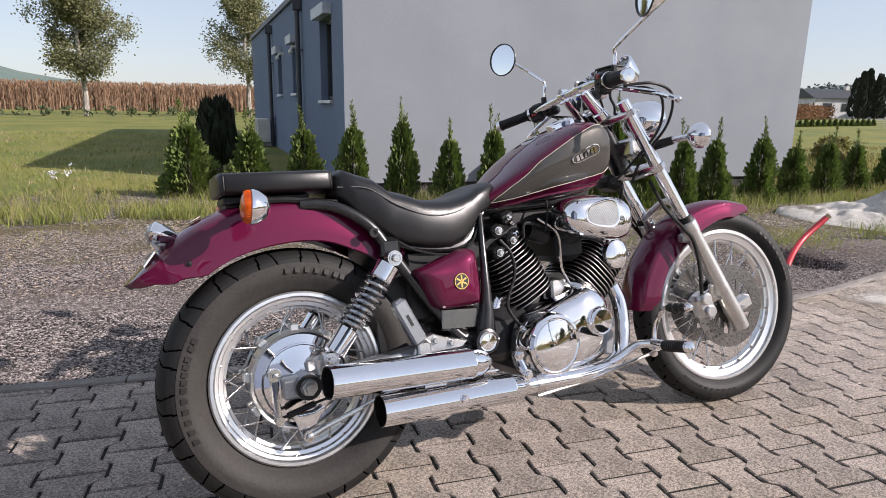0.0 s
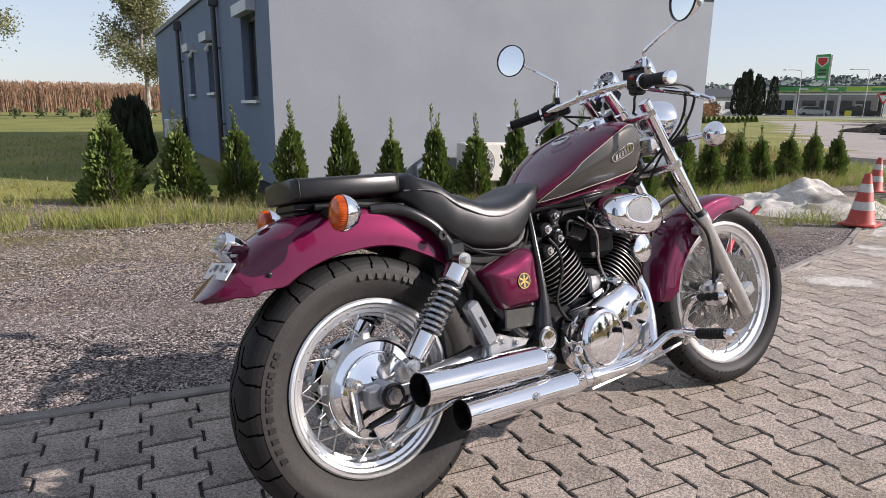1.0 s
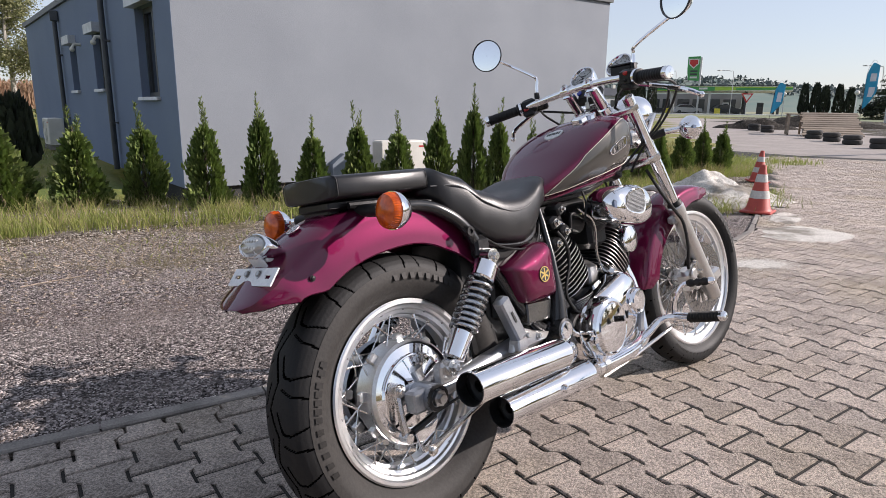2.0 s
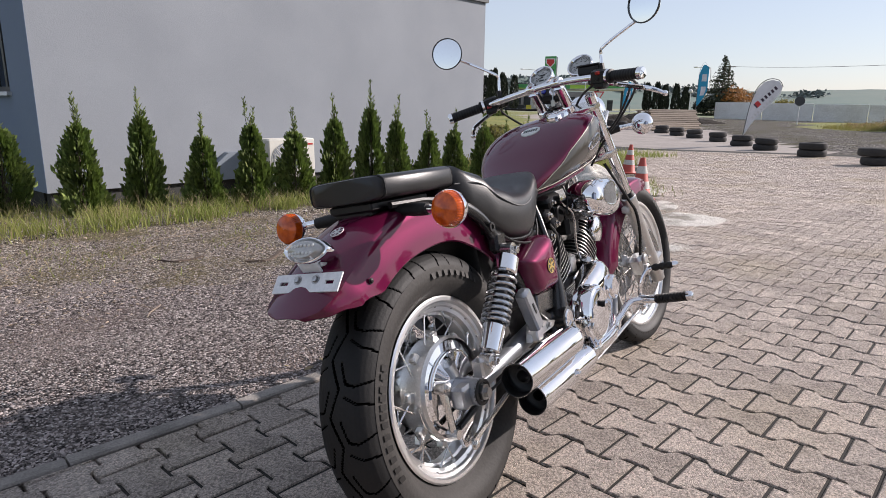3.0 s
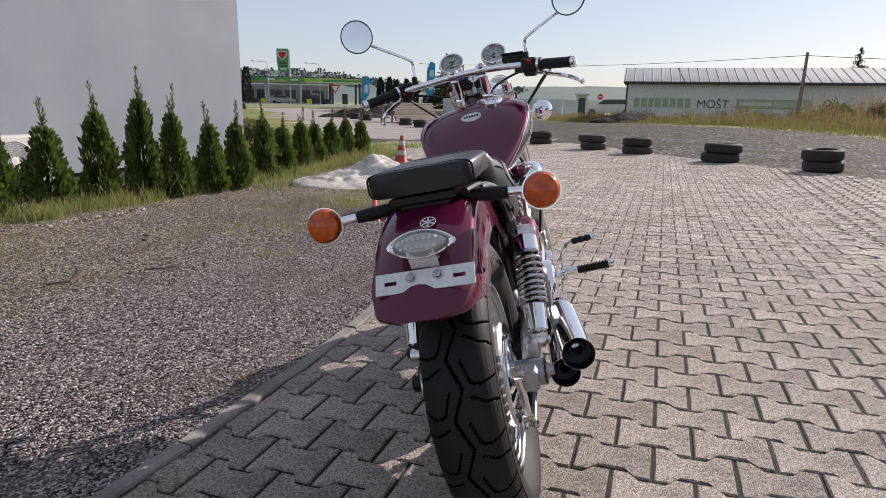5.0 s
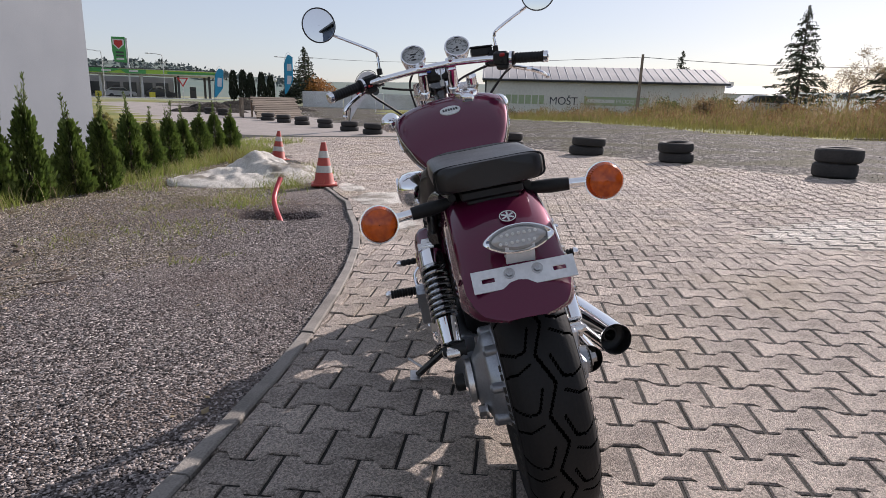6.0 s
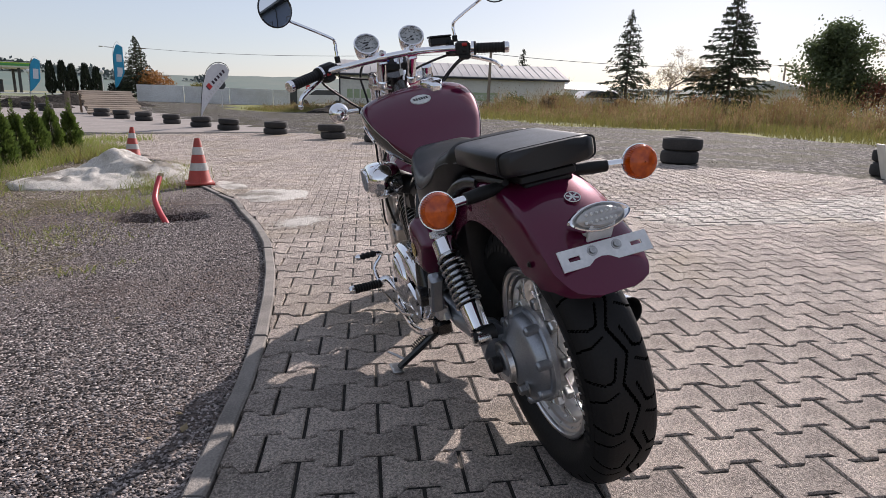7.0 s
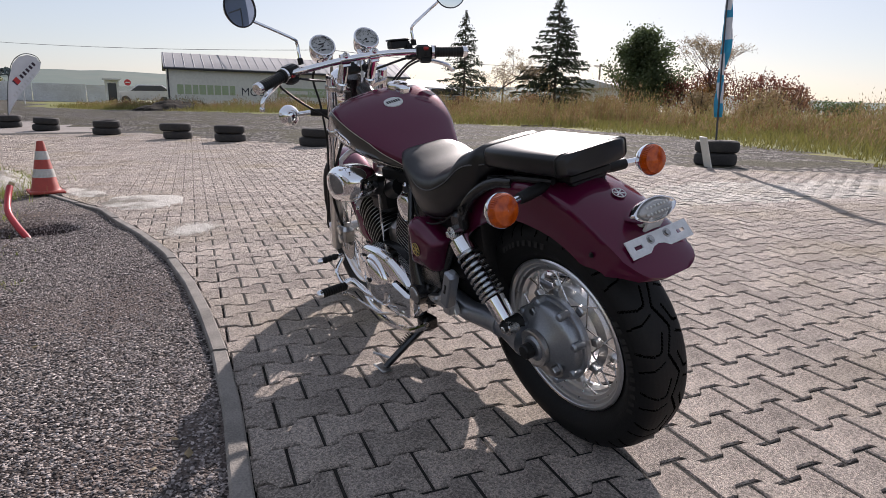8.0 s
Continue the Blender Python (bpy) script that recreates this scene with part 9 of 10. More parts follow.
# side covers
for sg in (-1, 1):
    rings = []
    for off, gr in ((0.10, 0.008), (0.135, 0.0), (0.160, 0.004), (0.174, 0.018), (0.180, 0.04)):
        ring = []
        base = [(0.385, 0.540), (0.40, 0.515), (0.425, 0.455), (0.45, 0.437), (0.50, 0.436), (0.555, 0.440), (0.566, 0.452), (0.568, 0.50), (0.562, 0.565), (0.55, 0.585), (0.52, 0.587), (0.46, 0.568), (0.41, 0.552)]
        cx, cz = 0.492, 0.512
        for x, z in curve_pts([(a_, b_, 0) for a_, b_ in base], 3, loop=True) and [(p.x, p.y) for p in curve_pts([(a_, b_, 0) for a_, b_ in base], 3, loop=True)]:
            dd = math.hypot(x - cx, z - cz)
            k = max(0, 1 - gr / dd)
            ring.append(Vector((cx + (x - cx) * k, sg * off, cz + (z - cz) * k)))
        rings.append(ring)
    sc = part("side_cover", Shape().rings(rings), PURPLE, bike, "burgundy side cover with round gold badge", angle=60)
    badge(sc, (0.500, sg * 0.181, 0.507), (0, sg, 0), (0, 0, 1), 0.0205, GOLD, INK)
    part("tool_box", Shape().box((0.505, sg * 0.125, 0.408), (0.105, 0.05, 0.060), Matrix.Rotation(radians(4), 3, "Y"), 0.006), TOOLBOX, bike, "grey steel tool box below the side cover")
# folded passenger pegs with alloy brackets
for sg in (-1, 1):
    pp = Shape().box((0.347, sg * 0.178, 0.425), (0.036, 0.032, 0.125), Matrix.Rotation(radians(-26), 3, "Y"), 0.008)
    po = part("passenger_peg", pp, GREY_CASE, bike, "folded rubber passenger footpeg")
    part("peg_mark", Shape().box((0.345, sg * 0.195, 0.43), (0.006, 0.002, 0.03), Matrix.Rotation(radians(-26), 3, "Y")), INK, po)
    bk = Shape().prism([(0.36, 0.335), (0.50, 0.338), (0.515, 0.352), (0.45, 0.37), (0.415, 0.385), (0.375, 0.372)], 0.145, 0.165, q, 0.004) if sg < 0 else Shape().prism([(0.36, 0.335), (0.50, 0.338), (0.515, 0.352), (0.45, 0.37), (0.415, 0.385), (0.375, 0.372)], -0.165, -0.145, q, 0.004)
    for x, z in ((0.42, 0.365), (0.465, 0.353)):
        bolt(bk, Vector((x, sg * 0.165, z)), Y * sg, 0.007, 0.01)
    bk.box((0.385, sg * 0.165, 0.352), (0.035, 0.03, 0.04), bevel=0.006)
    part("peg_bracket", bk, ALLOY, po)


# rider pegs, pedals and links
def ribbed_peg(a, b, r, n, mat_r, parent, label, cap=True):
    a, b = Vector(a), Vector(b)
    d = (b - a).normalized()
    ln = (b - a).length
    prof, k = [(0.0, r * 0.7)], 0.004
    step = (ln - 0.012) / n
    for i in range(n):
        prof += [(k, r * 0.78), (k + step * 0.2, r), (k + step * 0.6, r), (k + step * 0.8, r * 0.78)]
        k += step
    prof += [(ln - 0.006, r * 0.8)]
    o = part("peg_rubber", Shape().lathe(prof, a, d, 20), mat_r, parent, label)
    if cap:
        part("peg_end", Shape().lathe([(ln - 0.008, r * 0.7), (ln - 0.006, r * 0.98), (ln + 0.004, r * 0.9), (ln + 0.011, r * 0.5), (ln + 0.012, 0.001)], a, d, 20), CHROME, o)
    return o


for sg, pin_, pout, tin, tout in ((-1, (1.085, -0.275, 0.262), (1.050, -0.395, 0.280), (1.112, -0.268, 0.366), (1.112, -0.345, 0.374)), (1, (1.068, 0.215, 0.243), (1.036, 0.330, 0.256), (1.124, 0.205, 0.345), (1.127, 0.272, 0.344))):
    arm = Shape().tube(curve_pts([(0.90, sg * 0.14, 0.205), (0.99, sg * 0.165, 0.215), (1.06, sg * 0.19, 0.255), (pin_[0] + 0.005, sg * 0.235, pin_[2])]), 0.0125, 12)
    arm.tube([(pin_[0] + 0.004, sg * 0.225, pin_[2]), pin_], 0.015, 12)
    ao = part("footpeg", arm, CHROME, bike, "ribbed rubber footpeg on a chrome arm")
    ribbed_peg(pin_, pout, 0.0165, 10, GRIP, ao, "ribbed black peg rubber")
    pv_ = Vector((pin_[0] + 0.02, sg * 0.215, pin_[2] - 0.012))
    pd = Shape().tube(curve_pts([pv_, (tin[0] - 0.005, sg * 0.222, (pv_.z + tin[2]) / 2), (tin[0], sg * (abs(tin[1]) - 0.02), tin[2] - 0.01), tin]), 0.008, 10)
    pd.tube([pv_ + Vector((0, -sg * 0.012, 0)), pv_ + Vector((0, sg * 0.016, 0))], 0.014, 12)
    pdo = part("foot_pedal", pd, CHROME, bike, "chrome foot pedal with ringed rubber pad")
    ribbed_peg(tin, tout, 0.0125, 3, GRIP, pdo, "ringed black rubber pad")
    rod = Shape().tube([pv_ + Vector((-0.01, 0, -0.02)), (0.86, sg * 0.19, 0.185), (0.70, sg * 0.19, 0.175 if sg < 0 else 0.235)], 0.0055, 8)
    bolt(rod, pv_ + Vector((-0.01, sg * 0.006, -0.02)), Y * sg, 0.007, 0.012)
    part("pedal_link", rod, CHROME_DULL, pdo)
cr = Shape()
cr.tube(curve_pts([(0.58, 0.15, 0.22), (0.66, 0.175, 0.185), (0.80, 0.18, 0.165), (0.95, 0.175, 0.185), (1.02, 0.16, 0.215)]), 0.0115, 10)
part("lower_guard", cr, CHROME, bike, "chrome lower engine rail")
cr = Shape()
cr.tube(curve_pts([(0.66, -0.14, 0.215), (0.80, -0.155, 0.19), (0.95, -0.155, 0.195), (1.04, -0.14, 0.225)]), 0.011, 10)
part("lower_guard", cr, CHROME, bike, "chrome lower engine rail")

# side stand on the paving
sp, sf = Vector((0.665, 0.105, 0.185)), Vector((0.715, 0.262, 0.064))
sd = Shape().tube([sp, sp.lerp(sf, 0.55), sf], [0.015, 0.012, 0.011], 10)
sd.box(sp, (0.06, 0.05, 0.05), bevel=0.01)
so = part("side_stand", sd, BLACK_PAINT, bike, "black side stand with spring, folded out")
ft_ = Shape().box((0.722, 0.272, 0.060), (0.075, 0.035, 0.008), Matrix.Rotation(radians(12.0), 3, "X"), 0.003)
part("stand_foot", ft_, SATIN, so)
part("stand_peg", Shape().tube([(0.705, 0.235, 0.085), (0.745, 0.285, 0.115)], 0.0045, 8), SATIN, so)
d = (sf - sp).normalized()
u = d.orthogonal().normalized()
w = d.cross(u)
o0 = sp.lerp(sf, 0.25) + Vector((0, 0.004, 0.022))
part("stand_spring", Shape().tube([o0 + d * (0.085 * k / 84) + (u * math.cos(k * 0.8) + w * math.sin(k * 0.8)) * 0.008 for k in range(85)], 0.0018, 5), BLACK_SATIN, so)

# black boxes and backbone that fill the frame behind the engine and under the tank
part("battery_box", Shape().box((0.50, 0, 0.40), (0.15, 0.15, 0.26), bevel=0.02).box((0.56, 0, 0.56), (0.16, 0.17, 0.12), bevel=0.02), BLACK_SATIN, bike)
part("frame_backbone", Shape().tube([(0.60, 0, 0.66), (0.85, 0, 0.70), (1.06, 0, 0.80)], [0.045, 0.05, 0.045], 14).box((0.80, 0, 0.655), (0.24, 0.11, 0.06), bevel=0.015), BLACK_SATIN, bike)


# ---- small things in the yard ----
M_CONE = mat("cone_red", (0.42, 0.055, 0.035), 0.55, other=(0.33, 0.05, 0.035), scale=8, fine=60, bump=0.001)
M_CONEWHITE = mat("cone_white_band", (0.58, 0.57, 0.54), 0.5, other=(0.42, 0.40, 0.37), scale=10, fine=60)
M_SAND = gravel_mat("pale_dry_sand", [(0.0, (0.38, 0.355, 0.315)), (0.4, (0.58, 0.55, 0.50)), (1.0, (0.74, 0.71, 0.655))], 0.007, 0.006, stain=(0.17, 0.148, 0.118), stain_scale=3.0, stain_at=(0.5, 0.62))
M_REDPIPE = mat("red_corrugated_pipe", (0.45, 0.02, 0.03), 0.4, other=(0.36, 0.02, 0.03), scale=20)
M_WEED = leafy("yard_weeds", (0.17, 0.21, 0.045), (0.28, 0.255, 0.085), 0.45, 0.35)
M_STRAW = leafy("dry_straw", (0.34, 0.27, 0.16), (0.26, 0.2, 0.11), 0.4, 0.2)


def cone(x, y, tilt, yaw, label):
    e = holder("traffic_cone", at_land(x, y, 0.002) @ pose(0, 0, 0, tilt, 0, yaw), label, "traffic cone", "traffic cones")
    part("base", Shape().box((0, 0, 0.014), (0.30, 0.30, 0.028), bevel=0.008), M_CONE, e)
    prof = [(0.028, 0.135), (0.05, 0.118), (0.49, 0.030), (0.50, 0.026)]

    def rad(z):
        return 0.118 + (0.030 - 0.118) * (z - 0.05) / 0.44
    part("body", Shape().lathe(prof + [(0.50, 0.018), (0.47, 0.017)], (0, 0, 0), (0, 0, 1), 28), M_CONE, e)
    for a, b in ((0.155, 0.235), (0.325, 0.405)):
        part("band", Shape().lathe([(a, rad(a) - 0.001), (a, rad(a) + 0.0015), (b, rad(b) + 0.0015), (b, rad(b) - 0.001)], (0, 0, 0), (0, 0, 1), 28), M_CONEWHITE, e)


cone(5.74, 5.08, 0, 20, "worn red and white traffic cone by kerb")
cone(9.08, 7.12, 3, 50, "worn red and white traffic cone on pavers")

mound("sand_mound", 6.4, 6.25, 1.15, 0.95, 0.36, -45, M_SAND, "heap of pale dry sand beside the gravel", "sand", 2, 64, 0.30, 0.95)


def spill(x, y, rx, ry, yaw, h, seed, label, grains):
    """A thin drift of sand with a ragged edge, and loose grains round it."""
    rnd = random.Random(seed)
    sh = Shape()
    n, m = 44, 7
    turn = Matrix.Rotation(radians(yaw), 3, "Z")
    rows = []
    for i in range(n):
        a = 2 * math.pi * i / n
        k = 1 + 0.30 * noise.noise(Vector((math.cos(a) * 1.6, math.sin(a) * 1.6, seed))) + 0.16 * noise.noise(Vector((math.cos(a) * 6, math.sin(a) * 6, seed)))
        row = []
        for j in range(m):
            t = j / (m - 1)
            p = turn @ Vector((math.cos(a) * rx * k * t, math.sin(a) * ry * k * t, 0))
            px, py = x + p.x, y + p.y
            base = land(px, py) if paved(px, py - 0.02) else ground_z(px, py) + 0.006
            row.append((px, py, base + 0.002 + h * (1 - t ** 1.4) * (0.7 + 0.6 * noise.noise(Vector((px * 5, py * 5, 1)))) - (0.008 if j == m - 1 else 0)))
        rows.append(row)
    sh.rings(rows, closed=False, caps=False, loop=True)
    for i in range(grains):
        a, t = rnd.uniform(0, 6.283), 0.5 + abs(rnd.gauss(0, 0.5))
        p = turn @ Vector((math.cos(a) * rx * t, math.sin(a) * ry * t, 0))
        px, py = x + p.x, y + p.y
        s = rnd.uniform(0.002, 0.007)
        z = (land(px, py) if paved(px, py - 0.02) else ground_z(px, py)) + 0.0025
        sh.add([(px - s, py, z), (px, py - s, z), (px + s, py, z), (px, py + s, z)], [(0, 1, 2, 3)])
    tagged(new("spilled_sand", sh.mesh("spilled_sand", M_SAND, angle=80)), label, "sand", "", "stuff")


spill(4.82, 4.12, 0.50, 0.34, 15, 0.014, 3, "pale sand spilled across the pavers at the kerb", 900)
spill(5.6, 4.7, 0.5, 0.14, 28, 0.004, 5, "thin pale sand blown along the paver edge", 500)
spill(3.37, 3.64, 0.20, 0.13, -20, -0.0012, 4, "faint pale sand patch on the pavers", 2600)

# red pipe that stands out of a small dug hole
rp = holder("flexible_pipe", at_land(3.74, 4.80), "red corrugated pipe rising from a hole", "pipe")
sh = Shape()
line = curve_pts([(-0.18, -0.14, -0.15), (-0.11, -0.094, -0.05), (0.02, 0.0, 0.025), (0.17, 0.085, 0.10), (0.30, 0.115, 0.18), (0.40, 0.12, 0.256)], 14)
sh.tube(line, [0.021 + 0.002 * (k % 2) for k in range(len(line))], 12)
part("pipe", sh, M_REDPIPE, rp)
part("pipe_end", Shape().tube([Vector(line[-1]), Vector(line[-1]) + Vector((0.02, -0.01, 0.02))], [0.020, 0.022], 12), M_STRAW, rp)


def tuft(sh, x, y, count, h, spread, rnd, w=(0.005, 0.011), lean=0.4, base=0.0):
    for i in range(count):
        px, py = x + rnd.gauss(0, spread), y + rnd.gauss(0, spread)
        blade(sh, Vector((px, py, ground_z(px, py) - 0.01 + base)), h * rnd.uniform(0.5, 1.15), rnd.uniform(*w), lean, rnd)


def yard_weeds():
    rnd = random.Random(41)
    green, straw = Shape(), Shape()
    # grass strip at the foot of the thujas
    for i in range(1500):
        x = rnd.uniform(-4.5, 11.0)
        y = 7.35 + 0.10 * clamp(x - 4, 0, 8) + rnd.random() ** 1.6 * 1.8
        if noise.noise(Vector((x * 1.1, y * 1.1, 3))) < -0.28:
            continue
        tuft(green, x, y, 14, 0.17, 0.06, rnd)
        if rnd.random() < 0.35:
            tuft(straw, x, y, 7, 0.24, 0.07, rnd, (0.003, 0.006))
    for i in range(520):
        x = rnd.uniform(-5, 6.4)
        y = 5.3 + 2.3 * rnd.random() ** 0.55
        tuft(green if rnd.random() < 0.55 else straw, x, y, 6, 0.06, 0.06, rnd, (0.004, 0.008), 0.9)
    # round the sand heap, the hole and the cones
    for (x, y, n, h) in ((5.84, 5.55, 60, 0.16), (6.3, 5.4, 60, 0.15), (4.6, 5.5, 46, 0.10), (4.35, 5.4, 36, 0.09), (4.1, 5.2, 26, 0.08), (5.0, 5.35, 40, 0.1), (6.9, 5.7, 70, 0.16), (7.6, 6.1, 60, 0.14), (7.1, 6.7, 60, 0.16), (5.2, 7.0, 60, 0.16), (5.6, 7.3, 70, 0.2), (6.4, 7.3, 70, 0.2), (3.1, 5.5, 20, 0.05), (2.6, 5.3, 16, 0.05), (3.9, 6.1, 24, 0.07), (2.9, 4.75, 12, 0.04), (3.6, 5.15, 20, 0.07)):
        tuft(green, x, y, n, h, 0.13, rnd, lean=0.55)
        tuft(straw, x, y, n // 4, h * 1.2, 0.14, rnd, (0.003, 0.006), 0.6)
    # low turf patches in the dug-over gravel
    for (x, y, n, h, sp) in ((4.52, 5.58, 160, 0.09, 0.2), (4.24, 5.32, 140, 0.08, 0.16), (6.02, 5.72, 150, 0.17, 0.14), (5.47, 5.5, 170, 0.14, 0.16), (6.65, 5.61, 170, 0.17, 0.16), (2.07, 4.62, 45, 0.05, 0.06), (3.25, 5.18, 70, 0.06, 0.14), (3.06, 5.57, 90, 0.06, 0.22), (2.27, 4.47, 22, 0.04, 0.05), (2.93, 5.13, 70, 0.06, 0.14), (2.5, 5.9, 60, 0.06, 0.2), (1.6, 6.4, 80, 0.06, 0.25), (0.2, 6.3, 80, 0.06, 0.25)):
        tuft(green, x, y, n, h, sp, rnd, (0.004, 0.009), 0.6)
        tuft(straw, x, y, n // 3, h, sp, rnd, (0.003, 0.007), 0.9)
    # lawn beyond, tuft by tuft
    for i in range(2600):
        x = rnd.uniform(-9, 4.0)
        y = 9.4 + 15 * rnd.random() ** 1.5
        if x > -0.4 and y > 9.6:
            continue
        tuft(green if rnd.random() < 0.75 else straw, x, y, 7, 0.07 + 0.002 * y, 0.12, rnd, (0.008, 0.018), 0.6)
    for i in range(260):
        x, y = rnd.uniform(7.5, 14), 8.6 + 2.4 * rnd.random()
        tuft(green, x, y, 14, 0.2, 0.15, rnd, (0.008, 0.016))
    tagged(new("yard_grass", green.mesh("yard_grass", M_WEED, smooth=False)), "tufts of grass and weeds along the gravel", "grass", "", "stuff")
    tagged(new("dry_grass", straw.mesh("dry_grass", M_STRAW, smooth=False)), "dry straw-coloured grass along the gravel", "grass", "", "stuff")


yard_weeds()


def flower_weed(x, y):
    rnd = random.Random(9)
    e = holder("flowering_weed", at_land(x, y), "weed with small white flower heads", "weed")
    st, fl = Shape(), Shape()
    for i in range(9):
        a = rnd.uniform(0, 6.28)
        top = Vector((0.16 * math.cos(a), 0.16 * math.sin(a), rnd.uniform(0.2, 0.36)))
        st.tube([(0, 0, -0.05), top * 0.6, top], [0.005, 0.004, 0.003], 4)
        for k in range(10):
            leaf_quads(fl, top + Vector((rnd.gauss(0, 0.022), rnd.gauss(0, 0.022), rnd.gauss(0, 0.012))), rnd, 0.03)
    part("stalk", st, M_WEED, e)
    part("flower_head", fl, M_WHITECLOTH, e, "white flower heads", smooth=False)


flower_weed(-2.7, 10.1)

# twigs and stalks lying on the gravel
rnd = random.Random(17)
for i, (x, y, a, ln) in enumerate([(1.75, 6.3, 10, 0.95), (1.72, 5.32, -25, 0.4), (1.2, 6.72, 20, 0.6), (2.1, 6.8, 5, 0.7), (0.7, 6.3, 40, 0.35), (2.9, 5.9, -30, 0.4), (-0.6, 5.6, 15, 0.35), (0.2, 4.7, 60, 0.22)]):
    d = Vector((math.cos(radians(a)), math.sin(radians(a)), 0))
    n = Vector((-d.y, d.x, 0))
    pts = [Vector((x, y, 0)) + d * ln * (k - 0.5) + n * ln * 0.08 * math.sin(3 * k + i) for k in (0, 0.35, 0.7, 1.0)]
    pts = [Vector((p.x, p.y, ground_z(p.x, p.y) + 0.006)) for p in pts]
    s = Shape().tube(curve_pts(pts, 4), 0.0035, 5)
    s.tube([pts[2], pts[2] + n * 0.1 + d * 0.06 + Vector((0, 0, 0.012))], [0.003, 0.0015], 4)
    tagged(new("twig", s.mesh("twig", M_TIMBER)), "dry grey-brown twig lying on the gravel", "twig", "twigs on the gravel")
for i, (x, y, s) in enumerate([(0.35, 3.52, 0.022), (0.43, 3.56, 0.014), (0.30, 3.6, 0.012), (-0.9, 3.9, 0.014), (1.3, 4.1, 0.015), (2.2, 4.6, 0.014)]):
    z = ground_z(x, y) + 0.008
    a = i * 1.3
    u, v = Vector((math.cos(a), math.sin(a), 0.15)) * s, Vector((-math.sin(a), math.cos(a), 0.1)) * s * 0.55
    c = Vector((x, y, z))
    lf = Shape().add([c - u, c - u * 0.2 + v, c + u, c - u * 0.2 - v, c + Vector((0, 0, 0.004))], [(0, 3, 4), (3, 2, 4), (2, 1, 4), (1, 0, 4)])
    tagged(new("dead_leaf", lf.mesh("dead_leaf", M_STRAW)), "small curled pale dead leaf on gravel", "leaf", "dead leaves")

# torn strips of bark and root lying where the gravel was dug over
rnd = random.Random(23)
for x, y, a, ln in ((1.91, 5.63, 35, 0.34), (1.6, 5.10, -15, 0.22), (1.24, 5.43, 12, 0.42), (2.25, 5.95, 60, 0.25), (0.75, 5.75, -20, 0.3)):
    d, n = Vector((math.cos(radians(a)), math.sin(radians(a)), 0)), Vector((-math.sin(radians(a)), math.cos(radians(a)), 0))
    rings = []
    for k in range(9):
        s = k / 8 - 0.5
        c = Vector((x, y, 0)) + d * ln * s + n * ln * 0.14 * math.sin(5 * s + a) + n * rnd.uniform(-0.008, 0.008)
        w, hh = (0.021 + 0.008 * rnd.random()) * (1.05 - 3.2 * s * s), 0.012 + 0.008 * rnd.random()
        z = ground_z(c.x, c.y) - 0.004
        rings.append([c - n * w + Vector((0, 0, z)), c - n * w * 0.6 + Vector((0, 0, z + hh)), c + n * w * 0.5 + Vector((0, 0, z + hh * rnd.uniform(0.7, 1.3))), c + n * w + Vector((0, 0, z))])
    tagged(new("bark_strip", Shape().rings(rings).mesh("bark_strip", M_BARK)), "dark brown torn bark strip on the gravel", "bark", "bark strips")

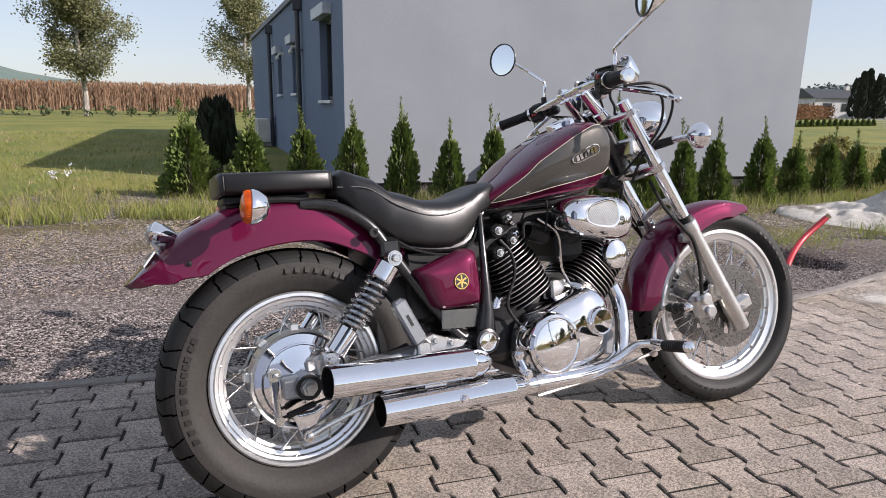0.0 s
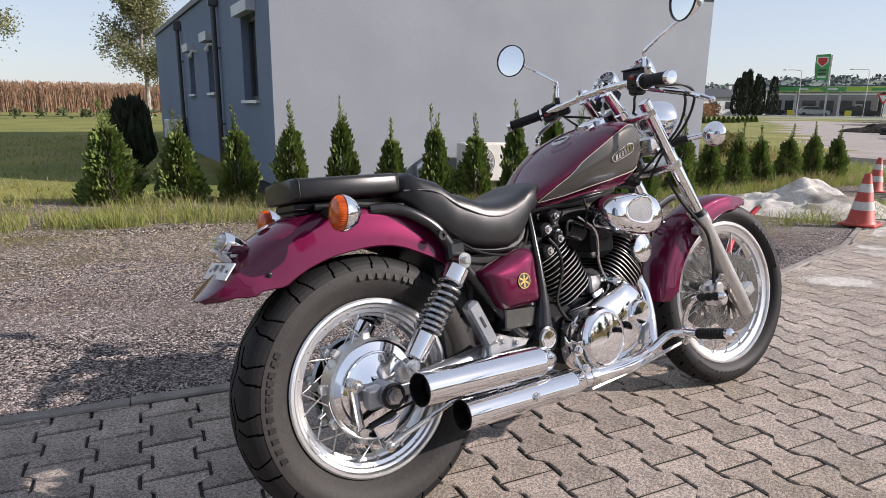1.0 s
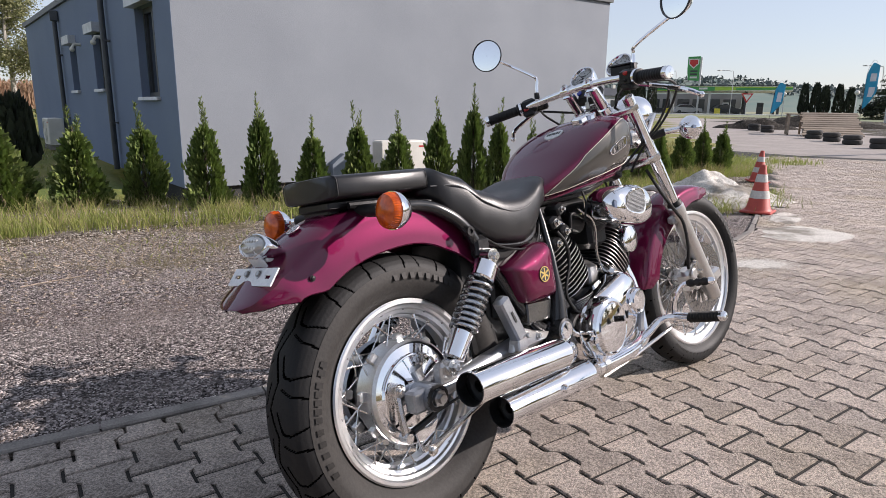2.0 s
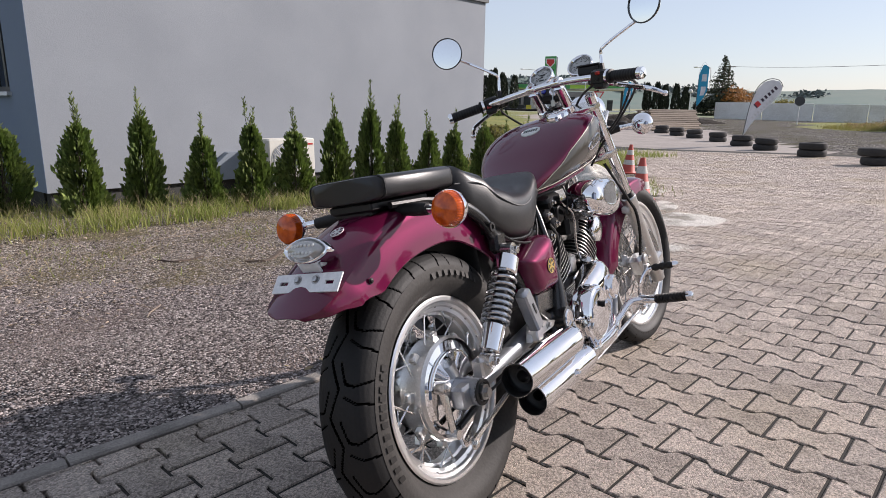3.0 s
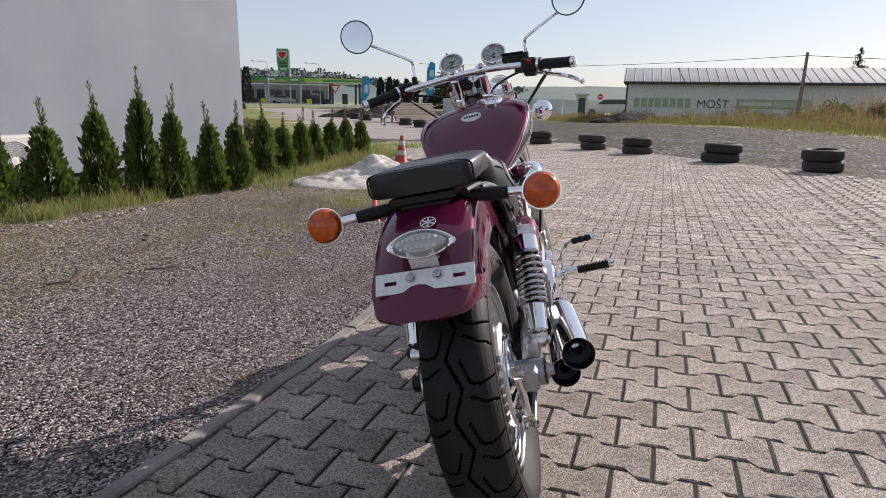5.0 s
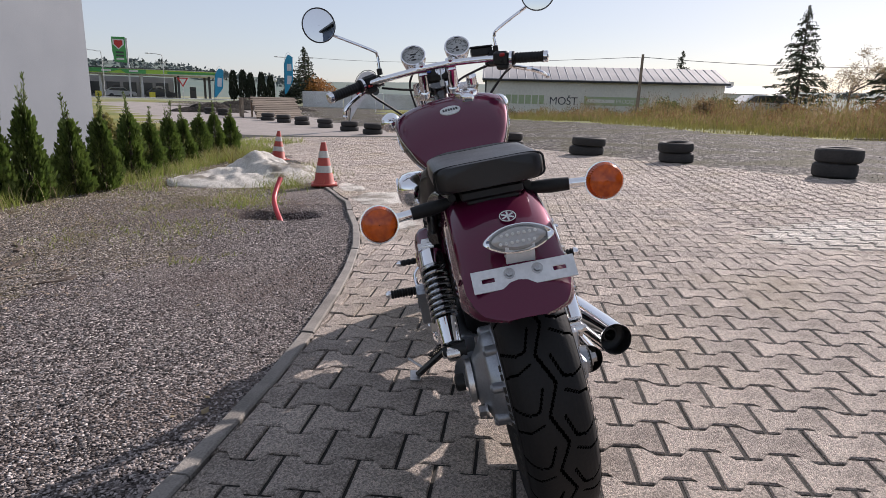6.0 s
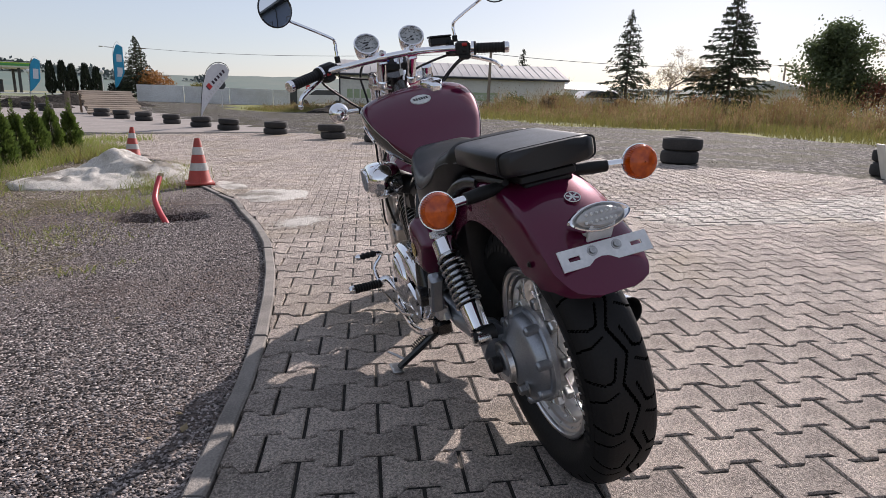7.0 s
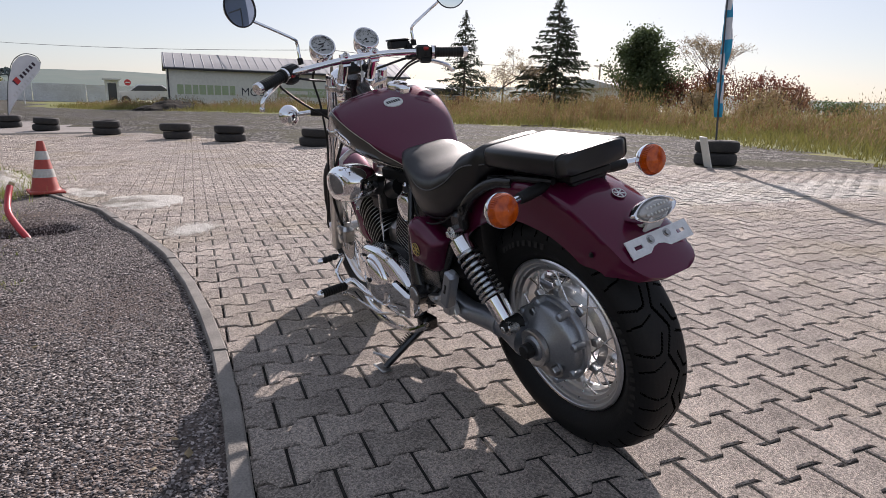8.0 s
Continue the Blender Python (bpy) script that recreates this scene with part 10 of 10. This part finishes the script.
# loose stones proud of the gravel bed
def loose_stones():
    rnd = random.Random(77)
    protos = []
    for k in range(6):
        v = []
        for d in ((1, 0, 0), (-1, 0, 0), (0, 1, 0), (0, -1, 0), (0, 0, 0.75), (0, 0, -0.6), (0.6, 0.6, 0.45), (-0.6, 0.55, 0.5), (-0.55, -0.6, 0.4), (0.6, -0.5, 0.5)):
            v.append(Vector(d) * rnd.uniform(0.75, 1.2))
        protos.append(v)
    faces = [(4, 6, 7), (4, 7, 8), (4, 8, 9), (4, 9, 6), (0, 2, 6), (2, 1, 7), (1, 3, 8), (3, 0, 9), (6, 2, 7), (7, 1, 8), (8, 3, 9), (9, 0, 6), (0, 5, 2), (2, 5, 1), (1, 5, 3), (3, 5, 0)]
    sh = Shape()
    made = 0
    while made < 84000:
        x = rnd.uniform(-2.0, 4.4)
        y = 3.40 + 3.6 * rnd.random() ** 1.9
        if not in_gravel(x, y) or y < kerb_y(x) + 0.07:
            continue
        s = rnd.choice((0.0022, 0.0026, 0.003, 0.003, 0.0036, 0.0048)) * rnd.uniform(0.8, 1.3)
        a = rnd.uniform(0, 6.28)
        ca, sa = math.cos(a), math.sin(a)
        z = ground_z(x, y) + s * 0.3
        sh.add([(x + s * (1.5 * p.x * ca - p.y * sa), y + s * (1.5 * p.x * sa + p.y * ca), z + s * p.z) for p in protos[made % 6]], faces)
        made += 1
    lit = Shape()
    made = 0
    while made < 9000:
        x, y = rnd.uniform(-3.0, 6.2), 4.6 + 3.1 * rnd.random() ** 0.8
        if not in_gravel(x, y) or y < kerb_y(x) + 0.15 or noise.noise(Vector((x * 0.9, y * 0.9, 11))) < rnd.uniform(-0.45, 0.15):
            continue
        s, a = rnd.uniform(0.006, 0.015), rnd.uniform(0, 6.28)
        u, v = Vector((math.cos(a), math.sin(a), rnd.uniform(-0.2, 0.3))) * s, Vector((-math.sin(a), math.cos(a), rnd.uniform(-0.3, 0.3))) * s * 0.5
        c = Vector((x, y, ground_z(x, y) + 0.006))
        lit.add([c - u, c - v, c + u, c + v, c + Vector((0, 0, s * 0.4))], [(0, 1, 4), (1, 2, 4), (2, 3, 4), (3, 0, 4)])
        made += 1
    tagged(new("plant_litter", lit.mesh("plant_litter", M_LITTER, smooth=False)), "pale and brown plant litter strewn on the gravel", "litter", "", "stuff")
    tagged(new("loose_chippings", sh.mesh("loose_chippings", M_CHIP, smooth=False)), "loose dark grey and pale stone chippings", "gravel", "", "stuff")


M_LITTER = mat("dry_litter", (0.34, 0.275, 0.21), 0.9, other=(0.16, 0.12, 0.085), scale=20, fine=90, vary=0.7, island=True)
M_CHIP = mat("loose_stone", (0.30, 0.262, 0.246), 0.85, other=(0.15, 0.129, 0.121), scale=30, fine=300, vary=0.85, island=True, bump=0.0005)
loose_stones()

# board leaning on the tyres, and a lath lying in the grass
tagged(new("pale_board", Shape().box((0, 0, 0.2), (0.24, 0.02, 0.46), bevel=0.004).turned(Matrix.Translation((5.72, -2.93, land(5.7, -2.9))) @ pose(0, 0, 0, -16, 0, -20)).mesh("pale_board", M_SHEDWALL)), "pale chipped board leaning against the tyres", "board")
tagged(new("timber_lath", Shape().box((0, 0, 0), (4.6, 0.09, 0.05), bevel=0.004).turned(Matrix.Translation((18.5, -8.3, land(18.5, -8.3) + 0.02)) @ pose(0, 0, 0, 0, 0, 103)).mesh("timber_lath", M_TIMBER)), "long pale timber lath lying in the grass", "timber")


# ---- pavers, each its own stone ----
def paver_mat(name, base, other, island):
    """Gritty concrete: warm and cool stones, large stains, a rough sanded face."""
    m = mat(name, base, 0.85, other=other, scale=5, fine=300, amount=0.68, bump=0.012, spread=0.08, vary=0.16, island=island, bumpscale=330)
    n, l = m.node_tree.nodes, m.node_tree.links
    b = n["Principled BSDF"]
    co = next(x for x in n if x.bl_idname == "ShaderNodeTexCoord")
    v = n.new("ShaderNodeTexVoronoi")                 # sand and grit grains in the face
    v.inputs["Scale"].default_value = 210
    l.new(co.outputs["Object"], v.inputs["Vector"])
    sep = n.new("ShaderNodeSeparateColor")
    l.new(v.outputs["Color"], sep.inputs[0])
    cr = n.new("ShaderNodeMapRange")
    cr.inputs[3].default_value, cr.inputs[4].default_value = 0.52, 1.5
    l.new(sep.outputs[0], cr.inputs[0])
    pit = n.new("ShaderNodeTexVoronoi")               # broken-out pits, a few to a stone, their shade painted as dark spots
    pit.inputs["Scale"].default_value = 17
    l.new(co.outputs["Object"], pit.inputs["Vector"])
    psep = n.new("ShaderNodeSeparateColor")
    l.new(pit.outputs["Color"], psep.inputs[0])
    few = n.new("ShaderNodeMapRange")
    few.inputs[1].default_value, few.inputs[2].default_value, few.inputs[3].default_value, few.inputs[4].default_value = 0.55, 1.0, 0.0, 0.10
    l.new(psep.outputs[1], few.inputs[0])
    deep = n.new("ShaderNodeMath")
    deep.operation = "LESS_THAN"
    l.new(pit.outputs["Distance"], deep.inputs[0])
    l.new(few.outputs[0], deep.inputs[1])
    dark = n.new("ShaderNodeMapRange")
    dark.inputs[3].default_value, dark.inputs[4].default_value = 1.0, 0.22
    l.new(deep.outputs[0], dark.inputs[0])
    both = n.new("ShaderNodeMath")
    both.operation = "MULTIPLY"
    l.new(cr.outputs[0], both.inputs[0])
    l.new(dark.outputs[0], both.inputs[1])
    geo = n.new("ShaderNodeNewGeometry")              # ochre and mossy stains that run over many stones
    st = n.new("ShaderNodeTexNoise")
    st.inputs["Scale"].default_value, st.inputs["Detail"].default_value = 1.1, 5
    l.new(geo.outputs["Position"], st.inputs[0])
    sr = n.new("ShaderNodeMapRange")
    sr.inputs[1].default_value, sr.inputs[2].default_value, sr.inputs[4].default_value = 0.5, 0.75, 0.6
    l.new(st.outputs[0], sr.inputs[0])
    sm = n.new("ShaderNodeMix")
    sm.data_type = "RGBA"
    sm.inputs[7].default_value = (0.34, 0.275, 0.175, 1)
    l.new(sr.outputs[0], sm.inputs[0])
    l.new(b.inputs["Base Color"].links[0].from_socket, sm.inputs[6])
    mu = n.new("ShaderNodeHueSaturation")
    l.new(sm.outputs[2], mu.inputs["Color"])
    l.new(both.outputs[0], mu.inputs["Value"])
    l.new(mu.outputs[0], b.inputs["Base Color"])
    return m


PAVE_A, PAVE_B = (0.51, 0.436, 0.378), (0.30, 0.254, 0.220)
M_PAVER = paver_mat("concrete_paver", PAVE_A, PAVE_B, False)
M_PAVER_JOINED = paver_mat("concrete_paver_joined", PAVE_A, PAVE_B, True)
M_PAVER_PALE = paver_mat("pale_concrete_paver", (0.62, 0.575, 0.515), (0.48, 0.435, 0.385), True)
PX, PY, AMP = 0.1422, 0.1995, 0.0155
LAY_C, LAY_S = math.cos(0.0465), math.sin(0.0465)       # the bond lies askew to the straight kerb


def paver_outline():
    """An I-shaped stone: wide ends, narrow waist."""
    h, w, n = PY / 2 - 0.0044, PX / 2 - 0.0046, AMP
    right = [(w + n, -h), (w + n, -h * 0.62), (w - n, -h * 0.38), (w - n, h * 0.38), (w + n, h * 0.62), (w + n, h)]
    return right + [(-x, -y) for x, y in right]


def paver_shape(o, sh, x, y, z, tilt, turned=False):
    if turned:
        o = [(-b, a) for a, b in o]
    k = 0.004
    lo = [(x + a, y + b, z - 0.05) for a, b in o]
    up = [(x + a, y + b, z - k + tilt[0] * a + tilt[1] * b) for a, b in o]
    top = [(x + a - math.copysign(k, a), y + b - math.copysign(k, b), z + tilt[0] * a + tilt[1] * b) for a, b in o]
    sh.rings([lo, up, top], caps=False)
    n0 = len(sh.v) - 12
    for a, b, c, d in ((0, 1, 10, 11), (1, 2, 9, 10), (2, 3, 8, 9), (3, 4, 7, 8), (4, 5, 6, 7)):
        sh.f.append((n0 + a, n0 + b, n0 + c, n0 + d))
        sh.m.append(sh.k)
    return sh


def past_band(x, y):
    """How far past the near edge of the pale band, where the bond turns."""
    return x - 2.92 - 0.9 * max(0.0, y - 0.9)


pv = holder("pavement", None, "brown-grey interlocking concrete pavers with dark sandy joints", "pavement", "", "structure")
outline = paver_outline()
worn = [(a * 0.935, b * 0.955) for a, b in outline]           # far stones, their joints washed out wide
protos = [paver_shape(outline, Shape(), 0, 0, 0, (0, 0)).mesh("paver", M_PAVER, smooth=False)]
rng = random.Random(4)
joined = Shape()
count = 0
for c in range(-64, 110):
    for r in range(-46, 36):
        u, v = 0.1484 + PX * c, 0.1906 + PY * (r + 0.5 + 0.5 * (c % 2))
        x, y = 0.5 + u * LAY_C - v * LAY_S, 2.6 + u * LAY_S + v * LAY_C
        if x < -8.5 or x > 16 or y < -5 or not paved(x, y - PY * 0.47) or (past_band(x, y) > 0.03 and y < 1.1):
            continue
        whole = paved(x, y + PY / 2 + 0.02) and paved(x + 0.08, y + PY / 2 + 0.02) and paved(x - 0.08, y + PY / 2 + 0.02)
        z = land(x, y) + rng.uniform(-0.0014, 0.0014)
        tilt = (-0.0062 + rng.uniform(-0.008, 0.008), -0.028 + rng.uniform(-0.008, 0.008))
        near = -0.9 < x < 1.9 and 1.35 < y
        if whole and near and count < 300:
            o = new("paver", protos[0])
            o.parent = pv
            o.matrix_basis = Matrix.Translation((x, y, z)) @ Euler((tilt[1], -tilt[0], 0.0465 + rng.uniform(-0.006, 0.006))).to_matrix().to_4x4()
            count += 1
        elif whole or x < 5.7:
            lay = [(a * LAY_C - b * LAY_S, a * LAY_S + b * LAY_C) for a, b in outline]
            if not whole:
                lay = [(a, min(b, kerb_y(x + a) - 0.004 - y)) for a, b in lay]
            paver_shape(lay, joined, x, y, z, tilt)
# the turned bond past the band, its first courses pale
for c in range(-42, 12):
    y = 0.0 + PX * c
    shift = 0.0 if c % 2 == 0 else PY / 2
    for r in range(-10, 55):
        x = shift + PY * r
        d = past_band(x, y)
        if y > 1.25 or d <= -0.08 or not paved(x + 0.05, y) or y < -5:
            continue
        joined.k = 1 if x < 4.15 + 0.1 * math.sin(3.1 * y) - 0.9 * max(0.0, y - 0.2) else 0
        paver_shape(worn, joined, x, y, land(x, y) - (0.004 if d < 0.1 or y > 1.0 else 0.0) + rng.uniform(-0.0014, 0.0014), (-0.0062 + rng.uniform(-0.008, 0.008), -0.028 + rng.uniform(-0.008, 0.008)), True)
jo = new("paver_field", joined.mesh("paver_field", [M_PAVER_JOINED, M_PAVER_PALE], smooth=False))
jo.parent = pv
tagged(jo, "", "", "", "stuff")
